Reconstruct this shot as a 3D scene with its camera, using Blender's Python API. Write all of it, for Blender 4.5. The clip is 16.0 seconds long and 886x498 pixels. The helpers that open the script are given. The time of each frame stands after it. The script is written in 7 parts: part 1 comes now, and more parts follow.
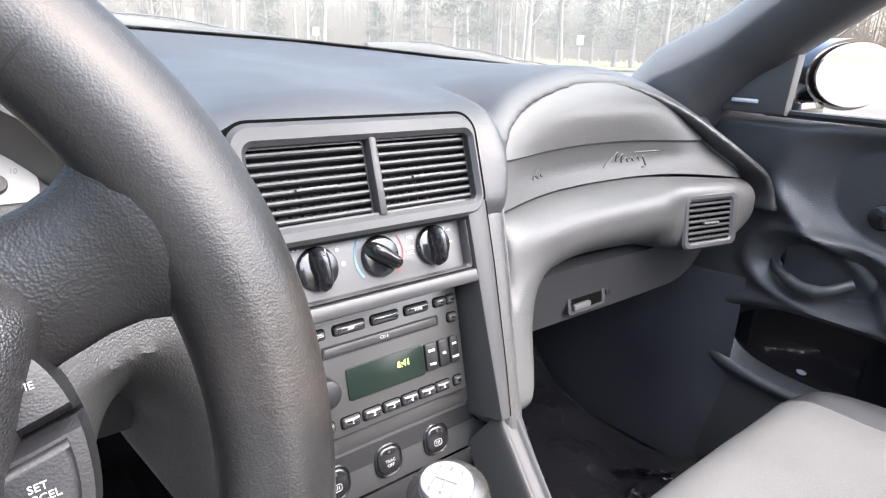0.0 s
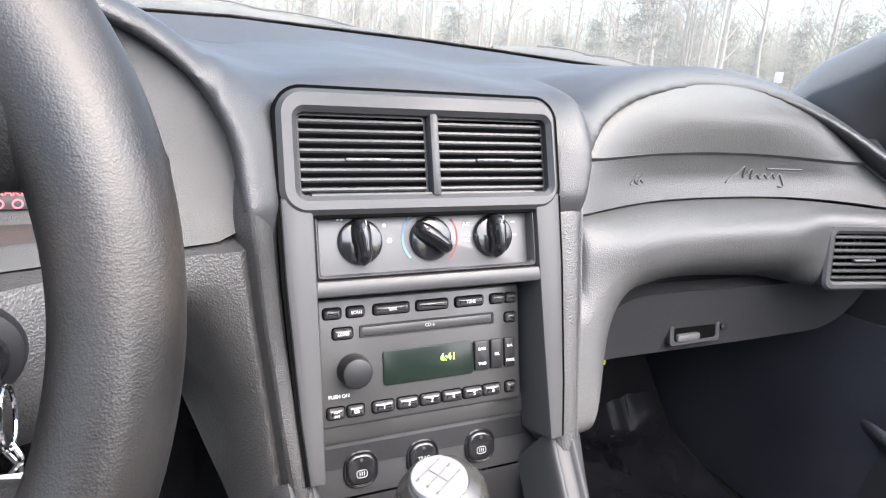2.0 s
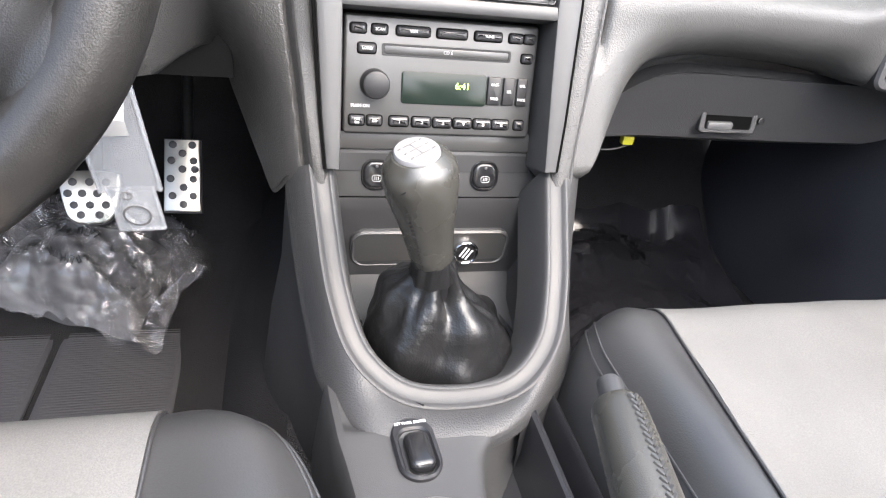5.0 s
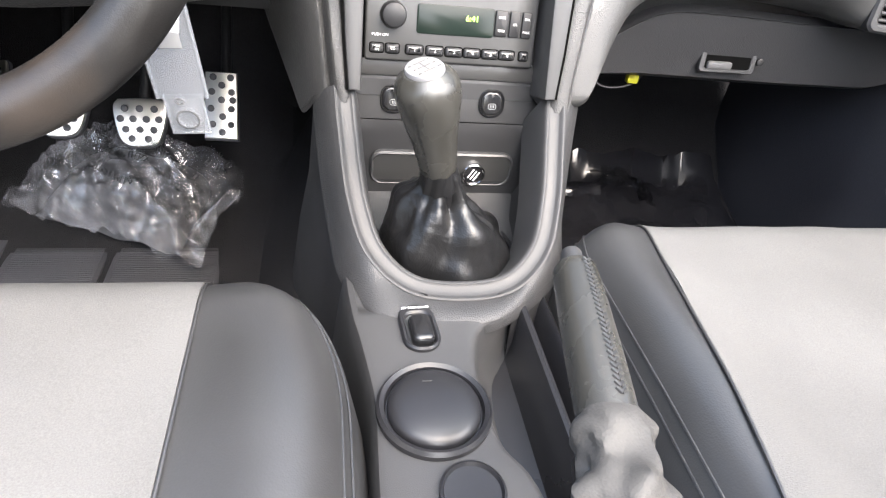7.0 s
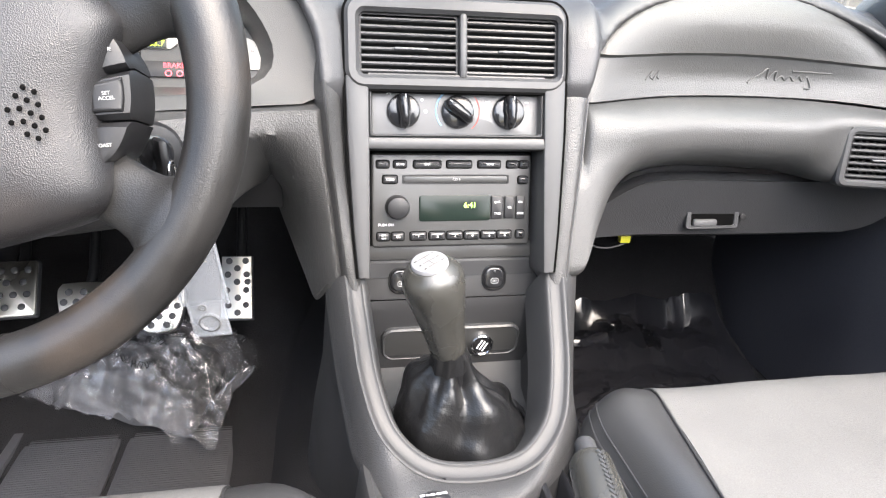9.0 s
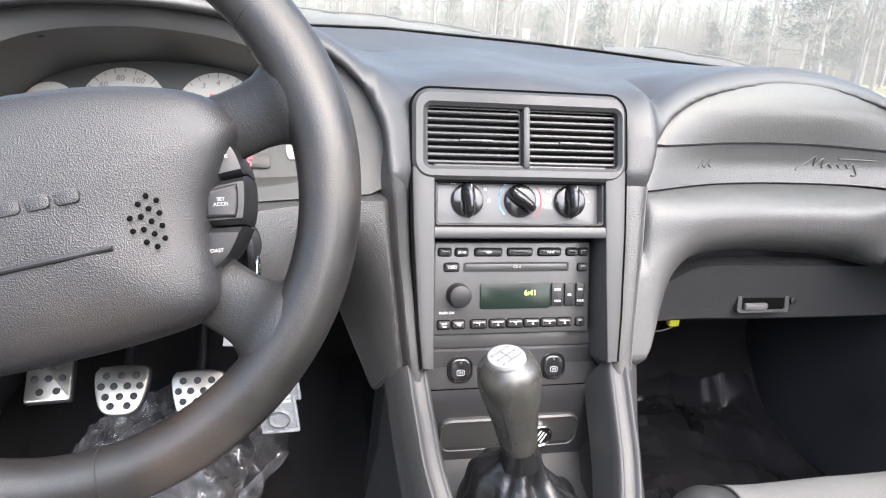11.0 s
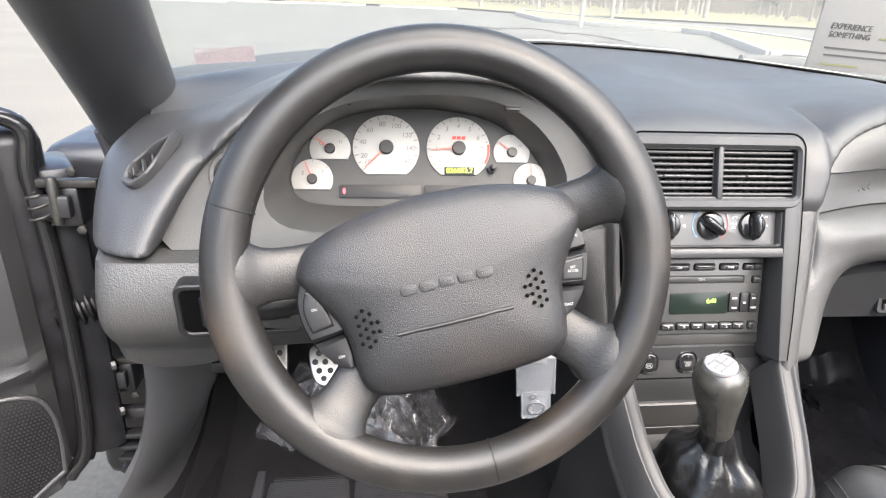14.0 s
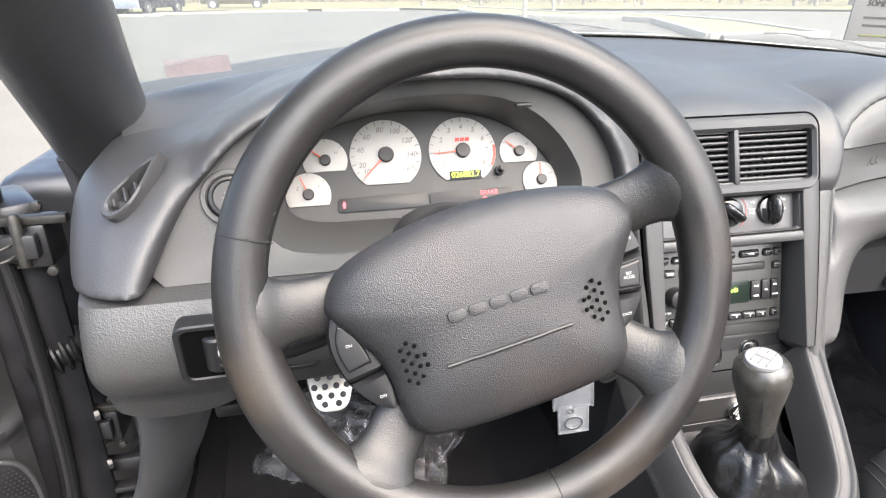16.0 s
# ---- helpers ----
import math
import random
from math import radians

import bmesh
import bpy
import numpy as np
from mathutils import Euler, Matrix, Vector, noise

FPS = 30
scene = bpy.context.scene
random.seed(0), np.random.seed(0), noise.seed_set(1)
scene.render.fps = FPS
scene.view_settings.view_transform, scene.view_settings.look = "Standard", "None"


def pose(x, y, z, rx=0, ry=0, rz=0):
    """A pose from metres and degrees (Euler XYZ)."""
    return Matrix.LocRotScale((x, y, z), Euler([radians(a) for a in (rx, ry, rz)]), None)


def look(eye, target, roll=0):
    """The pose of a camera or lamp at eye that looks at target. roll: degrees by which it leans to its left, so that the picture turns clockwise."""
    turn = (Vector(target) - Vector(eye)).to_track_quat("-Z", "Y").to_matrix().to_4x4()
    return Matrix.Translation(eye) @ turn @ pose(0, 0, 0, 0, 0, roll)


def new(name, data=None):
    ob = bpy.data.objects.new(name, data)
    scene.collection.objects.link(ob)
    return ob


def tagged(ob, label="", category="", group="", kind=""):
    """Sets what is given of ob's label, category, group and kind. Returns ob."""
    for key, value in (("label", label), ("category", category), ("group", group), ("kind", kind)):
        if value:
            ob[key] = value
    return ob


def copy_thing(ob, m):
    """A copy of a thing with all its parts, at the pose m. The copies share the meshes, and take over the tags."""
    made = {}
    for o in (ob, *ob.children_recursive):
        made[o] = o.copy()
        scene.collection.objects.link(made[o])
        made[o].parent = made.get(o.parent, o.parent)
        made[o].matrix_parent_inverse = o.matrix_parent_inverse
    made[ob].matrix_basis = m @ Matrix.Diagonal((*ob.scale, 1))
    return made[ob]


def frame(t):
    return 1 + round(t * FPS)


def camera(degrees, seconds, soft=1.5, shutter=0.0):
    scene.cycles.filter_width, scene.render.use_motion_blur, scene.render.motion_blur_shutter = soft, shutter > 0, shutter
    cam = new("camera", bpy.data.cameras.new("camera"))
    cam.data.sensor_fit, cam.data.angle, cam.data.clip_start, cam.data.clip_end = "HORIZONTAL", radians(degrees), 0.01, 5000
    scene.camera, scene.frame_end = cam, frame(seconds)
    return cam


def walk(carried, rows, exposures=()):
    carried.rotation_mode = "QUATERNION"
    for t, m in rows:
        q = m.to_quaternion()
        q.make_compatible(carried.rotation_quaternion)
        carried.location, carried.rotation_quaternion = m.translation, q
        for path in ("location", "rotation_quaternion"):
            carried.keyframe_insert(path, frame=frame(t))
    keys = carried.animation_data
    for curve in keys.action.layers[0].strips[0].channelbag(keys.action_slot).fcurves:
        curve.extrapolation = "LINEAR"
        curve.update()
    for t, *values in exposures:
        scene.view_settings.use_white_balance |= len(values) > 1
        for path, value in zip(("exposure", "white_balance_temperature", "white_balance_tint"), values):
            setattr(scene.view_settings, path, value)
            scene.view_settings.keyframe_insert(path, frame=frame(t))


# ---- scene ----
cam = camera(71.6, 16.0, 1.2)
PATH = [
    (0, (-0.27, -0.416, 1.025), (0.939, 1.047, 0.397), 2.3),
    (0.5, (-0.238, -0.436, 1.025), (0.78, 1.185, 0.444), 3.0),
    (1, (-0.213, -0.458, 1.019), (0.661, 1.252, 0.462), 2.5),
    (1.5, (-0.198, -0.457, 1.013), (0.623, 1.283, 0.466), 3.1),
    (2, (-0.184, -0.446, 0.988), (0.597, 1.305, 0.42), 4.0),
    (2.5, (-0.174, -0.467, 0.971), (0.574, 1.275, 0.335), 5.0),
    (3, (-0.168, -0.482, 0.958), (0.523, 1.247, 0.23), 5.9),
    (3.5, (-0.163, -0.498, 0.951), (0.471, 1.211, 0.129), 6.7),
    (4, (-0.154, -0.516, 0.945), (0.422, 1.17, 0.037), 7.3),
    (4.5, (-0.148, -0.535, 0.942), (0.378, 1.113, -0.061), 8.0),
    (5, (-0.139, -0.56, 0.935), (0.343, 1.051, -0.148), 8.3),
    (5.2, (-0.135, -0.57, 0.931), (0.326, 1.033, -0.174), 8.4),
    (7.3, (-0.134, -0.655, 0.946), (0.231, 0.886, -0.243), 7.8),
    (7.5, (-0.133, -0.654, 0.956), (0.222, 0.943, -0.194), 6.8),
    (8, (-0.138, -0.654, 0.973), (0.22, 1.035, -0.035), 5.3),
    (8.5, (-0.139, -0.652, 0.981), (0.224, 1.101, 0.09), 4.2),
    (8.7, (-0.139, -0.651, 0.985), (0.226, 1.117, 0.123), 3.7),
    (10.8, (-0.184, -0.635, 0.997), (0.201, 1.228, 0.377), 2.8),
    (11, (-0.205, -0.624, 1.005), (0.17, 1.241, 0.388), 3.4),
    (11.5, (-0.269, -0.608, 1.024), (0.043, 1.265, 0.398), 5.3),
    (12, (-0.327, -0.612, 1.045), (-0.102, 1.258, 0.374), 5.7),
    (12.5, (-0.37, -0.628, 1.075), (-0.188, 1.224, 0.342), 4.6),
    (13, (-0.405, -0.65, 1.093), (-0.204, 1.188, 0.33), 3.8),
    (13.5, (-0.422, -0.678, 1.106), (-0.199, 1.151, 0.328), 3.2),
    (14, (-0.432, -0.69, 1.117), (-0.187, 1.136, 0.338), 2.6),
    (14.5, (-0.435, -0.691, 1.12), (-0.176, 1.133, 0.342), 2.1),
    (15, (-0.439, -0.688, 1.119), (-0.166, 1.133, 0.339), 1.4),
    (15.5, (-0.448, -0.673, 1.116), (-0.145, 1.143, 0.333), 0.5),
    (16, (-0.483, -0.627, 1.107), (-0.113, 1.179, 0.33), -0.4),
]
walk(cam, [(t, look(eye, target, roll)) for t, eye, target, roll in PATH],
     [(0, 2.60, 6440, 12), (1.0, 2.47, 6440, 12), (2.0, 2.40, 6440, 12), (3.0, 2.46, 6480, 12), (4.5, 2.66, 6560, 11), (8.5, 2.66, 6640, 10), (11, 2.44, 6480, 11), (13, 2.42, 6720, 10), (16, 2.42, 6740, 10)])

# ---- sky, sun ----
world = bpy.data.worlds.new("world")
scene.world = world
world.use_nodes = True
wn = world.node_tree.nodes
sky = wn.new("ShaderNodeTexSky")
sky.sky_type, sky.sun_disc = "NISHITA", False
sky.sun_elevation, sky.sun_rotation = radians(54), radians(152)
sky.air_density, sky.dust_density, sky.ozone_density = 1.0, 4.5, 0.8
world.node_tree.links.new(sky.outputs[0], wn["Background"].inputs[0])
wn["Background"].inputs[1].default_value = 0.15
sun_data = bpy.data.lights.new("sun", "SUN")
sun_data.energy, sun_data.angle, sun_data.color = 2.45, radians(94), (0.965, 0.98, 1.0)
sun = new("sun", sun_data)
sun.matrix_world = look((0, 0, 0), (-math.sin(radians(152)), -math.cos(radians(152)), -math.tan(radians(54))))


# ---- materials ----
def material(name, base, rough=0.5, metal=0.0, grain=0.0, scale=300.0, tint=0.15, spots=8.0, spec=0.65, coat=0.0, crease=0.0, crease_scale=160.0, wear=0.0):
    """Principled surface with large-scale tint variation, fine grain in colour and roughness, and a bump of that grain."""
    m = bpy.data.materials.new(name)
    m.use_nodes = True
    n, l = m.node_tree.nodes, m.node_tree.links
    p = n["Principled BSDF"]
    geo = n.new("ShaderNodeNewGeometry")
    big = n.new("ShaderNodeTexNoise")
    big.inputs["Scale"].default_value, big.inputs["Detail"].default_value = spots, 6
    fine = n.new("ShaderNodeTexNoise")
    fine.inputs["Scale"].default_value, fine.inputs["Detail"].default_value = scale, 3
    for t in (big, fine):
        l.new(geo.outputs["Position"], t.inputs["Vector"])
    add = n.new("ShaderNodeMath")
    add.operation = "ADD"
    l.new(big.outputs["Fac"], add.inputs[0])
    l.new(fine.outputs["Fac"], add.inputs[1])
    ramp = n.new("ShaderNodeMapRange")
    ramp.inputs["From Min"].default_value, ramp.inputs["From Max"].default_value = 0.6, 1.4
    ramp.inputs["To Min"].default_value, ramp.inputs["To Max"].default_value = 1 - tint, 1 + tint
    l.new(add.outputs[0], ramp.inputs["Value"])
    mix = n.new("ShaderNodeVectorMath")
    mix.operation = "SCALE"
    mix.inputs[0].default_value = base
    l.new(ramp.outputs[0], mix.inputs["Scale"])
    l.new(mix.outputs[0], p.inputs["Base Color"])
    if wear:
        rub, edge_, tan = n.new("ShaderNodeTexNoise"), n.new("ShaderNodeMapRange"), n.new("ShaderNodeMixRGB")
        rub.inputs["Scale"].default_value, rub.inputs["Detail"].default_value = 9.0, 5
        edge_.inputs["From Min"].default_value, edge_.inputs["From Max"].default_value, edge_.inputs["To Max"].default_value = 0.56, 0.76, wear
        l.new(geo.outputs["Position"], rub.inputs["Vector"])
        l.new(rub.outputs["Fac"], edge_.inputs["Value"])
        l.new(edge_.outputs[0], tan.inputs["Fac"])
        l.new(mix.outputs[0], tan.inputs["Color1"])
        tan.inputs["Color2"].default_value = (0.105, 0.072, 0.048, 1)
        l.new(tan.outputs[0], p.inputs["Base Color"])
    rr = n.new("ShaderNodeMapRange")
    rr.inputs["From Min"].default_value, rr.inputs["From Max"].default_value = 0.3, 0.7
    rr.inputs["To Min"].default_value, rr.inputs["To Max"].default_value = max(rough - 0.07, 0.02), min(rough + 0.09, 1)
    l.new(big.outputs["Fac"], rr.inputs["Value"])
    l.new(rr.outputs[0], p.inputs["Roughness"])
    p.inputs["Metallic"].default_value = metal
    p.inputs["Specular IOR Level"].default_value = spec
    p.inputs["Coat Weight"].default_value = coat
    if grain:
        vor = n.new("ShaderNodeTexVoronoi")
        vor.inputs["Scale"].default_value = scale
        l.new(geo.outputs["Position"], vor.inputs["Vector"])
        bump = n.new("ShaderNodeBump")
        bump.inputs["Strength"].default_value, bump.inputs["Distance"].default_value = grain, 0.0012
        l.new(vor.outputs["Distance"], bump.inputs["Height"])
        l.new(bump.outputs[0], p.inputs["Normal"])
        if crease:
            fold = n.new("ShaderNodeTexNoise")
            fold.inputs["Scale"].default_value, fold.inputs["Detail"].default_value, fold.inputs["Distortion"].default_value = crease_scale, 4, 0.8
            l.new(geo.outputs["Position"], fold.inputs["Vector"])
            bump2 = n.new("ShaderNodeBump")
            bump2.inputs["Strength"].default_value, bump2.inputs["Distance"].default_value = crease, 0.003
            l.new(fold.outputs["Fac"], bump2.inputs["Height"])
            l.new(bump.outputs[0], bump2.inputs["Normal"])
            l.new(bump2.outputs[0], p.inputs["Normal"])
    return m


def glow(name, colour, strength):
    m = bpy.data.materials.new(name)
    m.use_nodes = True
    p = m.node_tree.nodes["Principled BSDF"]
    p.inputs["Base Color"].default_value = (*colour, 1)
    p.inputs["Emission Color"].default_value = (*colour, 1)
    p.inputs["Emission Strength"].default_value = strength
    return m


def glass(name, colour=(1, 1, 1), rough=0.0, thin=0.93, gain=0.5):
    """A thin clear sheet: see-through, glossier at a slant."""
    m = bpy.data.materials.new(name)
    m.use_nodes = True
    n, l = m.node_tree.nodes, m.node_tree.links
    clear, gloss, mix, lw, power, scale = (n.new("ShaderNode" + k) for k in ("BsdfTransparent", "BsdfGlossy", "MixShader", "LayerWeight", "Math", "Math"))
    clear.inputs[0].default_value = (*[c * thin for c in colour], 1)
    gloss.inputs["Roughness"].default_value = rough
    power.operation, power.inputs[1].default_value = "POWER", 4.0
    scale.operation, scale.inputs[1].default_value, scale.inputs[2].default_value = "MULTIPLY_ADD", gain, 0.03
    l.new(lw.outputs["Facing"], power.inputs[0])
    l.new(power.outputs[0], scale.inputs[0])
    l.new(scale.outputs[0], mix.inputs[0])
    l.new(clear.outputs[0], mix.inputs[1])
    l.new(gloss.outputs[0], mix.inputs[2])
    l.new(mix.outputs[0], n["Material Output"].inputs["Surface"])
    return m


VINYL = material("dash_vinyl", (0.036, 0.036, 0.038), 0.40, grain=0.20, scale=850, spec=0.6)
VINYL_LOW = material("dash_vinyl_coarse", (0.040, 0.0395, 0.039), 0.42, grain=0.30, scale=640, spec=0.65, crease=0.16, crease_scale=240)
LID = material("lid_plastic", (0.016, 0.016, 0.018), 0.30, grain=0.05, scale=1500, tint=0.06, spec=0.5)
DOOR_VINYL = material("door_vinyl", (0.034, 0.034, 0.036), 0.40, grain=0.3, scale=600)
PAD = material("airbag_cover_vinyl", (0.052, 0.0518, 0.051), 0.40, grain=0.24, scale=800, spec=0.6, crease=0.10, crease_scale=260)
BEZEL = material("satin_bezel_plastic", (0.040, 0.040, 0.041), 0.42, grain=0.06, scale=1500, tint=0.08, spec=0.55)
CLUSTER = material("cluster_plastic", (0.042, 0.042, 0.041), 0.50, grain=0.16, scale=1200, tint=0.10, spec=0.45)
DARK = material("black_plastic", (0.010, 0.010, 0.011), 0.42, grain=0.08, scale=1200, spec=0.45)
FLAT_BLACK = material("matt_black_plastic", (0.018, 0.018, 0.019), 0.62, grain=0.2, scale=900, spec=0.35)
CONSOLE = material("console_plastic", (0.040, 0.040, 0.041), 0.50, grain=0.08, scale=1300, tint=0.12, spec=0.45)
CONSOLE_GRAIN = material("console_grained_plastic", (0.038, 0.038, 0.039), 0.46, grain=0.30, scale=650, tint=0.12, spec=0.45)
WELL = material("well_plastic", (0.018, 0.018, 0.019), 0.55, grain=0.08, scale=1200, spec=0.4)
HOLE = material("hole_black", (0.003, 0.003, 0.003), 1.0, tint=0.0, spec=0.05)
GLOSSY = material("gloss_black_plastic", (0.012, 0.012, 0.013), 0.16, tint=0.05)
FASCIA = material("grey_fascia", (0.092, 0.092, 0.094), 0.42, grain=0.04, scale=1800, tint=0.05)
RADIO = material("radio_face_plastic", (0.036, 0.036, 0.0355), 0.34, grain=0.05, scale=1600, tint=0.06)
BUTTON = material("radio_button_plastic", (0.040, 0.040, 0.042), 0.28, tint=0.05, spec=0.8, coat=0.3)
LEATHER = material("black_leather", (0.034, 0.034, 0.035), 0.40, grain=0.14, scale=1100, spec=0.6)
HUB = material("hub_vinyl", (0.018, 0.018, 0.0192), 0.37, grain=0.34, scale=1250, tint=0.15, spec=0.55, wear=0.12)
SEAT_LEATHER = material("seat_leather", (0.030, 0.030, 0.0308), 0.37, grain=0.08, scale=700, spec=1.0, crease=0.08, crease_scale=22)
KNOB_LEATHER = material("knob_leather", (0.036, 0.035, 0.031), 0.27, grain=0.10, scale=1500, tint=0.14, spots=30)
RIM_LEATHER = material("wheel_leather", (0.0135, 0.0128, 0.0123), 0.36, grain=0.08, scale=1300, tint=0.5, spots=16, spec=0.5, crease=0.06, crease_scale=280, wear=0.28)
SPOKE = material("spoke_leather", (0.0125, 0.0122, 0.012), 0.42, grain=0.16, scale=1000, spec=0.5, crease=0.10, crease_scale=280)
SUEDE = material("grey_suede", (0.112, 0.1105, 0.108), 0.95, grain=0.25, scale=900, tint=0.22, spots=7, spec=0.2)
CARPET = material("black_carpet", (0.019, 0.0185, 0.0195), 1.0, grain=1.0, scale=600, tint=0.35, spec=0.1)
RUBBER = material("rubber_mat", (0.042, 0.042, 0.047), 0.6, grain=0.2, scale=500)
METAL = material("brushed_aluminium", (0.62, 0.60, 0.56), 0.32, metal=1.0, grain=0.1, scale=900, tint=0.1)
STEEL = material("worn_steel", (0.35, 0.34, 0.33), 0.4, metal=1.0, tint=0.3, spots=40)
CHROME = material("chrome", (0.75, 0.75, 0.76), 0.12, metal=1.0, tint=0.04)
PAINT = material("black_car_paint", (0.008, 0.008, 0.009), 0.18, coat=1.0, tint=0.2)
SATIN_PAINT = material("dark_jamb_paint", (0.014, 0.014, 0.016), 0.35, tint=0.4, spots=30)
WHITE = material("white_print", (0.80, 0.80, 0.80), 0.5, tint=0.02)
GREYPRINT = material("grey_print", (0.35, 0.35, 0.35), 0.5, tint=0.02)
DIAL = material("white_dial_face", (0.37, 0.36, 0.335), 0.45, tint=0.03)
DIALPRINT = material("dial_print", (0.16, 0.15, 0.14), 0.5, tint=0.02)
RED = material("red_print", (0.55, 0.05, 0.03), 0.5, tint=0.02)
NEEDLE = material("orange_needle", (0.75, 0.10, 0.04), 0.5, tint=0.02)
BLUE = material("blue_print", (0.25, 0.45, 0.62), 0.5, tint=0.02)
LCD = material("lcd_glass", (0.010, 0.016, 0.013), 0.18, tint=0.05, spec=0.22)
GREEN = glow("green_digits", (0.42, 0.85, 0.10), 0.9)
LIME = glow("odometer_glow", (0.45, 0.62, 0.03), 0.55)
TELLTALE = glow("red_telltale", (0.8, 0.06, 0.08), 0.6)
CLEAR = glass("windscreen_glass", (0.97, 1.0, 0.98), 0.0, 0.85, 0.22)
# pale translucent layer mixed into the glass, imitating a bright veil of haze
cn, ck_l = CLEAR.node_tree.nodes, CLEAR.node_tree.links
veil, veiled = cn.new("ShaderNodeBsdfTranslucent"), cn.new("ShaderNodeMixShader")
veil.inputs[0].default_value, veiled.inputs[0].default_value = (0.9, 0.9, 0.88, 1), 0.045
ck_l.new(cn["Mix Shader"].outputs[0], veiled.inputs[1])
ck_l.new(veil.outputs[0], veiled.inputs[2])
ck_l.new(veiled.outputs[0], cn["Material Output"].inputs["Surface"])
FILM = glass("clear_film", (1, 1, 1), 0.10, 0.96)


# ---- building helpers ----
def link(bm, name, mat, smooth=True, angle=38):
    me = bpy.data.meshes.new(name)
    bm.normal_update()
    bm.to_mesh(me)
    bm.free()
    me.materials.append(mat)
    if smooth:
        me.shade_smooth()
        me.set_sharp_from_angle(angle=radians(angle))
    return me


def part(name, bm, mat, parent=None, label="", smooth=True, angle=38, m=None):
    """A bmesh as one mesh object, in its parent's space."""
    ob = new(name, link(bm, name, mat, smooth, angle))
    if parent is not None:
        ob.parent = parent
    if m is not None:
        ob.matrix_local = m
    if label:
        ob["label"] = label
    return ob


def thing(name, m, label, category, group="", kind=""):
    ob = new(name)
    ob.empty_display_size = 0.02
    ob.matrix_world = m
    return tagged(ob, label, category, group, kind)


def spline(points, count):
    """A smooth curve through control points, count samples."""
    p = np.array(points, float)
    q = np.vstack([2 * p[0] - p[1], p, 2 * p[-1] - p[-2]])
    out = []
    for t in np.linspace(0, len(p) - 1, count):
        i = min(int(t), len(p) - 2)
        f = t - i
        a, b, c, d = q[i:i + 4]
        out.append(0.5 * (2 * b + (c - a) * f + (2 * a - 5 * b + 4 * c - d) * f * f + (3 * b - a - 3 * c + d) * f ** 3))
    return np.array(out)


def curve(points, xs):
    """Value at xs of a smooth curve through (x, value) points."""
    p = np.array(points, float)
    d = spline(p, 40 * len(p))
    return np.interp(xs, d[:, 0], d[:, 1])


def grid(rows, close_u=False, close_v=False, bm=None):
    """A sheet through rows of points."""
    bm = bm or bmesh.new()
    vs = [[bm.verts.new(p) for p in row] for row in rows]
    nu, nv = len(vs), len(vs[0])
    for i in range(nu if close_u else nu - 1):
        for j in range(nv if close_v else nv - 1):
            quad = [vs[i][j], vs[(i + 1) % nu][j], vs[(i + 1) % nu][(j + 1) % nv], vs[i][(j + 1) % nv]]
            if len(set(quad)) == 4:
                bm.faces.new(quad)
    return bm


def solid(rows, thick):
    """A sheet with thickness, laid behind the given side."""
    bm = grid(rows)
    bmesh.ops.recalc_face_normals(bm, faces=bm.faces)
    bmesh.ops.solidify(bm, geom=bm.faces[:], thickness=thick)
    return bm


def box(sx, sy, sz, at=(0, 0, 0), bevel=0.002, segments=2, bm=None):
    bm2 = bmesh.new()
    bmesh.ops.create_cube(bm2, size=1, matrix=Matrix.Translation(at) @ Matrix.Diagonal((sx, sy, sz, 1)))
    if bevel:
        bmesh.ops.bevel(bm2, geom=bm2.edges[:], offset=min(bevel, 0.45 * min(sx, sy, sz)), segments=segments, affect="EDGES", profile=0.5)
    return merge(bm, bm2)


def merge(bm, bm2):
    if bm is None:
        return bm2
    me = bpy.data.meshes.new("tmp")
    bm2.to_mesh(me)
    bm2.free()
    bm.from_mesh(me)
    bpy.data.meshes.remove(me)
    return bm


def outline(points, z0, z1, bevel=0.0, bm=None, segments=2):
    """A plate: an outline in x and y, from z0 up to z1, with rounded front edge."""
    bm2 = bmesh.new()
    n = len(points)
    base = [bm2.verts.new((x, y, z0)) for x, y in points]
    c = np.mean(np.array(points, float), axis=0)
    rings = [base]
    steps = segments if bevel else 0
    for k in range(steps + 1):
        f = k / steps if steps else 1
        inset, h = bevel * (1 - math.cos(f * math.pi / 2)), z1 - bevel * (1 - math.sin(f * math.pi / 2))
        ring = []
        for i, (x, y) in enumerate(points):
            a, b = np.array(points[i - 1], float), np.array(points[(i + 1) % n], float)
            t = b - a
            t /= np.hypot(*t) + 1e-9
            nrm = np.array((-t[1], t[0]))
            if nrm @ (c - (x, y)) < 0:
                nrm = -nrm
            ring.append(bm2.verts.new((x + nrm[0] * inset, y + nrm[1] * inset, h)))
        rings.append(ring)
    for a, b in zip(rings, rings[1:]):
        for i in range(n):
            bm2.faces.new((a[i], a[(i + 1) % n], b[(i + 1) % n], b[i]))
    bm2.faces.new(rings[-1])
    bm2.faces.new(base[::-1])
    bmesh.ops.recalc_face_normals(bm2, faces=bm2.faces)
    return merge(bm, bm2)


def rounded(w, h, r, n=6, at=(0, 0)):
    """Outline of a rounded rectangle."""
    pts = []
    for cx, cy, a0 in ((w / 2 - r, h / 2 - r, 0), (-w / 2 + r, h / 2 - r, 90), (-w / 2 + r, -h / 2 + r, 180), (w / 2 - r, -h / 2 + r, 270)):
        for k in range(n + 1):
            a = radians(a0 + 90 * k / n)
            pts.append((at[0] + cx + r * math.cos(a), at[1] + cy + r * math.sin(a)))
    return pts


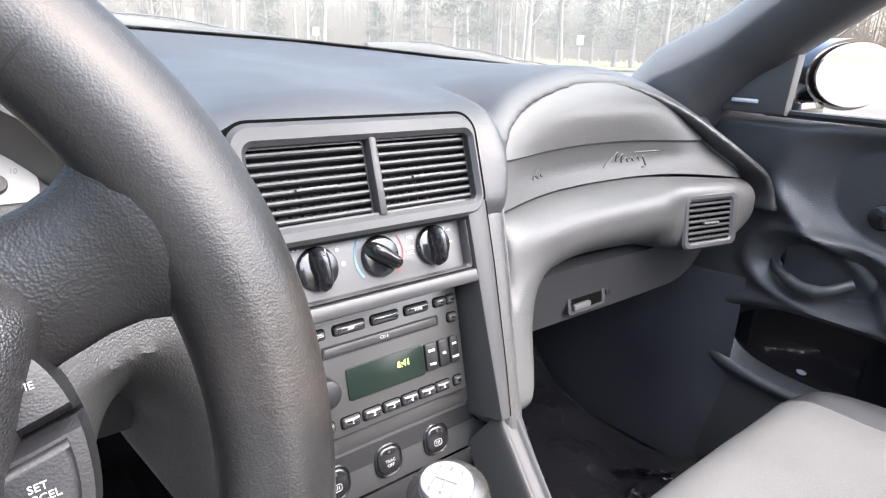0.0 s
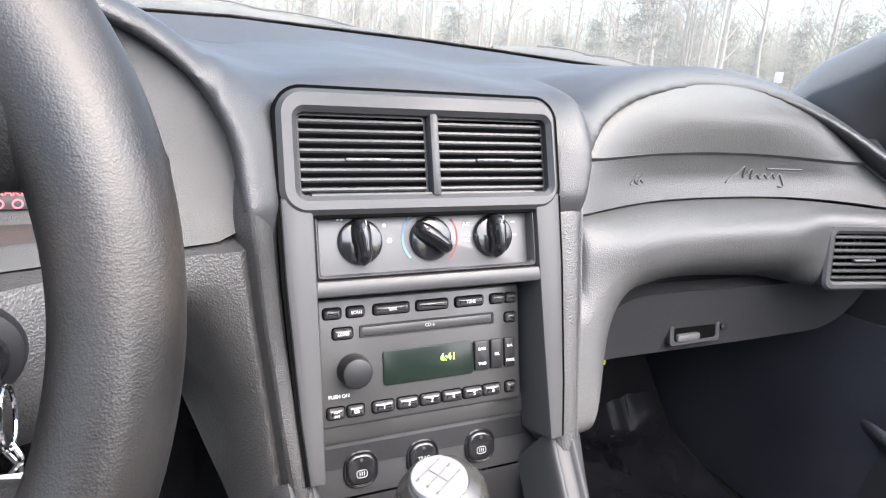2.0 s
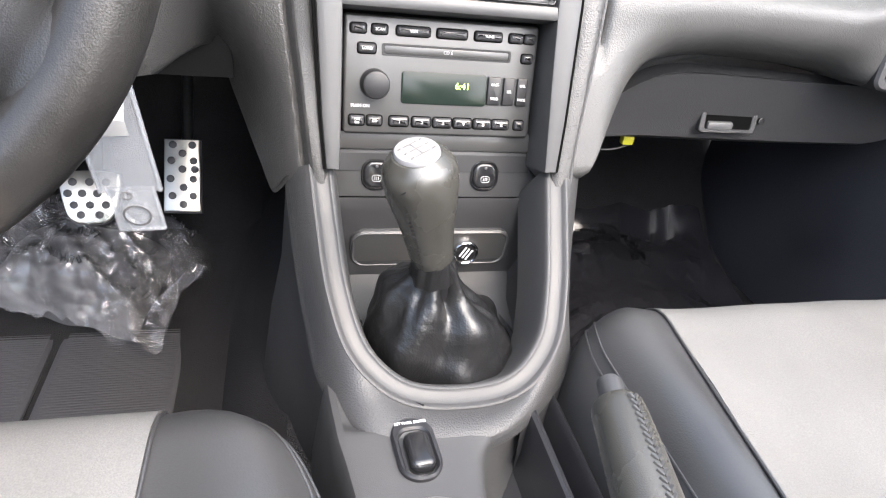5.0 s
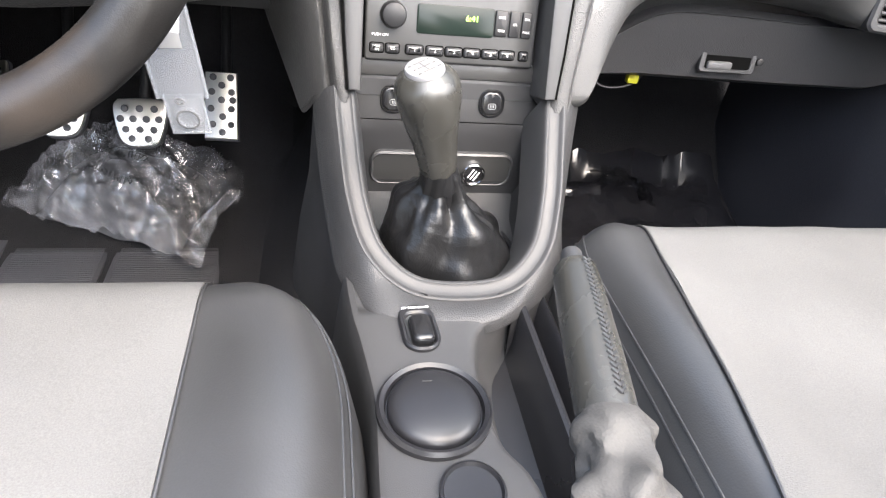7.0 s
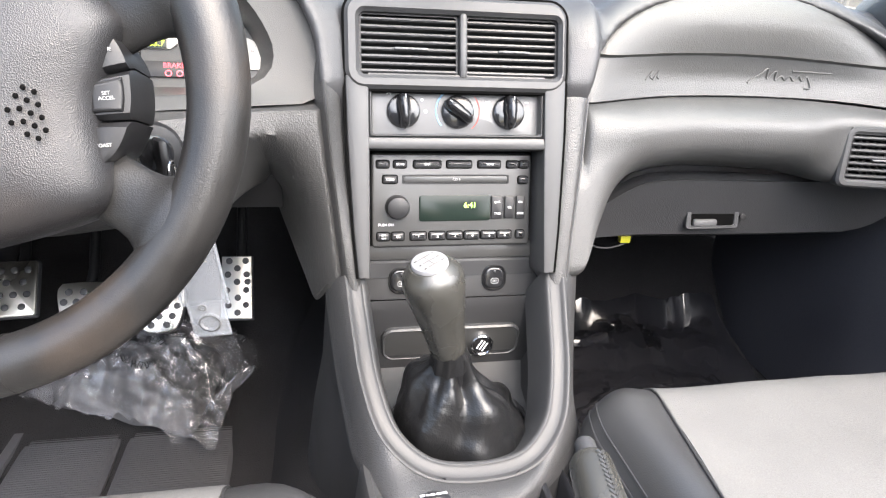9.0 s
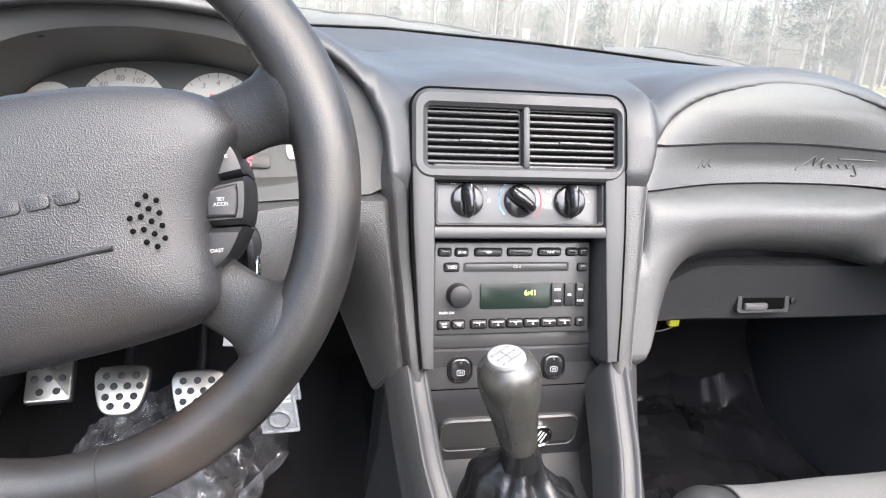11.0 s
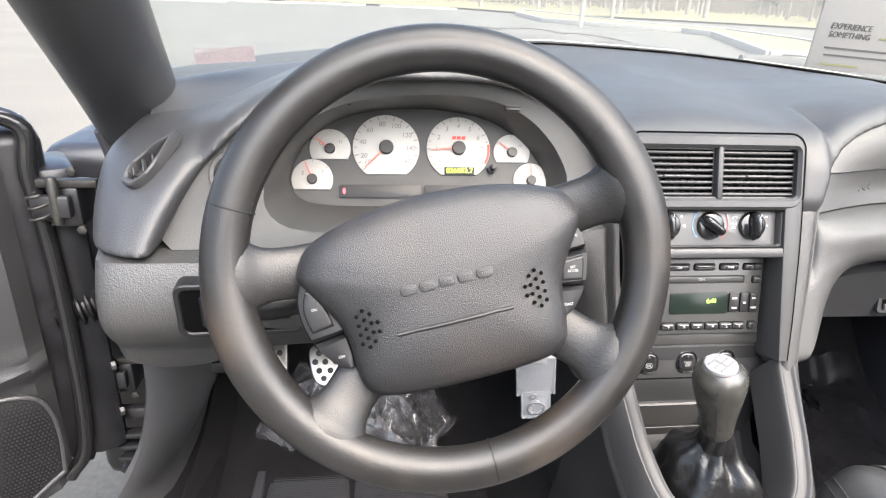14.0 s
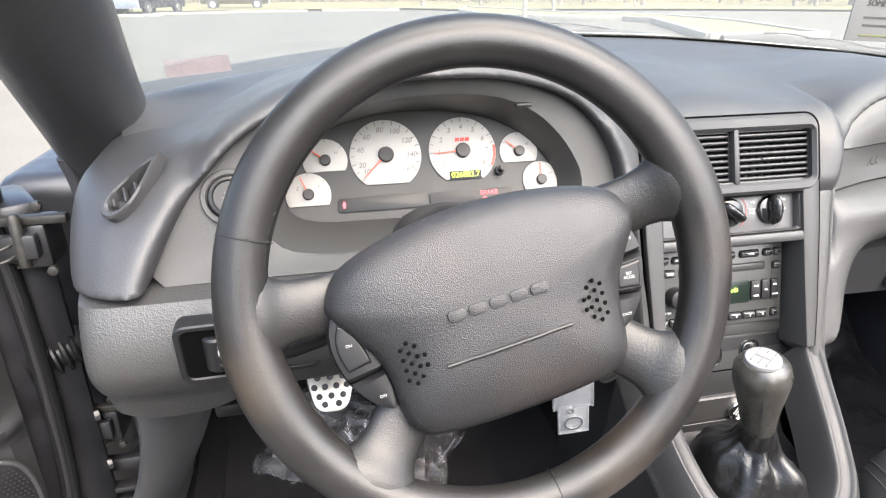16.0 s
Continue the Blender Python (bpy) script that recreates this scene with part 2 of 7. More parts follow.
def ellipse(rx, ry, n=40, at=(0, 0), a0=0, a1=360):
    full = abs(a1 - a0 - 360) < 1e-6
    return [(at[0] + rx * math.cos(radians(a0 + (a1 - a0) * k / (n if full else n - 1))), at[1] + ry * math.sin(radians(a0 + (a1 - a0) * k / (n if full else n - 1)))) for k in range(n)]


def ring(outer, inner, z0, z1, bm=None, bevel=0.0):
    """A frame between two outlines of equal count."""
    bm2 = bmesh.new()
    n = len(outer)
    o, i_ = np.array(outer, float), np.array(inner, float)
    loops = []
    e = bevel
    d = (i_ - o)
    d = d / (np.hypot(d[:, 0], d[:, 1])[:, None] + 1e-9)
    for pts, z in ((o, z0), (o, z1 - e), (o + d * e, z1), (i_ - d * e, z1), (i_, z1 - e), (i_, z0)):
        loops.append([bm2.verts.new((*p, z)) for p in pts])
    for a, b in zip(loops, loops[1:] + loops[:1]):
        for k in range(n):
            try:
                bm2.faces.new((a[k], a[(k + 1) % n], b[(k + 1) % n], b[k]))
            except ValueError:
                pass
    bmesh.ops.recalc_face_normals(bm2, faces=bm2.faces)
    return merge(bm, bm2)


def lathe(profile, n=32, bm=None, sx=1.0, sy=1.0):
    """Turned body about z: profile of (radius, z)."""
    rows = [[(r * math.cos(2 * math.pi * k / n) * sx, r * math.sin(2 * math.pi * k / n) * sy, z) for k in range(n)] for r, z in profile]
    bm2 = grid(rows, close_v=True)
    for row in (0, len(rows) - 1):
        loop = [v for v in bm2.verts if abs(v.co.z - profile[row][1]) < 1e-7 and abs(math.hypot(v.co.x / sx, v.co.y / sy) - profile[row][0]) < 1e-6]
        if profile[row][0] > 1e-5 and len(loop) >= 3:
            loop.sort(key=lambda v: math.atan2(v.co.y, v.co.x))
            try:
                bm2.faces.new(loop)
            except ValueError:
                pass
    bmesh.ops.remove_doubles(bm2, verts=bm2.verts, dist=1e-6)
    bmesh.ops.recalc_face_normals(bm2, faces=bm2.faces)
    return merge(bm, bm2)


def tube(path, radius, n=10, bm=None, flat=1.0, closed=False):
    """A round bar along a path; radius a number or a list; flat squeezes it across."""
    p = np.array(path, float)
    k = len(p)
    rad = np.full(k, radius) if np.isscalar(radius) else np.array(radius)
    rows, side = [], None
    for i in range(k):
        if closed:
            t = p[(i + 1) % k] - p[i - 1]
        else:
            t = p[min(i + 1, k - 1)] - p[max(i - 1, 0)]
        t = t / (np.linalg.norm(t) + 1e-12)
        if side is None:
            side = np.cross(t, (0, 0, 1) if abs(t[2]) < 0.9 else (0, 1, 0))
        side = side - t * (side @ t)
        side /= np.linalg.norm(side) + 1e-12
        up = np.cross(side, t)
        rows.append([p[i] + rad[i] * (math.cos(a) * side + flat * math.sin(a) * up) for a in np.linspace(0, 2 * math.pi, n, endpoint=False)])
    bm2 = grid(rows, close_u=closed, close_v=True)
    if not closed:
        bm2.verts.ensure_lookup_table()
        for a in (0, (k - 1) * n):
            try:
                bm2.faces.new([bm2.verts[a + j] for j in range(n)])
            except ValueError:
                pass
    bmesh.ops.recalc_face_normals(bm2, faces=bm2.faces)
    return merge(bm, bm2)


def lettering(text, size, align="CENTER", depth=0.0003, shear=0.0):
    """A word as a bmesh, in x and y, from the built-in font."""
    cu = bpy.data.curves.new("word", "FONT")
    cu.body, cu.size, cu.align_x, cu.align_y, cu.extrude, cu.shear, cu.resolution_u = text, size, align, "CENTER", depth, shear, 3
    ob = new("word", cu)
    me = bpy.data.meshes.new_from_object(ob.evaluated_get(bpy.context.evaluated_depsgraph_get()))
    bm = bmesh.new()
    bm.from_mesh(me)
    bpy.data.objects.remove(ob)
    bpy.data.curves.remove(cu)
    bpy.data.meshes.remove(me)
    return bm


def word(name, text, size, mat, parent, x, y, z, turn=0, align="CENTER", depth=0.0003, shear=0.0, tilt=None):
    ob = part(name, lettering(text, size, align, depth, shear), mat, parent, smooth=False)
    ob.matrix_local = (tilt or Matrix()) @ pose(x, y, z, 0, 0, turn)
    return ob


def facing(x, y, z, lean, yaw=0.0):
    """A frame whose z points back at the seats, leaning back by lean degrees, y up along the face."""
    return pose(x, y, z, 0, 0, yaw) @ pose(0, 0, 0, 90 - lean, 0, 0)


def smin(a, b, k):
    h = np.maximum(k - np.abs(a - b), 0) / k
    return np.minimum(a, b) - h * h * k * 0.25


def smax(a, b, k):
    return -smin(-a, -b, k)


def sculpt(f, lo, hi, step, mat, name, parent):
    """The zero surface of the field f over a block of space, as a smooth mesh."""
    ax = [np.arange(a, b + step, step) for a, b in zip(lo, hi)]
    v = f(*np.meshgrid(*ax, indexing="ij"))
    s = v < 0
    n = np.array(v.shape) - 1
    acc, cnt = np.zeros((*n, 3)), np.zeros(n)
    base = np.stack(np.meshgrid(*[np.arange(k) for k in n], indexing="ij"), -1).astype(float)
    corners = [(i, j, k) for i in (0, 1) for j in (0, 1) for k in (0, 1)]
    sl = lambda a, c: a[c[0]:c[0] + n[0], c[1]:c[1] + n[1], c[2]:c[2] + n[2]]
    for a in corners:
        for d in range(3):
            if a[d]:
                continue
            b = tuple(1 if i == d else a[i] for i in range(3))
            va, vb = sl(v, a), sl(v, b)
            cross = (va < 0) != (vb < 0)
            t = np.where(cross, va / np.where(cross, va - vb, 1), 0)
            for i in range(3):
                acc[..., i] += np.where(cross, a[i] + (t if i == d else 0), 0)
            cnt += cross
    on = cnt > 0
    idx = -np.ones(n, int)
    idx[on] = np.arange(on.sum())
    pts = (base[on] + acc[on] / cnt[on][:, None]) * step + np.array([a[0] for a in ax])
    faces = []
    for d in range(3):
        e, g = [i for i in range(3) if i != d]
        a = s[tuple(slice(0, n[i]) if i == d else slice(1, n[i]) for i in range(3))]
        b = s[tuple(slice(1, n[i] + 1) if i == d else slice(1, n[i]) for i in range(3))]
        where = np.argwhere(a != b)
        if not len(where):
            continue
        flip = a[tuple(where.T)]
        if d == 1:
            flip = ~flip
        w = where.copy()
        w[:, e] += 1
        w[:, g] += 1
        q = []
        for de, dg in ((0, 0), (1, 0), (1, 1), (0, 1)):
            c = w.copy()
            c[:, e] -= de
            c[:, g] -= dg
            q.append(idx[tuple(c.T)])
        q = np.stack(q, 1)
        q[flip] = q[flip][:, ::-1]
        faces.append(q)
    faces = np.concatenate(faces)
    faces = faces[(faces >= 0).all(1)]
    # even out the steps
    for _ in range(3):
        s_ = np.zeros_like(pts)
        c_ = np.zeros(len(pts))
        for a, b in ((0, 1), (1, 2), (2, 3), (3, 0)):
            for i, j in ((a, b), (b, a)):
                np.add.at(s_, faces[:, i], pts[faces[:, j]])
                np.add.at(c_, faces[:, i], 1)
        pts = 0.5 * pts + 0.5 * s_ / np.maximum(c_, 1)[:, None]
    me = bpy.data.meshes.new(name)
    me.from_pydata(pts.tolist(), [], faces.tolist())
    me.validate()
    me.shade_smooth()
    me.materials.append(mat)
    ob = new(name, me)
    ob.parent = parent
    return ob


def inside(poly, x, z):
    """Signed distance of points to a closed outline (negative inside)."""
    p = np.array(poly, float)
    d = np.full(x.shape, 1e9)
    odd = np.zeros(x.shape, bool)
    for a, b in zip(p, np.roll(p, -1, 0)):
        e = b - a
        w0, w1 = x - a[0], z - a[1]
        t = np.clip((w0 * e[0] + w1 * e[1]) / (e @ e + 1e-12), 0, 1)
        d = np.minimum(d, (w0 - t * e[0]) ** 2 + (w1 - t * e[1]) ** 2)
        cond = (a[1] > z) != (b[1] > z)
        if abs(e[1]) > 1e-12:
            odd ^= cond & (x < a[0] + (z - a[1]) * e[0] / e[1])
    return np.where(odd, -1, 1) * np.sqrt(d)


def settle(ob, root):
    """Keep a part built in world places where it is, under its root."""
    ob.parent = root
    ob.matrix_local = root.matrix_world.inverted()
    return ob


# ---- dashboard ----
# edge of the recess under the driver's cowl and the passenger's cowl, in x and z
DRIVER = [(-0.118, 0.45), (-0.126, 0.69), (-0.136, 0.77), (-0.1425, 0.86), (-0.1455, 0.90), (-0.152, 0.936), (-0.176, 0.974), (-0.22, 1.003), (-0.29, 1.021), (-0.37, 1.026),
          (-0.44, 1.022), (-0.50, 1.008), (-0.555, 0.98), (-0.60, 0.935), (-0.632, 0.885), (-0.643, 0.855), (-0.648, 0.80), (-0.648, 0.45)]
PASSENGER = [(0.108, 0.45), (0.128, 0.69), (0.143, 0.80), (0.1505, 0.865), (0.157, 0.895), (0.170, 0.924), (0.197, 0.951), (0.245, 0.973), (0.32, 0.988), (0.39, 0.990),
             (0.46, 0.978), (0.535, 0.951), (0.597, 0.916), (0.652, 0.878), (0.690, 0.847), (0.703, 0.82), (0.704, 0.79), (0.705, 0.45)]
D_LOOP, P_LOOP = spline(DRIVER, 90), spline(PASSENGER, 90)


def lip_d(x, z):
    return -0.03 + 0.47 * (np.maximum(z, 0.86) - 1.024) + 0.22 * np.minimum(0, z - 0.86) + 0.36 * np.maximum(0, x + 0.37)


def lip_p(x, z):
    w = np.clip((x - 0.20) / 0.25, 0, 1)
    near = 0.040 + 0.77 * np.maximum(0, z - 0.928) + 0.28 * np.minimum(0, z - 0.928)
    far_ = 0.024 + 0.709 * (np.maximum(z, 0.862) - 0.9) + 0.27 * np.minimum(0, z - 0.862) + 0.007 * x
    return near * (1 - w) + far_ * w


def rib(z):
    return np.where(z > 0.87, 0.004 + 0.30 * (z - 0.87), 0.004 + 0.36 * (z - 0.87))


def glass_line(x):
    return 0.47 - 0.66 * x * x


def table(loop):
    """Signed distances to an outline on a fine lattice, to be read off by interpolation."""
    gx_, gz_ = np.arange(-0.80, 0.8001, 0.003), np.arange(0.62, 1.1401, 0.003)
    d = inside(loop, *np.meshgrid(gx_, gz_, indexing="ij"))

    def look_up(x, z):
        u, v = np.clip((x + 0.80) / 0.003, 0, len(gx_) - 2), np.clip((z - 0.62) / 0.003, 0, len(gz_) - 2)
        i, k = u.astype(int), v.astype(int)
        u, v = u - i, v - k
        return (d[i, k] * (1 - u) + d[i + 1, k] * u) * (1 - v) + (d[i, k + 1] * (1 - u) + d[i + 1, k + 1] * u) * v
    return look_up


D_TABLE, P_TABLE = table(D_LOOP), table(P_LOOP)


def dash_field(x, y, z):
    z2 = z + 0.075 * np.maximum(y, 0)
    d, p = D_TABLE(x, z2), P_TABLE(x, z2)
    back = 0.016 * np.clip((0.885 - z) / 0.03, 0, 1) * (np.abs(x) < 0.25)
    left = smax(d - 0.019, lip_d(x, z) - 0.006 + back - y, 0.028)
    right = smax(p - np.interp(x, (0.45, 0.60), (0.024, 0.018)), lip_p(x, z) - 0.020 + back - y, 0.022)
    xs = x * (1 + np.clip(1.3 * (0.80 - z), 0, 0.16) * (np.abs(x) < 0.2))
    front = np.interp(xs, (-0.72, -0.70, -0.675, -0.62, -0.585, -0.56, -0.17, -0.158, -0.118, -0.112, 0.112, 0.118, 0.158, 0.175, 0.62, 0.68, 0.70), (-0.045, -0.078, -0.092, -0.088, 0.0, 0.12, 0.12, 0, 0, 0.05, 0.05, 0, 0, 0.12, 0.12, 0.03, 0.02))
    front = np.where(np.abs(xs) < 0.118, front * (1 - np.clip((z - 0.935) / 0.02, 0, 1)), front)
    column = np.clip((0.17 - np.abs(xs)) / 0.01, 0, 1)
    front = front + column * (rib(z) + back) + np.where(x < -0.6, 0.25 * (z - 0.96), 0)
    top = 0.962 + 0.095 * y - 0.10 * np.maximum(0, np.abs(x) - 0.62) + 0.012 * np.exp(-((x / 0.11) ** 2)) * np.clip(y / 0.1, 0, 1)
    drop = np.interp(x, (0.40, 0.46, 0.535, 0.597, 0.652, 0.69, 0.72), (1.06, 0.985, 0.950, 0.914, 0.876, 0.845, 0.79))
    core = smax(z - np.minimum(top, drop), front - y, 0.05)
    core = smax(core, np.maximum(x - 0.70, -x - 0.717), 0.035)
    f = smin(smin(core, left, 0.05), right, 0.05)
    hole_d = smax(d, y - (lip_d(x, z) + 0.16), 0.004)
    hole_p = smax(p, y - (lip_p(x, z) + 0.16), 0.004)
    f = smax(f, -hole_d, 0.011)
    f = smax(f, -hole_p, 0.008)
    f = smax(f, -0.30 * (x + 0.641) - 0.66 * (y + 0.055) + 0.69 * (z - 0.951) - 1.0 * np.maximum(0, x + 0.60), 0.035)
    f = np.maximum(f, y - glass_line(x))
    f = np.maximum(f, np.where(x < -0.6, 0.862, np.where(x < -0.155, 0.80, np.where(x < 0.2, 0.672, 0.69))) - z)
    return np.maximum(f, np.where(x > 0.64, 0.80, 0) - z)


dash = thing("dashboard", pose(0, 0.12, 0.69), "dark grey padded vinyl dashboard with twin arched cowls", "dashboard")
settle(sculpt(dash_field, (-0.74, -0.16, 0.66), (0.75, 0.49, 1.07), 0.0042, VINYL, "top_pad", dash), dash)

# shelf that closes the dash against the foot of the windscreen
FOOT_H = (0.990, 1.0035, 1.013, 1.027, 1.031, 1.022, 1.014, 0.999, 0.978, 0.960)
FOOT_X = np.linspace(-0.72, 0.72, 73)
FOOT_Z = []
for x in FOOT_X:
    zs = np.arange(0.86, 1.05, 0.001)
    solid_z = zs[dash_field(np.full_like(zs, x), np.full_like(zs, glass_line(x) - 0.030), zs) < 0]
    FOOT_Z.append(solid_z.max() if len(solid_z) else 0.90)
FOOT_Z = np.convolve(np.pad(FOOT_Z, 3, "edge"), np.ones(7) / 7, "valid")


def foot(x):
    """Height of the windscreen's foot over the dash top."""
    return float(np.interp(x, (-0.72, -0.60, -0.45, -0.25, -0.10, 0.15, 0.27, 0.45, 0.60, 0.72), FOOT_H))


shelf = []
for x in np.linspace(-0.69, 0.69, 70):
    ye, rise = float(glass_line(x)), foot(x)
    top_in = min(float(np.interp(x, FOOT_X, FOOT_Z)), rise)
    row = [(x, ye - 0.150, top_in - 0.030)]
    for d in (-0.130, -0.110, -0.090, -0.070, -0.050, -0.032, -0.016, -0.002, 0.014):
        a = min(1.0, (d + 0.130) / 0.128)
        row.append((x, ye + d, top_in - 0.010 * (1 - a) + (rise - top_in) * a * a * (3 - 2 * a)))
    shelf.append(row)
settle(part("windscreen_shelf", solid(shelf, 0.004), VINYL, dash), dash)

# passenger side: two pad panels, the rolled lower pod, glovebox door
px = np.linspace(0.1275, 0.7025, 132)


def pad_y(x, z):
    hollow = 0.045 * (1 - np.minimum(1, np.abs((x - 0.40) / 0.26) ** 2.4))
    rim_in = 0.020 * np.exp(-np.maximum(0, arch_z(x) - z) / 0.016) + 0.016 * np.exp(-np.maximum(0, 0.70 - x) / 0.014) + 0.006 * np.exp(-np.maximum(0, x - 0.152) / 0.010)
    return 0.008 + 0.30 * (z - 0.86) + hollow * np.clip((0.99 - z) / 0.10, 0.35, 1) + rim_in


def arch_z(x):
    return np.interp(x, P_LOOP[:, 0], P_LOOP[:, 1])


pod_low = curve([(0.127, 0.676), (0.140, 0.677), (0.149, 0.680), (0.155, 0.691), (0.163, 0.712), (0.176, 0.736), (0.20, 0.757), (0.25, 0.772), (0.32, 0.776), (0.50, 0.764), (0.60, 0.755), (0.65, 0.762), (0.685, 0.785), (0.712, 0.825)], px)
crease_hi = curve([(0.15, 0.912), (0.3, 0.920), (0.45, 0.918), (0.64, 0.903), (0.73, 0.88)], px)
crease_lo = curve([(0.15, 0.860), (0.3, 0.866), (0.5, 0.864), (0.66, 0.851), (0.73, 0.835)], px)
rows_hi, rows_mid, rows_roll = [], [], []
for x, hi, lo, bottom in zip(px, crease_hi, crease_lo, pod_low):
    az = float(arch_z(x))
    lo = min(lo, az - 0.018) if x > 0.5 else lo
    hi = max(lo + 0.006, min(hi, az - 0.004))
    bottom = min(bottom, lo - 0.02)
    top = max(az + 0.008, hi + 0.010)
    rows_hi.append([(x, pad_y(x, z) + (0.003 if k == 0 else 0), z) for k, z in enumerate(np.concatenate([[hi + 0.0004], np.linspace(hi + 0.0022, top, 12)]))])
    rows_mid.append([(x, pad_y(x, z) + (0.003 if k in (0, 9) else 0), z) for k, z in enumerate(np.concatenate([[lo + 0.0004], np.linspace(lo + 0.0022, hi - 0.0022, 8), [hi - 0.0004]]))])
    roll = []
    y0 = float(pad_y(x, lo))
    wf = np.clip((0.235 - x) / 0.085, 0, 1)
    wf = float(wf * wf * (3 - 2 * wf))
    for k, a in enumerate([0, 0.02, 0.045, *np.linspace(0.08, 1, 28)]):
        z = lo - 0.0003 - (lo - bottom) * a
        hol = 0.045 * (1 - min(1, abs((x - 0.40) / 0.26) ** 2.4))
        bulge = (0.030 + 0.55 * hol + 0.006 * math.exp(-((x - 0.56) / 0.06) ** 2)) * (1 - abs(2 * a ** 0.75 - 1) ** 2.6) * np.clip((lo - bottom) / 0.09, 0.4, 1.0)
        y_roll = y0 - bulge + (0.003 if k == 0 else 0) + 0.03 * max(0, a - 0.8) + 0.30 * max(0, a - 0.93)
        y_col = float(rib(np.float64(z))) + 0.0005 + 0.25 * max(0, a - 0.95)
        wv = math.exp(-((x - 0.552) / 0.078) ** 4 - ((z - 0.806) / 0.052) ** 4)
        y_roll = y_roll * (1 - wv) + wv * (-0.0075 - 0.205 * (x - 0.552) + 0.158 * (z - 0.806))
        if abs(x - 0.552) < 0.046 and abs(z - 0.806) < 0.033:
            y_roll += 0.040
        wa = wf * min(1, a / 0.45)
        roll.append((x, y_roll * (1 - wa) + y_col * wa, z))
    rows_roll.append(roll)
settle(part("airbag_cover", solid(rows_hi, 0.006), PAD, dash, "smooth dark vinyl airbag cover"), dash)
settle(part("trim_panel", solid(rows_mid, 0.006), PAD, dash), dash)
settle(part("lower_pod", solid(rows_roll, 0.006), PAD, dash), dash)
glove = []
gx = np.linspace(0.19, 0.715, 40)
g_top = curve([(0.18, 0.70), (0.21, 0.722), (0.24, 0.742), (0.275, 0.757), (0.34, 0.760), (0.50, 0.756), (0.58, 0.756), (0.64, 0.762), (0.72, 0.80)], gx)
g_low = curve([(0.15, 0.672), (0.24, 0.667), (0.40, 0.664), (0.55, 0.664), (0.64, 0.668), (0.69, 0.70), (0.72, 0.78)], gx)
for x, t, b in zip(gx, g_top, g_low):
    t = max(t, b + 0.004)
    glove.append([(x, 0.05 + 0.02 * max(0, 1 - k), t + (0.004 if k == 0 else 0)) for k in (0, 1)] + [(x, 0.052 + 0.22 * (t - z) + (0.012 if k > 10 else 0), z) for k, z in enumerate(np.linspace(t - 0.002, b, 12))] + [(x, 0.12, b - 0.001), (x, 0.30, b + 0.01)])
glove_door = settle(part("glovebox_door", solid(glove, 0.005), DOOR_VINYL, dash), dash)

# driver side: cluster surround, visor tunnel
NB = 112
CX, CZ = -0.372, 0.935


def by_angle(loop, n=NB, c=(CX, CZ)):
    """Points of an outline by even angles about its middle."""
    out = []
    pts = np.vstack([loop, loop[:1]])
    for k in range(n):
        a = 2 * math.pi * k / n
        d = np.array((math.cos(a), math.sin(a)))
        best = 0
        for p, q in zip(pts[:-1], pts[1:]):
            e = q - p
            den = d[0] * e[1] - d[1] * e[0]
            if abs(den) < 1e-12:
                continue
            w = p - np.array(c)
            t = (w[0] * e[1] - w[1] * e[0]) / den
            u = (w[0] * d[1] - w[1] * d[0]) / den
            if t > 0 and -1e-9 <= u <= 1 + 1e-9:
                best = max(best, t)
        out.append((c[0] + best * d[0], c[1] + best * d[1]))
    return np.array(out)


upper = np.array([q for q in D_LOOP if q[1] > 0.862])
arch_loop = np.vstack([[(-0.146, 0.862)], upper, [(-0.645, 0.862)]])
edge = by_angle(arch_loop)
ARCH = spline([(-0.105, -0.064), (-0.135, -0.060), (-0.153, -0.048), (-0.158, -0.030), (-0.152, -0.010), (-0.136, 0.017), (-0.108, 0.039), (-0.065, 0.054), (0.0, 0.060), (0.068, 0.053), (0.112, 0.035), (0.141, 0.010), (0.158, -0.016), (0.163, -0.034), (0.158, -0.050), (0.140, -0.060), (0.110, -0.064), (0.0, -0.065), (-0.105, -0.064)], 120)[:-1]
visor = by_angle(np.array([(-0.367 + 1.10 * u, 0.943 + 1.10 * v) for u, v in ARCH]))
lens_loop = by_angle(np.array([(-0.367 + u, 0.924 + 0.883 * v) for u, v in ARCH]))
GAUGE_LEAN = 28


def gauge_y(z):
    return 0.067 + math.tan(radians(GAUGE_LEAN)) * (z - 0.932)


def surround_y(x, z):
    return lip_d(x, z) + 0.020


loops = []
for f in np.linspace(-0.05, 1.0, 8):
    pts = edge * (1 - f) + visor * f
    loops.append([(x, float(surround_y(x, z)) + 0.012 * max(0, f), z) for x, z in pts])
for f in (0.03, 0.08, 0.3, 0.6, 1.0):
    pts = visor * (1 - f) + lens_loop * f
    loops.append([(x, (float(surround_y(x, z)) + 0.012) * (1 - f) + gauge_y(z) * f, z) for x, z in pts])
settle(part("cluster_surround", grid(loops, close_v=True), CLUSTER, dash, "matt grey instrument surround"), dash)

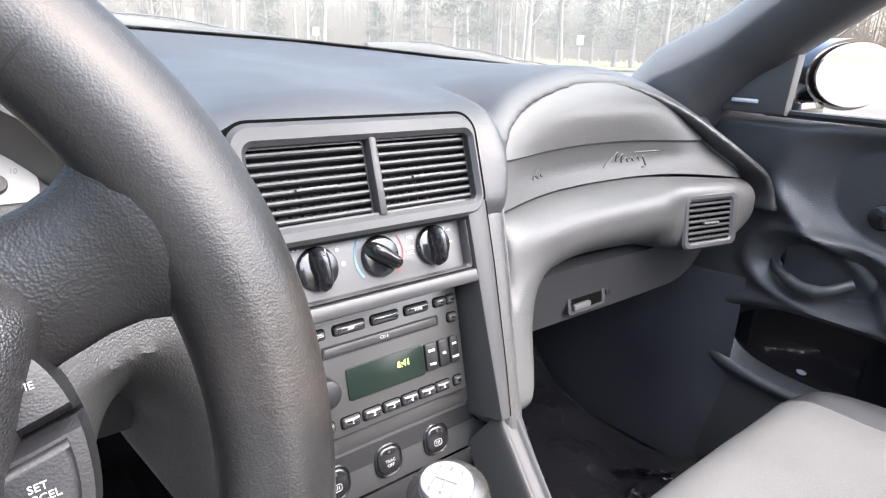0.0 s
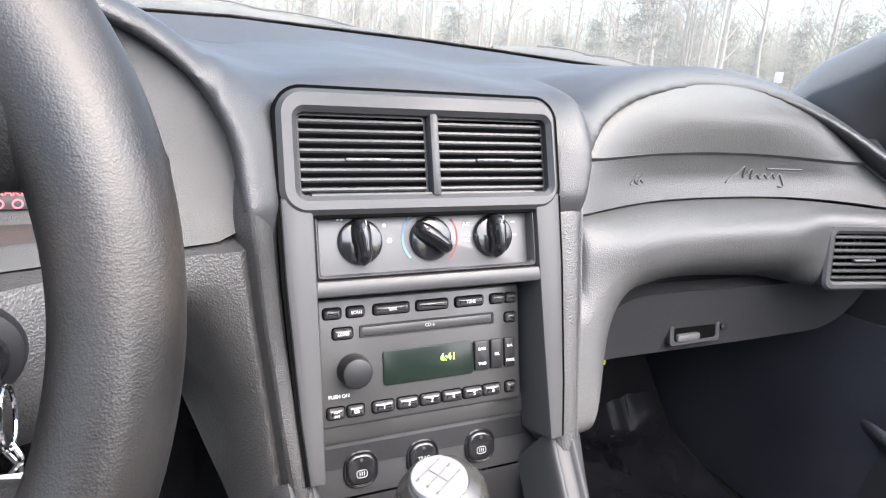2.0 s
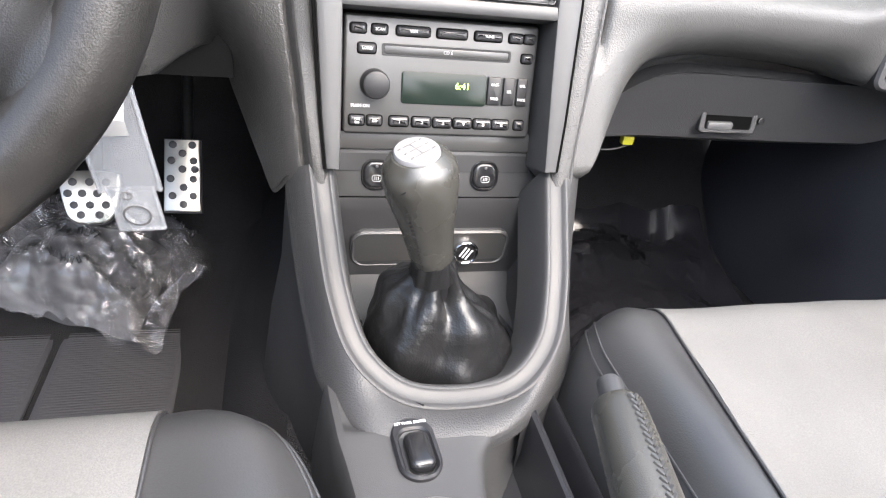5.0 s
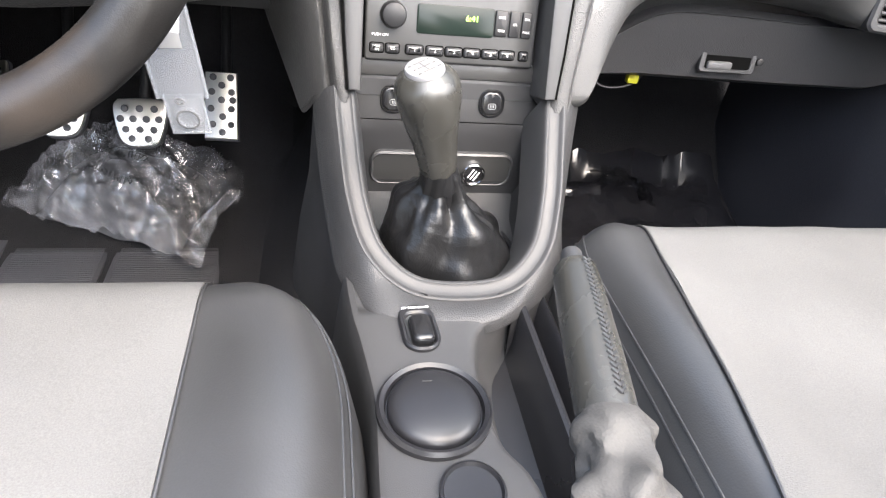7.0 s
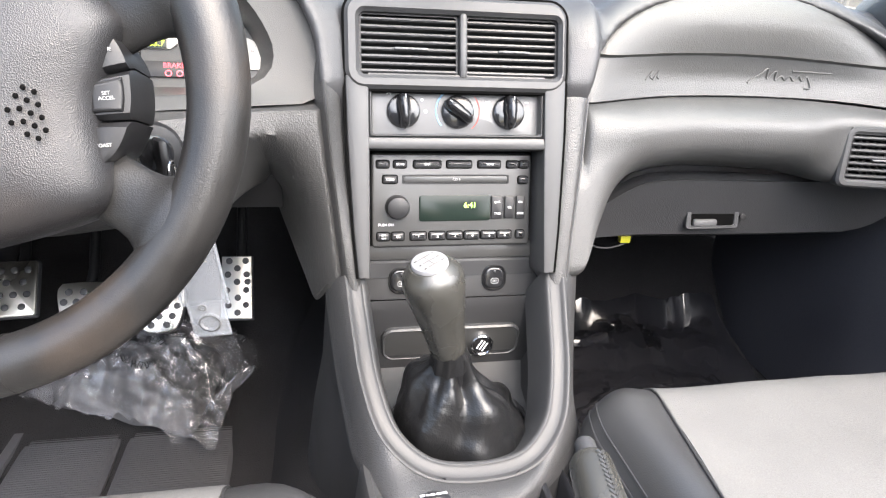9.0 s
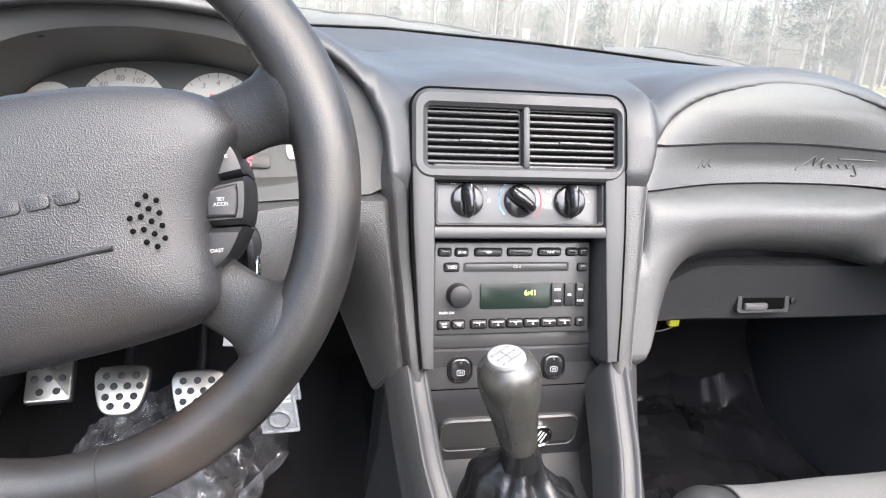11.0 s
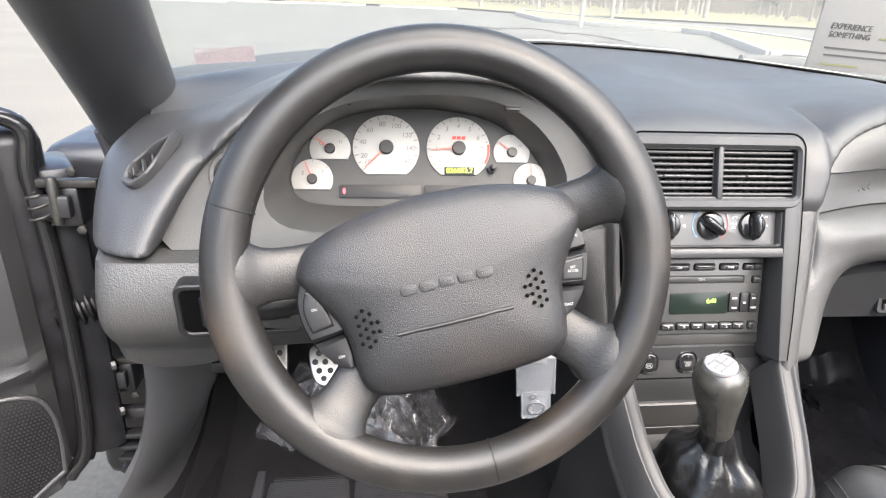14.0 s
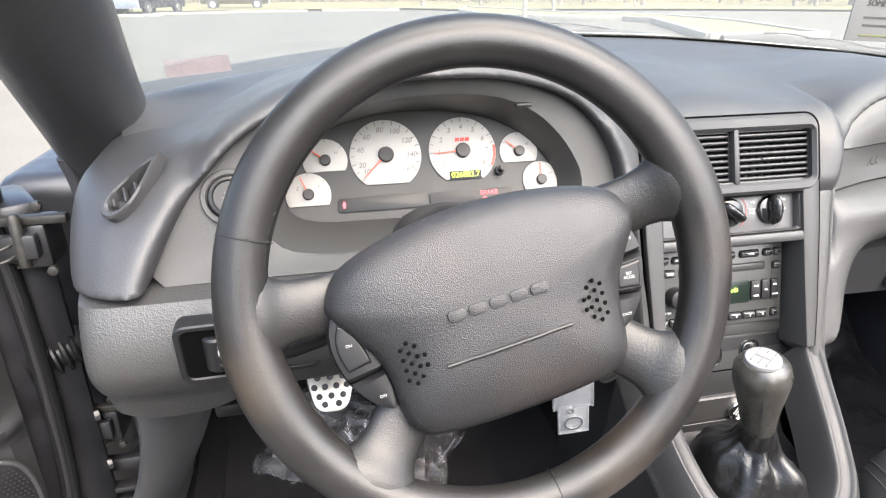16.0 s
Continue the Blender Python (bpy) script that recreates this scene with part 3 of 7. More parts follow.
# knee bolster under the wheel
bx = np.concatenate([np.linspace(-0.690, -0.24, 54), np.linspace(-0.235, -0.124, 48)])
b_low = curve([(-0.70, 0.735), (-0.66, 0.720), (-0.61, 0.724), (-0.56, 0.746), (-0.50, 0.758), (-0.40, 0.762), (-0.26, 0.763), (-0.225, 0.766), (-0.207, 0.758), (-0.201, 0.735), (-0.196, 0.712), (-0.183, 0.688), (-0.166, 0.660), (-0.155, 0.644), (-0.146, 0.655), (-0.138, 0.670), (-0.124, 0.676)], bx)
LEG_OUT_D = [(0.66, 0.1185), (0.71, 0.1238), (0.77, 0.1302), (0.83, 0.1367), (0.87, 0.140)]


def bolster_y(x, z):
    """Face of the knee panel: a roll below the crease that turns under, and a scoop beside the stack."""
    y0 = float(lip_d(x, 0.858)) - 0.006 + 6.0 * max(0, -0.665 - x) ** 2
    fall = max(0, 0.8575 - z)
    roll_y = y0 - 0.017 * math.sin(math.pi * min(1, fall / 0.105)) ** 0.9 + 0.9 * max(0, fall - 0.062) ** 1.35
    w = np.clip((x + 0.30) / 0.13, 0, 1)
    w = w * w * (3 - 2 * w)
    edge_x = float(curve(LEG_OUT_D, z)) + 0.008
    low_w = np.clip((0.835 - z) / 0.09, 0, 1) * np.clip((x + 0.240) / 0.040, 0, 1)
    off = max(0, -edge_x - x)
    near = float(lip_d(-edge_x, z)) + 0.003 + 0.9 * max(0, x + edge_x) - (1 - low_w) * 0.12 * off + low_w * (0.75 * off + 24.0 * off * off)
    return (1 - w) * roll_y + w * near


bol = []
for x, b in zip(bx, b_low):
    top_y = bolster_y(x, 0.8575)
    row = [(x, top_y + 0.09, 0.866), (x, top_y + 0.012, 0.8590)]
    for a in np.linspace(0, 1, 22):
        z = 0.8575 - (0.8575 - b) * a
        row.append((x, bolster_y(x, z), z))
    tuck = float(np.clip((-0.19 - x) / 0.05, 0.08, 1))
    row.append((x, row[-1][1] + 0.02 * tuck, b - 0.006 * tuck))
    row.append((x, row[-1][1] + 0.05, b + 0.004))
    bol.append(row)
bol.insert(0, [(-0.698, y + 0.008, z) for x, y, z in bol[0]])
bol.insert(0, [(-0.705, y + 0.026, z) for x, y, z in bol[0]])
bol.insert(0, [(-0.709, y + 0.075, z) for x, y, z in bol[0]])
settle(part("knee_bolster", solid(bol, 0.004), VINYL_LOW, dash, "grained vinyl knee panel"), dash)
# padded legs of the dash either side of the stack, each with a bead or a step at its outer edge
LEG_IN = [(0.66, 0.1035), (0.74, 0.1105), (0.77, 0.1135), (0.80, 0.1165), (0.866, 0.1185), (0.93, 0.1185)]
LEG_OUT = {1: [(0.66, 0.125), (0.685, 0.1275), (0.71, 0.1298), (0.74, 0.134), (0.77, 0.1385), (0.80, 0.1425), (0.83, 0.1458), (0.866, 0.150), (0.90, 0.157), (0.93, 0.168)],
           -1: [(0.66, 0.1185), (0.685, 0.1208), (0.71, 0.1238), (0.74, 0.127), (0.77, 0.1302), (0.80, 0.134), (0.83, 0.1367), (0.866, 0.1395), (0.93, 0.143)]}
for sgn in (-1, 1):
    leg = []
    for z in np.linspace(0.900, 0.676, 44):
        xi, xo = float(curve(LEG_IN, z)), float(curve(LEG_OUT[sgn], z))
        lift = 0.012 * max(0, (z - 0.868) / 0.032) ** 1.5
        y_in = float(rib(np.float64(z))) - 0.003 + lift
        y_out = (float(lip_d(-xo, z)) - 0.010 if sgn < 0 else y_in - 0.001) + (lift if sgn < 0 else 0)
        cut = [(xi, y_in + 0.035), (xi, y_in + 0.005), (xi + 0.0012, y_in + 0.0012), (xi + 0.004, y_in - 0.0008)]
        for f in (0.25, 0.4, 0.55, 0.7, 0.82):
            cut.append((xi + (xo - xi) * f, y_in * (1 - f) + y_out * f - 0.003 * math.sin(math.pi * f)))
        if sgn < 0:
            cut += [(xo - 0.0025, y_out), (xo - 0.0005, y_out + 0.0012), (xo + 0.0008, y_out + 0.004), (xo + 0.005, y_out + 0.015), (xo + 0.009, y_out + 0.026), (xo + 0.012, y_out + 0.045)]
        else:
            cut += [(xo - 0.0030, y_out + 0.0004), (xo - 0.0018, y_out + 0.0014), (xo - 0.0008, y_out + 0.0004), (xo + 0.0002, y_out + 0.0002), (xo + 0.0012, y_out + 0.0016), (xo + 0.0016, y_out + 0.008)]
        leg.append([(sgn * x, y, z) for x, y in cut])
    settle(part("dash_leg", grid(leg), VINYL_LOW, dash), dash)
# matt black sheets standing in for the shaded void behind the lower dash, up to the bulkhead
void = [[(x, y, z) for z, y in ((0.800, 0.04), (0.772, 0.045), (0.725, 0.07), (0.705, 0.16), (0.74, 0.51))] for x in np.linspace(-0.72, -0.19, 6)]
settle(part("void_sheet", solid(void, 0.004), FLAT_BLACK, dash), dash)
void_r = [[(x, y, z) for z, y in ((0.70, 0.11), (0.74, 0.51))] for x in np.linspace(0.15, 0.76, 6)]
settle(part("void_sheet", solid(void_r, 0.004), FLAT_BLACK, dash), dash)

# ---- centre stack ----
stack = thing("center_stack_bezel", facing(0, -0.022, 0.83, 18), "satin dark grey plastic centre stack bezel", "car trim")
# side rails, taper towards the console
for s in (-1, 1):
    part("gasket", outline([(s * 0.112, 0.060), (s * 0.1205, 0.060), (s * 0.1195, 0.0), (s * 0.1145, -0.10), (s * 0.1105, -0.147), (s * 0.106, -0.147), (s * 0.109, -0.06)], -0.05, 0.0012), HOLE, stack)
    part("side_rail", outline([(s * 0.094, 0.062), (s * 0.118, 0.062), (s * 0.117, 0.0), (s * 0.112, -0.10), (s * 0.108, -0.147), (s * 0.096, -0.147), (s * 0.0945, -0.06)], -0.045, 0.004, 0.003), BEZEL, stack)
part("gasket", ring(rounded(0.2405, 0.0985, 0.022, 8, (0, 0.096)), rounded(0.232, 0.090, 0.018, 8, (0, 0.096)), -0.04, 0.0022), HOLE, stack, "black gap round the bezel")
part("vent_frame", ring(rounded(0.236, 0.094, 0.020, 8, (0, 0.096)), rounded(0.212, 0.062, 0.006, 8, (0.003, 0.0945)), -0.04, 0.006, None, 0.004), BEZEL, stack)
part("cross_bar", outline([(-0.0945, 0.0655), (0.0945, 0.0655), (0.0945, 0.0575), (-0.0945, 0.0575)], -0.03, 0.002, 0.002), BEZEL, stack)
part("cross_bar", outline([(-0.0945, 0.0005), (0.0945, 0.0005), (0.0955, -0.012), (-0.0955, -0.012)], -0.03, 0.003, 0.003), BEZEL, stack)
part("recess_back", box(0.20, 0.19, 0.006, (0, -0.06, -0.05), 0.0), DARK, stack)
lower = thing("switch_panel", facing(0, -0.024, 0.668, 14), "satin grey switch panel below the radio", "car trim")
part("panel", outline([(-0.116, 0.022), (0.116, 0.022), (0.118, -0.010), (0.108, -0.020), (0.092, -0.0265), (-0.092, -0.0265), (-0.108, -0.020), (-0.118, -0.010)], -0.02, 0.0, 0.001), BEZEL, lower)
part("ledge", box(0.196, 0.02, 0.016, (0, 0.030, -0.004), 0.004), RADIO, lower)

# ---- console ----
console = thing("center_console", pose(0, -0.2, 0.28), "dark grey plastic centre console with a raised U-shaped rail", "console")
U = spline([(-0.1225, -0.062, 0.692), (-0.118, -0.098, 0.656), (-0.110, -0.145, 0.612), (-0.0925, -0.188, 0.577), (-0.054, -0.218, 0.555), (0.0, -0.226, 0.550), (0.054, -0.218, 0.555), (0.0925, -0.188, 0.577), (0.110, -0.145, 0.612), (0.118, -0.098, 0.656), (0.1225, -0.062, 0.692)], 96)
SHOULDER = spline([(-0.141, -0.040, 0.669), (-0.135, -0.082, 0.622), (-0.1255, -0.127, 0.574), (-0.1135, -0.176, 0.547), (-0.078, -0.245, 0.5465), (0.0, -0.256, 0.5465), (0.052, -0.236, 0.5465), (0.1135, -0.176, 0.547), (0.1255, -0.127, 0.574), (0.137, -0.082, 0.622), (0.149, -0.040, 0.672)], 96)
mid = np.array((0, -0.11, 0.60))
up_rail, rows, shoulder_rows, side = np.array((0, -0.55, 0.83)), [], [], []
for i, (p, e) in enumerate(zip(U, SHOULDER)):
    t = U[min(i + 1, 95)] - U[max(i - 1, 0)]
    t /= np.linalg.norm(t)
    out = np.cross(t, up_rail)
    out /= np.linalg.norm(out)
    if out @ (p - mid) < 0:
        out = -out
    rows.append([p + out * a + up_rail * b for a, b in ((-0.0300, -0.060), (-0.0262, -0.030), (-0.0236, -0.016), (-0.0218, -0.0085), (-0.0203, -0.0048), (-0.0188, -0.0034), (-0.0172, -0.0032), (-0.0160, -0.0040), (-0.0145, -0.0044), (-0.0100, -0.0042), (-0.0060, -0.0038), (-0.0045, -0.0026), (-0.0032, -0.0008), (-0.0016, 0.0), (0.0, -0.0004), (0.0008, -0.0020))])
    a0 = p + out * 0.0004 - up_rail * 0.0012
    crown = 0.0045 * min(1.0, np.linalg.norm(e - a0) / 0.03)
    strip = [a0 + (e - a0) * f + up_rail * crown * math.sin(math.pi * f) ** 0.8 for f in (0, 0.12, 0.3, 0.5, 0.7, 0.85, 0.95, 1)]
    side_out = np.array((e[0], e[1] + 0.13, 0.0))
    side_out /= np.linalg.norm(side_out)
    shoulder_rows.append(strip + [e + side_out * 0.0016 - np.array((0, 0, 0.004)), e + side_out * 0.0022 - np.array((0, 0, 0.012))])
    side.append([e + side_out * o - np.array((0, 0, d)) for o, d in ((0.0018, 0.010), (0.003, 0.03), (0.008, 0.09), (0.022, 0.16), (0.035, 0.25))])
settle(part("rail", grid(rows), CONSOLE, console, "smooth inner rail with fine ridges"), console)
settle(part("shoulder", grid(shoulder_rows), CONSOLE_GRAIN, console, "grained sloping outer shoulder"), console)
settle(part("side_panel", grid(side[:40]), FLAT_BLACK, console), console)
settle(part("side_panel", grid(side[56:]), FLAT_BLACK, console), console)
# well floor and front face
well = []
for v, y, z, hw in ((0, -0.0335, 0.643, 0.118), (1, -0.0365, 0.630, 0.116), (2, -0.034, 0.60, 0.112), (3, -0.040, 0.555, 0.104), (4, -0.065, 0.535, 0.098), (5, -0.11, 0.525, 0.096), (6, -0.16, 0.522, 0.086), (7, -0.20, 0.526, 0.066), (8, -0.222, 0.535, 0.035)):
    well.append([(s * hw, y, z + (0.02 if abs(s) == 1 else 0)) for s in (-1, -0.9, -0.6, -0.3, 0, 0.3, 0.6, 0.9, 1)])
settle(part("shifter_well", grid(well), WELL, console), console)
# body: front sides down to the tunnel, rear top
front_side = [[(-hw - 0.035, y, 0.30), (-hw - 0.012, y, 0.45), (-hw, y, top - 0.05), (-hw + 0.004, y, top - 0.006), (-hw + 0.012, y, top)] for y, hw, top in ((0.10, 0.138, 0.66), (0.0, 0.139, 0.662), (-0.046, 0.139, 0.655))]
settle(part("front_side_panel", solid(front_side, 0.004), FLAT_BLACK, console), console)
settle(part("front_side_panel", solid([[(-x, y, z) for x, y, z in r] for r in front_side], 0.004), FLAT_BLACK, console), console)
rear = []
for y, xl, xr in spline(((-0.176, -0.1125, 0.112), (-0.200, -0.1115, 0.092), (-0.226, -0.109, 0.058), (-0.244, -0.107, 0.030), (-0.266, -0.103, 0.008), (-0.30, -0.098, -0.001), (-0.337, -0.094, -0.002), (-0.384, -0.095, 0.004), (-0.42, -0.096, 0.022), (-0.50, -0.096, 0.030), (-0.62, -0.096, 0.030)), 60):
    z = 0.548 + 0.002 * (y + 0.2)
    rear.append([(xl - 0.030, y, 0.30), (xl - 0.012, y, 0.43), (xl - 0.003, y, z - 0.03), (xl - 0.0005, y, z - 0.007), (xl + 0.002, y, z - 0.002), (xl + 0.007, y, z), (xl + 0.03, y, z + 0.001), ((xl + xr) / 2, y, z + 0.0015), (xr - 0.02, y, z + 0.001), (xr - 0.008, y, z), (xr - 0.003, y, z - 0.002), (xr, y, z - 0.007), (xr + 0.003, y, z - 0.03), (xr + 0.010, y, z - 0.055), (xr + 0.025, y, z - 0.066)])
# dropped clear of the shifter well
rear = [[(x, y, z - 0.016 * float(np.clip((y + 0.240) / 0.012, 0, 1) * np.clip((0.099 - abs(x)) / 0.012, 0, 1))) for x, y, z in r] for r in rear]
settle(part("rear_top", grid(rear), CONSOLE, console), console)
slot = [[(x, y, z) for x, z in ((-0.005, 0.482), (0.035, 0.480), (0.048, 0.486), (0.054, 0.505), (0.056, 0.538), (0.058, 0.5435), (0.061, 0.545), (0.064, 0.5435), (0.066, 0.535), (0.068, 0.47), (0.082, 0.46), (0.086, 0.53), (0.090, 0.536), (0.096, 0.528), (0.11, 0.45), (0.125, 0.33))] for y in np.linspace(-0.205, -0.62, 12)]
settle(part("brake_channel", grid(slot), LID, console), console)

# ---- steering wheel ----
wheel = thing("steering_wheel", facing(-0.373, -0.241, 0.913, 19.6, -3) @ pose(0, 0, 0, 0, 0, 14), "worn black leather four-spoke steering wheel with button pods", "steering wheel")
RW, RT = 0.171, 0.0185
turn_a = np.linspace(0, 2 * math.pi, 144, endpoint=False)
rim_path = [(RW * math.cos(a), RW * math.sin(a), 0) for a in turn_a]
rad = [RT * (1 + 0.10 * max(0, math.cos(2 * (a - radians(9)))) ** 4) for a in turn_a]
rim = part("rim", tube(rim_path, rad, 24, closed=True, flat=0.95), RIM_LEATHER, wheel, "worn leather rim")
for a in (-88, 28, 152):
    d = radians(a)
    part("seam", tube([(0.998 * RW * math.cos(d) + 1.00 * RT * math.cos(q) * math.cos(d), 0.998 * RW * math.sin(d) + 1.00 * RT * math.cos(q) * math.sin(d), 0.955 * RT * math.sin(q)) for q in np.linspace(0, 2 * math.pi, 24, endpoint=False)], 0.0007, 6, closed=True), RIM_LEATHER, rim)
stitch = bmesh.new()
for k in range(150):
    a = 2 * math.pi * k / 150
    r = RW - RT * 0.90
    p = np.array((r * math.cos(a), r * math.sin(a), 0.0065))
    q = np.array(((r + 0.0012) * math.cos(a + 0.026), (r + 0.0012) * math.sin(a + 0.026), 0.0085))
    tube([p, q], 0.0006, 5, stitch)
tagged(part("stitching", stitch, DARK, rim), kind="stuff")
half = [(0.0, 0.056), (0.04, 0.053), (0.08, 0.045), (0.105, 0.034), (0.1155, 0.019), (0.1165, 0.008), (0.106, -0.010), (0.0945, -0.030), (0.0895, -0.050), (0.0885, -0.070), (0.084, -0.088), (0.071, -0.098), (0.04, -0.102), (0.0, -0.103)]
loop = half + [(-x, y) for x, y in half[-2:0:-1]]
pl = spline(loop + loop[:1], 121)[:-1]
pl = pl * (1.015, 1.0) + (0.003, 0.002)
ctr = np.array((0, -0.018))
hub = []
for s, h in ((0.93, -0.055), (0.985, -0.028), (1.0, -0.012), (0.992, 0.000), (0.965, 0.009), (0.90, 0.0165), (0.78, 0.022), (0.6, 0.026), (0.4, 0.0285), (0.2, 0.0295), (0.02, 0.030)):
    hub.append([(*(ctr + (q - ctr) * s), h - 0.003) for q in pl])
hub_bm = grid(hub, close_v=True)
hub_bm.verts.ensure_lookup_table()
hub_bm.faces.new([hub_bm.verts[(len(hub) - 1) * 120 + k] for k in range(120)])
bmesh.ops.recalc_face_normals(hub_bm, faces=hub_bm.faces)
pad_part = part("airbag_pad", hub_bm, HUB, wheel, "grained black vinyl airbag pad")


def pad_h(x, y):
    """Height of the pad's face at a place."""
    q = np.array((x, y)) - ctr
    best = 1.0
    for s, h in ((0.0, 0.027), (0.4, 0.0255), (0.6, 0.023), (0.78, 0.019), (0.90, 0.0135), (0.965, 0.006)):
        r = np.abs(q) / (np.array((0.105, 0.078)) * max(s, 0.05))
        if (r ** 2.5).sum() > 1:
            best = h
        elif s:
            return best if best < 1 else h
    return best if best < 1 else 0.027


dots = bmesh.new()
for s in (-1, 1):
    for i, (dx, n) in enumerate(((-0.0075, 4), (-0.0025, 5), (0.0025, 4), (0.0075, 2))):
        for k in range(n):
            y = -0.034 + 0.0072 * (k - (n - 1) / 2)
            x = s * (0.066 - dx)
            ball = bmesh.new()
            bmesh.ops.create_uvsphere(ball, u_segments=8, v_segments=6, radius=0.0017, matrix=Matrix.Translation((x, y, pad_h(x, y) + 0.0004)) @ Matrix.Diagonal((1, 1, 0.45, 1)))
            merge(dots, ball)
tagged(part("horn_perforation", dots, HOLE, pad_part), kind="stuff")
part("groove", tube([(x, -0.044, pad_h(x, -0.044) - 0.0004) for x in np.linspace(-0.046, 0.046, 12)], 0.0016, 8), DARK, pad_part)
for k, wd in enumerate((0.0125, 0.013, 0.0125, 0.0125, 0.013)):
    x = -0.0300 + 0.0150 * k
    part("embossed_bar", outline(rounded(wd, 0.0080, 0.0028, 3, (x, -0.012)), 0.020, 0.0281, 0.0006), HUB, pad_part)
for k in range(3):
    x = -0.008 + 0.009 * k
    part("embossed_mark", tube(spline([(x - 0.006, -0.060, 0.0225), (x - 0.001, -0.053, 0.0240), (x + 0.003, -0.051, 0.0242), (x + 0.001, -0.057, 0.0232), (x + 0.004, -0.060, 0.0225)], 16), 0.0010, 6), LEATHER, pad_part)
part("embossed_mark", tube(spline([(0.0, 0.030, 0.0205), (0.003, 0.033, 0.0195), (0.006, 0.030, 0.0205), (0.009, 0.034, 0.0192)], 14), 0.0009, 6), LEATHER, pad_part)
# button pods
pod_outer = [(0.1145, 0.004), (0.1215, -0.012), (0.1225, -0.030), (0.1165, -0.052), (0.104, -0.070), (0.0905, -0.078)]
pod_inner = [(0.108, 0.001), (0.0985, -0.014), (0.0925, -0.030), (0.0888, -0.048), (0.0875, -0.064), (0.0885, -0.077)]
po, pi_ = spline(pod_outer, 25) * (1, 0.97) + (-0.002, 0.008), spline(pod_inner, 25) * (0.98, 0.97) + (0, 0.008)
for s, cuts in ((1, (0, 8, 15, 24)), (-1, (0, 14, 24))):
    for a, b in zip(cuts, cuts[1:]):
        strip = [*[tuple(po[k]) for k in range(a, b + 1)], *[tuple(pi_[k]) for k in range(b, a - 1, -1)]]
        c = np.mean(strip, axis=0)
        sheet = []
        for m_, k in enumerate(range(a, b + 1)):
            end = m_ == 0 or m_ == b - a
            lift = -0.004 if end else 0.0
            row = [(po[k] * 1.0, -0.035), (po[k], -0.004)] + [(po[k] * (1 - f) + pi_[k] * f, 0.002 + lift + 0.002 * math.sin(math.pi * f)) for f in (0.08, 0.25, 0.5, 0.75, 0.95)] + [(pi_[k], -0.02)]
            nudge = 0.0007 if m_ == 0 else (-0.0007 if m_ == b - a else 0)
            sheet.append([(s * q[0], q[1] - nudge, z) for q, z in row])
        sheet.insert(0, [(x, y, -0.035) for x, y, z in sheet[0]])
        sheet.append([(x, y, -0.035) for x, y, z in sheet[-1]])
        pod_bm = grid(sheet)
        bmesh.ops.recalc_face_normals(pod_bm, faces=pod_bm.faces)
        pod = part("control_button", pod_bm, DARK, wheel, m=pose(0, 0, -0.001))
        text = {(1, 0): "RESUME", (1, 8): "SET\nACCEL", (1, 15): "COAST", (-1, 0): "ON", (-1, 14): "OFF"}[(s, a)]
        if text.startswith("SET") or text == "ON":
            part("key", outline([(c[0] * s + s * (q[0] - c[0]) * 0.62, c[1] + (q[1] - c[1]) * 0.66) for q in strip], -0.002, 0.0058, 0.002, None, 3), DARK, pod)
        word("legend", text, 0.0030, GREYPRINT, pod, s * c[0], c[1], 0.0060 if text[0] == "S" or text == "ON" else 0.0046, -8)
for a in (9, 171, -43, -137):
    d = np.array((math.cos(radians(a)), math.sin(radians(a)), 0))
    part("spoke", tube([d * r + np.array((0, 0, h)) for r, h in ((0.075, -0.022), (0.10, -0.019), (0.12, -0.014), (0.134, -0.010), (0.143, -0.007), (0.149, -0.005), (0.154, -0.003), (0.159, -0.002), (0.166, -0.001))], [0.026, 0.0238, 0.0218, 0.0215, 0.023, 0.026, 0.031, 0.038, 0.040], 24, flat=0.42), SPOKE, wheel)

# steering column
column = thing("steering_column", facing(-0.373, -0.241, 0.913, 19.6, -3), "black plastic steering column shroud", "steering column")
part("shroud", tube([(0, 0, z) for z in (-0.05, -0.07, -0.12, -0.2, -0.30)], [0.045, 0.055, 0.06, 0.062, 0.06], 20), DARK, column)

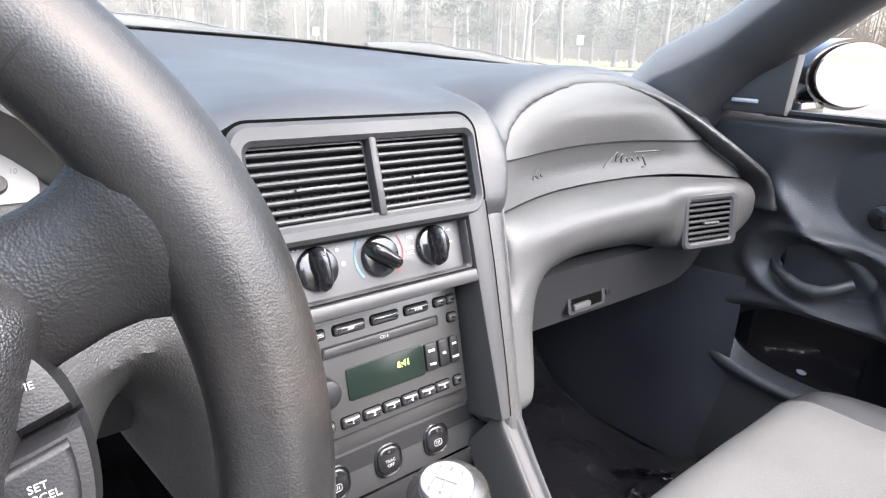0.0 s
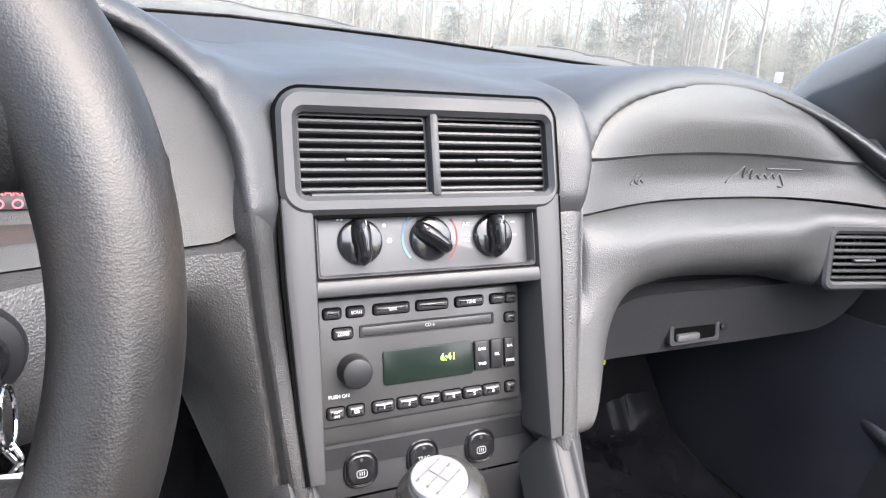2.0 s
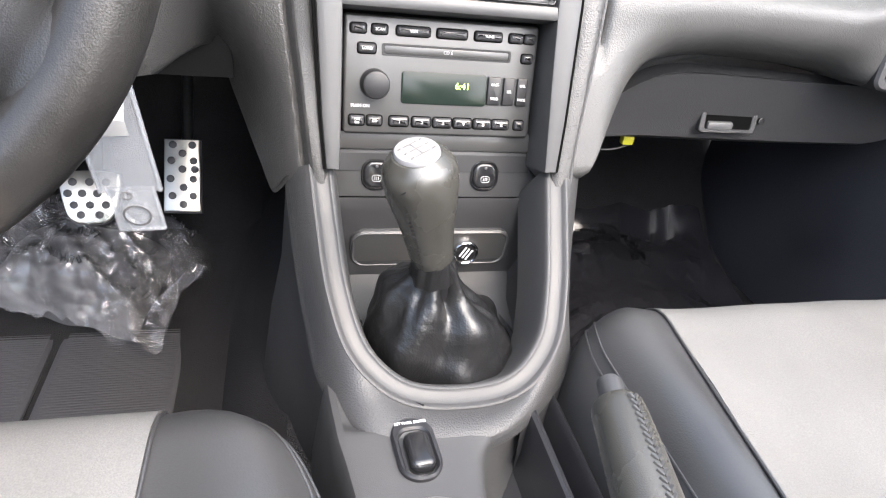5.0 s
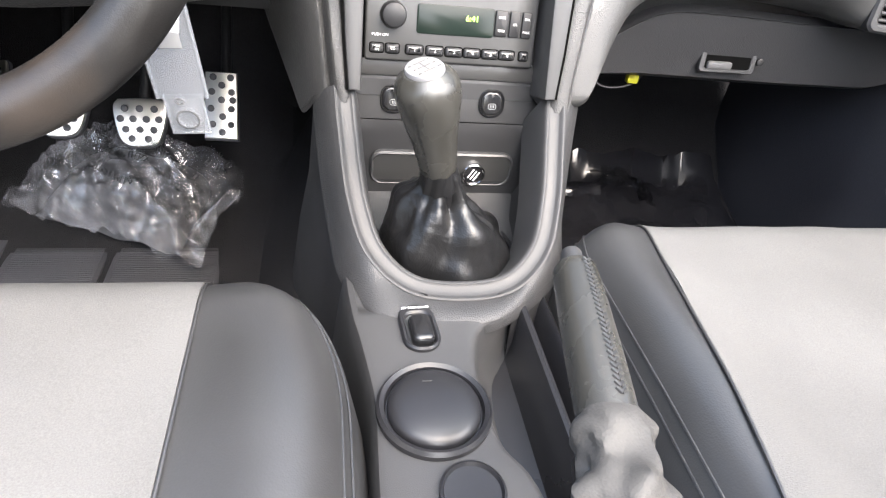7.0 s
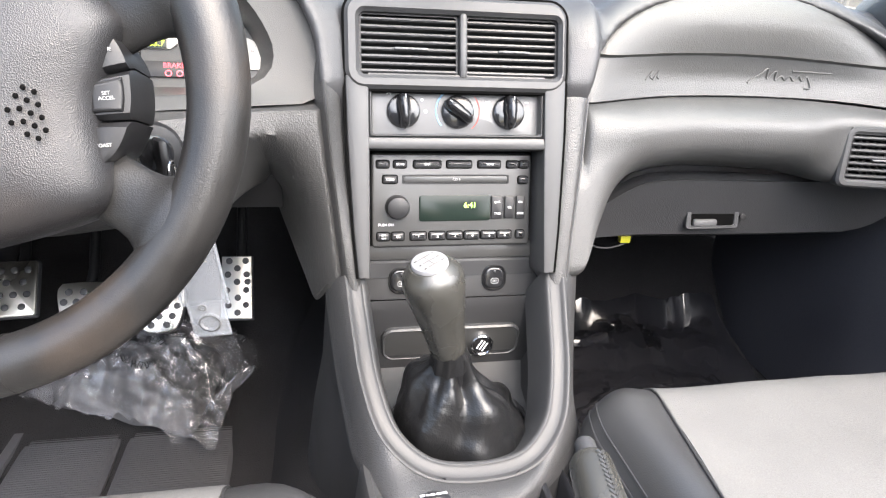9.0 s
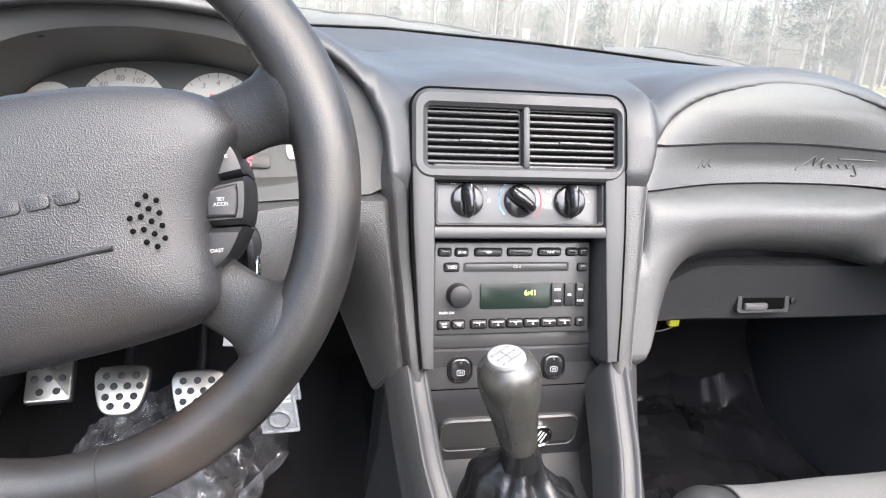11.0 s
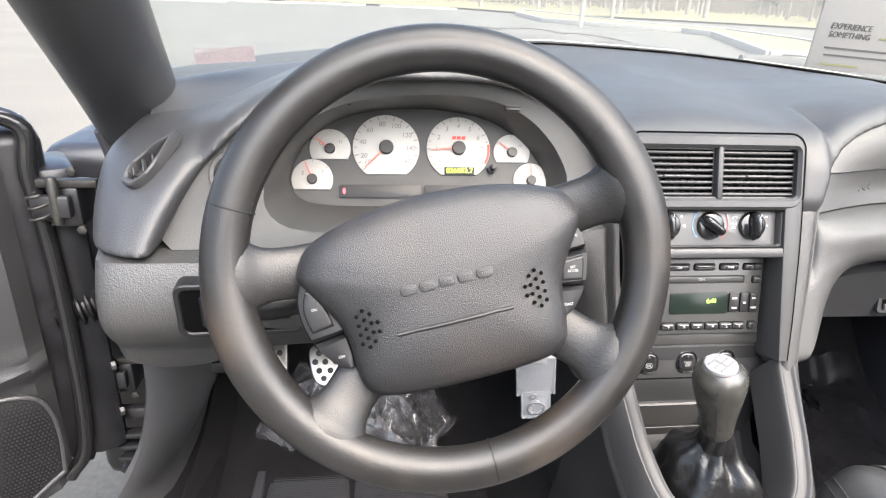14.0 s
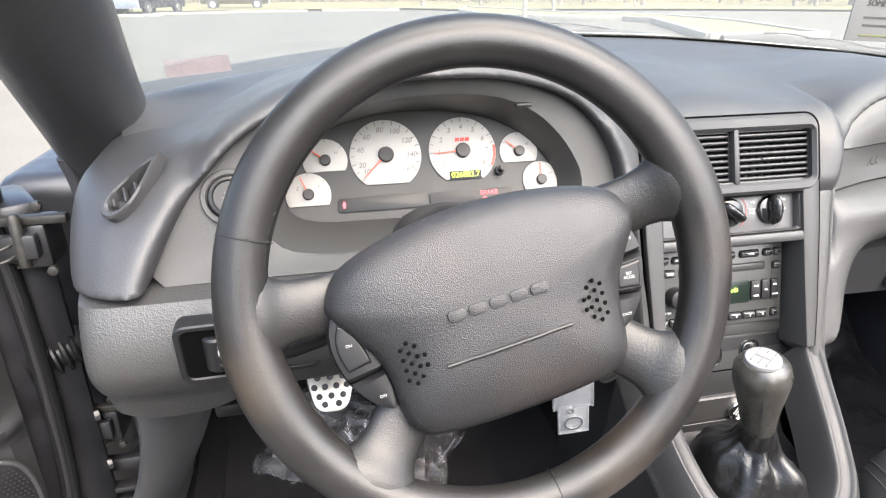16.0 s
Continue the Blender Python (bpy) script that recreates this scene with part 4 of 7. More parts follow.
# ---- seats ----
def cushion(name, x0, x1, ins0, ins1, y_front, lift, corner, label, slant=0.0):
    """A front seat cushion: leather bolsters either side of a suede insert; corner: rounding of the two front corners."""
    seat = thing(name, pose((x0 + x1) / 2, -0.45, 0.28), label, "car seat")
    n, rows_b = 52, []
    ys = np.concatenate([np.linspace(y_front, y_front - 0.12, 22), np.linspace(y_front - 0.13, -0.80, 16)])

    def side(y, r):
        q = min(1, (y_front - y) / r)
        return r * 0.62 * (1 - math.sqrt(max(0, 1 - (1 - q) ** 2)))

    def height(x, y):
        f = min(1, (y_front - y) / 0.06)
        a, c = x0 + side(y, corner[0]), x1 - side(y, corner[1])
        b = lift * (math.exp(-((x - (ins0 + x0) / 2) / 0.045) ** 2) + math.exp(-((x - (ins1 + x1) / 2) / 0.045) ** 2)) * (0.45 + 0.55 * min(1, (y_front - y) / 0.25))
        e = max(0, 1 - min(x - a, c - x) / 0.055)
        return 0.600 + b - 0.055 * (1 - math.sqrt(max(0, 1 - (1 - f) ** 2))) - 0.085 * (1 - math.sqrt(max(0, 1 - e * e)))

    for y in ys:
        a, c = x0 + side(y, corner[0]), x1 - side(y, corner[1])
        row = [(x, y, height(x, y)) for x in np.linspace(a, c, n)]
        rows_b.append([(a + 0.01, y, 0.34), (a - 0.003, y, 0.45)] + row + [(c + 0.003, y, 0.45), (c - 0.01, y, 0.34)])
    front = [(x, y_front + 0.010, min(z, 0.50)) for x, y, z in rows_b[0]]
    low = [(x, y_front - 0.005, 0.34) for x, y, z in rows_b[0]]
    base = settle(part("base", grid([low, front] + rows_b), SEAT_LEATHER, seat, "black leather bolsters"), seat)
    ins = []
    for y in np.concatenate([np.linspace(y_front + 0.004, y_front - 0.12, 20), np.linspace(y_front - 0.14, -0.80, 16)]):
        yy = min(y, y_front)
        ins.append([(x, y, height(x, yy) + 0.003 + 0.003 * math.sin(math.pi * (x - ins0) / (ins1 - ins0)) + 0.002 * noise.noise((x * 14, y * 14, 0))) for x in np.linspace(ins0 + slant * (y - y_front), ins1, 26)])
    ins.insert(0, [(x, y + 0.010, 0.50) for x, y, z in ins[0]])
    settle(part("insert", solid(ins, 0.006), SUEDE, seat, "light grey suede centre insert"), seat)
    for xe, sgn in ((ins0, -1), (ins1, 1)):
        settle(part("piping", tube([(xe + sgn * 0.0015 + (slant * (y - y_front) if sgn < 0 else 0), y, height(xe + (slant * (y - y_front) if sgn < 0 else 0), min(y, y_front)) + 0.002) for y in np.linspace(y_front + 0.002, -0.80, 40)], 0.0014, 8), SEAT_LEATHER, base), base)
        edge_at = (lambda y: x0 + side(y, corner[0])) if sgn < 0 else (lambda y: x1 - side(y, corner[1]))
        for gap in (0.014, 0.020):
            pts_s = [(edge_at(y) - sgn * gap, y, height(edge_at(y) - sgn * gap, y)) for y in np.concatenate([np.linspace(y_front - 0.010 - gap * 0.4, y_front - 0.12, 40), np.linspace(y_front - 0.13, -0.80, 30)])]
            settle(part("seam", tube([(x, y, z + 0.0004) for x, y, z in pts_s], 0.0011, 6), SEAT_LEATHER, base), base)
        thread = bmesh.new()
        for a_, b_ in zip(pts_s[::1], pts_s[1::1]):
            p_, q_ = np.array(a_), np.array(b_)
            for f in np.arange(0, 1, 0.006 / max(0.006, np.linalg.norm(q_ - p_))):
                c_ = p_ + (q_ - p_) * f + (-sgn * 0.0045, 0, 0.0006)
                tube([c_, c_ + (q_ - p_) / (np.linalg.norm(q_ - p_) + 1e-9) * 0.0035], 0.0005, 4, thread)
        tagged(settle(part("stitching", thread, LEATHER, base), base), kind="stuff")
    back = []
    for f in np.linspace(0, 1, 12):
        back.append([(x, -0.86 - 0.20 * f - 0.04 * math.cos((x - (x0 + x1) / 2) * 5), 0.58 + 0.62 * f) for x in np.linspace(x0 + 0.02 * f, x1 - 0.02 * f, 14)])
    settle(part("backrest", solid(back, 0.08), SEAT_LEATHER, seat), seat)
    return seat


cushion("driver_seat", -0.64, -0.100, -0.52, -0.228, -0.222, 0.016, (0.10, 0.16), "black leather front seat with light grey suede insert")
cushion("passenger_seat", 0.102, 0.64, 0.200, 0.545, -0.138, 0.022, (0.085, 0.12), "black leather front seat with light grey suede insert and raised bolsters", 0.16)

# ---- floor, bulkhead ----
floor_rows = []
for y, z in ((-0.95, 0.27), (-0.3, 0.27), (0.10, 0.27), (0.25, 0.28), (0.36, 0.31), (0.46, 0.42), (0.50, 0.60), (0.50, 0.74)):
    floor_rows.append([(-0.74, y, z + 0.06), (-0.70, y, z), (-0.3, y, z), (-0.22, y, z + 0.03), (-0.18, y, max(z, 0.38)), (-0.14, y, max(z, 0.43)), (0.14, y, max(z, 0.43)), (0.18, y, max(z, 0.38)), (0.22, y, z + 0.03), (0.3, y, z), (0.70, y, z), (0.74, y, z + 0.06)])
tagged(part("floor", solid(floor_rows, 0.01), CARPET), "black carpeted footwell floor and transmission tunnel", "car floor", kind="structure")

# ---- windscreen, pillars ----
gl = []
for f in np.linspace(0, 1, 10):
    gl.append([(x * (1 - 0.10 * f), glass_line(x) + 0.02 - 0.62 * f + 0.12 * f * x * x, foot(x) - 0.0015 + (1.3635 - foot(x)) * f) for x in np.linspace(-0.70, 0.70, 20)])
wind = tagged(part("windscreen", solid(gl, 0.004), CLEAR), "clear raked windscreen glass", "windscreen", kind="structure")
wind.visible_shadow = False
frit = [[(x * (1 - 0.10 * f), glass_line(x) + 0.014 - 0.62 * f + 0.12 * f * x * x, foot(x) - 0.0015 + (1.3635 - foot(x)) * f) for x in np.linspace(-0.42, 0.60, 40)] for f in (-0.01, 0.0, 0.010, 0.020)]
tagged(part("frit_band", solid(frit, 0.0006), FLAT_BLACK), "black painted band along the foot of the windscreen", "windscreen", kind="structure")
for s in (-1, 1):
    name = "pillar_trim"
    rad_p = [0.086] * 5 + list(np.linspace(0.084, 0.060, 6)) + [0.058] * 19 if s > 0 else [0.058] * 30
    pil = tube(spline([(s * 0.735, 0.20, 0.93), (s * 0.728, 0.12, 1.005), (s * 0.705, -0.01, 1.095), (s * 0.672, -0.19, 1.215), (s * 0.64, -0.36, 1.33)], 30), rad_p, 22)
    tagged(part(name, pil, VINYL), "dark grey vinyl covered windscreen pillar", "pillar", kind="structure")
head = tube([(x, -0.40 + 0.03 * math.cos(x * 2), 1.385) for x in np.linspace(-0.66, 0.66, 16)], 0.035, 12)
tagged(part("header_rail", head, VINYL), "dark windscreen header rail", "trim", kind="structure")

# ---- hood, cowl ----
hood = [[(x, y + 0.1 * math.cos(x * 1.6), 0.965 - 0.16 * (y - 0.6) - 0.05 * x * x - 0.06 * max(0, y - 1.3) ** 2) for x in np.linspace(-0.78, 0.78, 16)] for y in np.linspace(0.56, 1.75, 14)]
tagged(part("hood", solid(hood, 0.01), PAINT), "glossy black car hood beyond the windscreen", "car hood", kind="structure")
cowl = [[(x, glass_line(x) + 0.03 + d, z + foot(x) - 1.0065) for d, z in ((0, 0.995), (0.03, 1.000), (0.08, 1.005), (0.15, 1.007), (0.19, 0.985))] for x in np.linspace(-0.72, 0.72, 24)]
tagged(part("cowl_panel", solid(cowl, 0.006), FLAT_BLACK), "black plastic cowl panel below the windscreen", "car trim", kind="structure")

# ---- ground ----
ASPHALT = material("pale_asphalt", (0.108, 0.104, 0.094), 0.95, grain=0.6, scale=60, tint=0.25, spots=0.6, spec=0.1)
g = bmesh.new()
bmesh.ops.create_grid(g, x_segments=1, y_segments=1, size=600)
tagged(part("ground", g, ASPHALT, smooth=False), "pale worn asphalt parking lot", "ground", kind="structure")

# ---- air vents ----
SLAT = material("vent_slat_plastic", (0.030, 0.030, 0.032), 0.40, tint=0.1)
TAB = material("worn_tab_plastic", (0.09, 0.09, 0.092), 0.35, tint=0.9, spots=260)


def vent(name, m, w, h, slats, label, mat=SLAT, tab=True, back=True):
    v = thing(name, m, label, "air vent", "dashboard air vents")
    part("duct", ring(rounded(w + 0.004, h + 0.004, 0.004, 4), rounded(w, h, 0.003, 4), -0.035, 0.0), DARK, v)
    if back:
        part("backing", box(w, h, 0.002, (0, 0, -0.034), 0), DARK, v)
    for k in range(slats):
        y = h * ((k + 0.5) / slats - 0.5)
        bm = grid([[(x, y + dy, z) for dy, z in ((-0.0036, -0.014), (-0.0024, -0.003), (-0.0020, -0.0006), (-0.0006, 0.0006), (0.0010, 0.0004), (0.0018, -0.0008), (0.0020, -0.003), (-0.0016, -0.014))] for x in np.linspace(-w / 2, w / 2, 4)], close_v=True)
        bmesh.ops.recalc_face_normals(bm, faces=bm.faces)
        part("slat", bm, mat, v)
    for k in range(9):
        part("vane", box(0.0012, h, 0.008, (w * ((k + 0.5) / 9 - 0.5), 0, -0.027), 0.0004), DARK, v)
    if tab:
        part("thumb_tab", box(w * 0.36, 0.0026, 0.006, (0.002, -h * 0.06, 0.0004), 0.001), TAB, v, "worn silver-edged thumb tab")
    return v


ST = stack.matrix_world
vent("air_vent", ST @ pose(-0.0513, 0.0945, -0.004), 0.099, 0.059, 8, "black plastic air vent with horizontal slats")
vent("air_vent", ST @ pose(0.0588, 0.0945, -0.004), 0.097, 0.059, 8, "black plastic air vent with horizontal slats")
part("divider", box(0.008, 0.066, 0.022, (0.0045, 0.0945, -0.006), 0.003), BEZEL, stack)

# ---- climate controls ----
hvac = thing("climate_control_panel", ST @ pose(0, 0.0295, -0.010), "grey climate control panel with three black rotary knobs", "control panel")
part("fascia", outline(rounded(0.186, 0.058, 0.004, 4), -0.01, 0.0, 0.001), FASCIA, hvac)
part("surround", ring(rounded(0.189, 0.0575, 0.003, 4), rounded(0.181, 0.0505, 0.003, 4), 0.0, 0.010, None, 0.003), BEZEL, hvac)
for x, turn_k in ((-0.0575, 94), (0.001, 144), (0.0575, 90)):
    knob = part("knob", lathe([(0.0178, 0.0), (0.0178, 0.002), (0.0168, 0.0045), (0.015, 0.0055), (0.0, 0.006)], 36), GLOSSY, hvac, "gloss black rotary knob", m=pose(x, -0.001, 0.0003))
    grip = []
    for u in np.linspace(-1, 1, 17):
        wd = 0.0078 * (1 - 0.25 * abs(u) ** 3) * (1 - 0.12 * (u < 0))
        hh = 0.0165 * (1 - 0.35 * abs(u) ** 4)
        end = math.sqrt(max(0.0, 1 - abs(u) ** 6))
        grip.append([(u * 0.0188, wd * end * math.cos(q), 0.004 + hh * max(0.15, end) * math.sin(q)) for q in np.linspace(0, math.pi, 12)])
    part("grip", grid(grip), GLOSSY, knob, m=pose(0, 0, 0, 0, 0, turn_k))
    part("pointer", box(0.004, 0.0010, 0.0006, (-0.0135, 0.0016, 0.0182), 0.0003), GREYPRINT, knob, m=pose(0, 0, 0, 0, 0, turn_k + 180))
for x, y, r in ((-0.047, 0.0195, 0.0011), (-0.0575, 0.0215, 0.0008), (-0.0375, 0.011, 0.0014), (-0.0335, -0.001, 0.0019)):
    part("speed_dot", lathe([(r, 0), (r, 0.0004), (0, 0.0005)], 16), WHITE, hvac, m=pose(x, y, 0.0002))
for k in range(4):
    part("fan_icon", box(0.0028, 0.0014, 0.0004, (0.0018, 0, 0), 0.0002), WHITE, hvac, m=pose(-0.0725, 0.0185, 0.0004, 0, 0, 45 + 90 * k))
for nm, mat, a0, a1 in (("cold_arc", BLUE, 95, 222), ("hot_arc", RED, -50, 40)):
    o, i_ = ellipse(0.0245, 0.0245, 24, (0.001, 0), a0, a1), ellipse(0.0225 if mat is BLUE else 0.0237, 0.0225 if mat is BLUE else 0.0237, 24, (0.001, 0), a0, a1)
    bm = grid([[(*p, 0.0006) for p in o], [(*p, 0.0006) for p in i_]])
    bmesh.ops.solidify(bm, geom=bm.faces[:], thickness=0.0003)
    part(nm, bm, mat, hvac, smooth=False)
for text, x, y in (("A/C", 0.034, 0.0095), ("MAX\nA/C", 0.033, -0.0015), ("OFF", 0.0385, 0.0205)):
    word("legend", text, 0.0042, WHITE, hvac, x, y, 0.0004)
for x, y in ((0.0575, 0.0225), (0.071, 0.0205), (0.078, 0.010), (0.079, -0.001)):
    part("airflow_icon", box(0.0035, 0.0012, 0.0004, (x, y, 0.0003), 0.0002), WHITE, hvac)

# ---- radio ----
radio = thing("car_radio", facing(0, -0.013, 0.757, 14), "dark grey double-height car radio with a green clock", "radio")
part("chassis", box(0.176, 0.098, 0.05, (0, 0, -0.03), 0.002), DARK, radio)
part("gap", outline(rounded(0.1875, 0.1085, 0.003, 5, (-0.001, 0.0)), -0.014, -0.0075), HOLE, radio, "black gap round the radio")
part("faceplate", outline(rounded(0.1815, 0.104, 0.0035, 5), -0.012, 0.0, 0.0025, None, 3), RADIO, radio)
U0, V0, KX, KY = 752, 366, 0.000522, 0.000515


def key(px_, py_, w, h, legend="", size=0.0034, mat=BUTTON, z=0.0044):
    b = part("button", outline(rounded(w * KX, h * KY, min(0.0022, h * KY * 0.45), 4, ((px_ - U0) * KX, (V0 - py_) * KY)), -0.003, z, min(w * KX, h * KY) * 0.42, None, 5), mat, radio)
    part("socket", outline(rounded(w * KX + 0.0022, h * KY + 0.0022, min(0.003, h * KY * 0.5), 4, ((px_ - U0) * KX, (V0 - py_) * KY)), -0.002, 0.0005, 0.0003), HOLE, b)
    if legend:
        word("legend", legend, size, WHITE, b, (px_ - U0) * KX, (V0 - py_) * KY, z + 0.0002)
    return b


for px_, w, t in ((602, 26, ""), (638, 26, "SCAN"), (696, 58, "SEEK"), (765, 54, ""), (831, 50, "TUNE"), (883, 26, ""), (908, 20, "")):
    key(px_, 288, w, 15, t)
for px_, w, t in ((602, 26, "AM\nFM"), (633, 26, "CD"), (677, 34, "1"), (718, 34, "2"), (757, 34, "3"), (795, 34, "4"), (833, 34, "5"), (868, 32, "6"), (904, 18, "")):
    key(px_, 443, w, 17, t, 0.0034 if t in ("AM\nFM", "CD") else 0.0048)
key(617, 320, 30, 16, "LOAD")
key(907, 322, 20, 15)
slot_part = part("disc_slot", ring(rounded(0.122, 0.0105, 0.002, 4, (0.004, 0.0235)), rounded(0.117, 0.0068, 0.0015, 4, (0.004, 0.0235)), -0.002, 0.0010, None, 0.0004), DARK, radio)
part("slot_door", box(0.117, 0.0066, 0.001, (0.004, 0.0235, 0.0002), 0.0003), RADIO, slot_part)
word("legend", "CD 6", 0.0040, GREYPRINT, slot_part, 0.004, 0.0235, 0.0009)
display = part("display", outline(rounded(0.0815, 0.029, 0.003, 5, ((757 - U0) * KX, (V0 - 383) * KY)), -0.002, 0.0012, 0.0006), LCD, radio, "dark green clock display")
word("clock_digits", "6:41", 0.0084, GREEN, display, (790 - U0) * KX, (V0 - 377) * KY, 0.0016)
for px_, w, a, b in ((850, 26, "BASS", "TREB"), (878, 22, "SEL", ""), (903, 20, "BAL", "FADE")):
    k = part("button", outline(rounded(w * KX, 0.026, 0.0015, 4, ((px_ - U0) * KX, (V0 - 382) * KY)), -0.002, 0.0030, 0.0012), DARK, radio)
    word("legend", a, 0.0034, WHITE, k, (px_ - U0) * KX, (V0 - 382) * KY + (0.006 if b else 0), 0.0032)
    if b:
        word("legend", b, 0.0034, WHITE, k, (px_ - U0) * KX, (V0 - 382) * KY - 0.007, 0.0032)
part("volume_knob", lathe([(0.0135, 0.0), (0.0132, 0.006), (0.0125, 0.012), (0.0115, 0.0145), (0.008, 0.0158), (0.0, 0.0162)], 40), DARK, radio, "round black volume knob", m=pose((632 - U0) * KX, (V0 - 379) * KY, 0))
word("legend", "PUSH ON", 0.0040, WHITE, radio, (608 - U0) * KX, (V0 - 418) * KY, 0.0003)

# ---- switches under the radio ----
for x, icon in ((-0.057, "defrost"), (-0.002, "TRAC\nOFF"), (0.053, "fog")):
    sw = thing("push_switch", lower.matrix_world @ pose(x, -0.004, 0.0), "oval black push switch with a white symbol", "switch", "switches under the radio")
    part("collar", ring(rounded(0.0295, 0.031, 0.012, 8), rounded(0.025, 0.0265, 0.010, 8), -0.004, 0.0025, None, 0.001), GLOSSY, sw)
    part("cap", outline(rounded(0.0252, 0.0267, 0.010, 8), -0.004, 0.004, 0.003, None, 3), GLOSSY, sw)
    part("indicator", lathe([(0.0014, 0), (0.0014, 0.0006), (0, 0.0010)], 12), BUTTON, sw, m=pose(0, 0.0085, 0.0038))
    if icon.startswith("T"):
        word("legend", icon, 0.0042, GREYPRINT, sw, 0, -0.002, 0.0042)
    else:
        for k in range(3):
            part("symbol", box(0.0008, 0.0034, 0.0004, (-0.0018 + 0.0018 * k, -0.003, 0.0042), 0.0002), GREYPRINT, sw)
        part("symbol", ring(rounded(0.0092, 0.0066, 0.0024, 4, (0, -0.003)), rounded(0.0082, 0.0056, 0.0020, 4, (0, -0.003)), 0.0038, 0.0044), GREYPRINT, sw)

# ---- gauges ----
cl = thing("instrument_cluster", facing(-0.367, gauge_y(0.924), 0.924, GAUGE_LEAN), "instrument cluster with white-faced round gauges", "gauge cluster")
part("backplate", outline([(1.012 * u, 1.012 * v) for u, v in ARCH], -0.02, -0.002), CLUSTER, cl)


def cut_disc(r, cut, n=48):
    a0 = math.degrees(math.asin(max(-1, cut / r)))
    return ellipse(r, r, n, (0, 0), a0, 180 - a0)


def gauge(x, y, r, cut, angle, label, ticks, marks):
    g = part("gauge", outline(cut_disc(r, cut), -0.002, 0.0, 0.0005), DIAL, cl, label, m=pose(x, y, 0.0005))
    for k, a in enumerate(ticks):
        c, s = math.cos(radians(a)), math.sin(radians(a))
        long = k % 2 == 0 or len(ticks) < 6
        part("tick", box(r * (0.13 if long else 0.08), r * 0.025, 0.0002, (r * 0.92, 0, 0.0003), 0), DIALPRINT, g, m=pose(0, 0, 0, 0, 0, a), smooth=False)
    for t, a, f, sz in marks:
        word("numeral", t, sz, DIALPRINT, g, r * f * math.cos(radians(a)), r * f * math.sin(radians(a)), 0.0003, shear=0.15)
    ln = r * 0.88
    part("needle", outline([(-0.004, -0.0010), (ln, -0.0004), (ln, 0.0004), (-0.004, 0.0010)], 0.003, 0.0038), NEEDLE, g, "red needle", m=pose(0, 0, 0, 0, 0, angle))
    hubr = max(r * 0.215, 0.0062)
    part("needle_hub", lathe([(hubr, 0.001), (hubr, 0.005), (hubr * 0.9, 0.0062), (0, 0.0066)], 28), DARK, g)
    return g


sp = gauge(-0.0405, 0.009, 0.0415, -0.0335, 224, "white speedometer dial with red needle", [225 - 15 * k for k in range(19)],
           [(str(v), 218 - (v - 10) * 1.69, 0.72, 0.0085) for v in (10, 20, 40, 60, 80, 100, 120, 140, 160)])
part("odometer_line", box(0.036, 0.0006, 0.0002, (0, -0.030, 0.0004), 0), GREYPRINT, sp)
word("legend", "MPH", 0.0045, GREYPRINT, sp, -0.011, -0.0205, 0.0004)
ta = gauge(0.0505, 0.009, 0.0405, -0.0335, 184, "white tachometer dial with red needle", [212 - 15.3 * k for k in range(17)],
           [(str(v), 212 - v * 30.5, 0.71, 0.0085) for v in range(9)])
for k in range(3):
    part("red_badge_bar", outline([(-0.0085 + 0.006 * k, 0.0115), (-0.0035 + 0.006 * k, 0.0115), (-0.0025 + 0.006 * k, 0.0158), (-0.0075 + 0.006 * k, 0.0158)], 0.0002, 0.0005), RED, ta, smooth=False)
red = grid([[(*p, 0.0006) for p in ellipse(0.0400, 0.0400, 12, (0, 0), -30, 8)], [(*p, 0.0006) for p in ellipse(0.0368, 0.0368, 12, (0, 0), -30, 8)]])
part("red_line", red, RED, ta, smooth=False)
word("legend", "RPM x 1000", 0.0042, GREYPRINT, ta, 0.001, -0.0145, 0.0004)
odo = part("odometer", box(0.038, 0.0095, 0.0008, (0.0005, -0.0288, 0.0006), 0.0003), LCD, ta, "dark odometer window with lit lime digits")
word("digits", "026883.7", 0.0092, LIME, odo, 0.0005, -0.0288, 0.0012)
gauge(-0.1095, 0.0065, 0.0250, -0.0125, 143, "small white temperature gauge", [148, 90, 40], [("C", 150, 0.55, 0.006), ("H", 35, 0.60, 0.006)])
gauge(-0.1310, -0.0315, 0.0250, -0.0125, 112, "small white fuel gauge", [140, 90, 40], [("E", 148, 0.55, 0.006), ("F", 35, 0.60, 0.006)])
gauge(0.1190, 0.0045, 0.0235, -0.0125, 142, "small white oil gauge", [148, 90, 40], [("0", 140, 0.5, 0.005), ("10", 40, 0.58, 0.005)])
gauge(0.1430, -0.0315, 0.0225, -0.0125, 90, "small white voltage gauge", [140, 90, 40], [("L", 150, 0.55, 0.006), ("H", 30, 0.60, 0.006)])
for x0, x1 in ((-0.099, 0.003), (0.006, 0.105)):
    part("warning_panel", outline(rounded(x1 - x0, 0.0165, 0.004, 4, ((x0 + x1) / 2, -0.046)), -0.001, 0.0008, 0.0004), DARK, cl)
part("seatbelt_lamp", lathe([(0.0026, 0), (0.0026, 0.0005), (0, 0.0006)], 12, None, 0.7, 1.5), TELLTALE, cl, m=pose(-0.0925, -0.046, 0.0009))
word("brake_lamp", "BRAKE", 0.0072, TELLTALE, cl, 0.077, -0.0425, 0.0012)
for x in (0.0715, 0.0825):
    part("brake_symbol", ring(ellipse(0.0034, 0.0034, 20, (x, -0.0505)), ellipse(0.0024, 0.0024, 20, (x, -0.0505)), 0.0008, 0.0013), TELLTALE, cl)
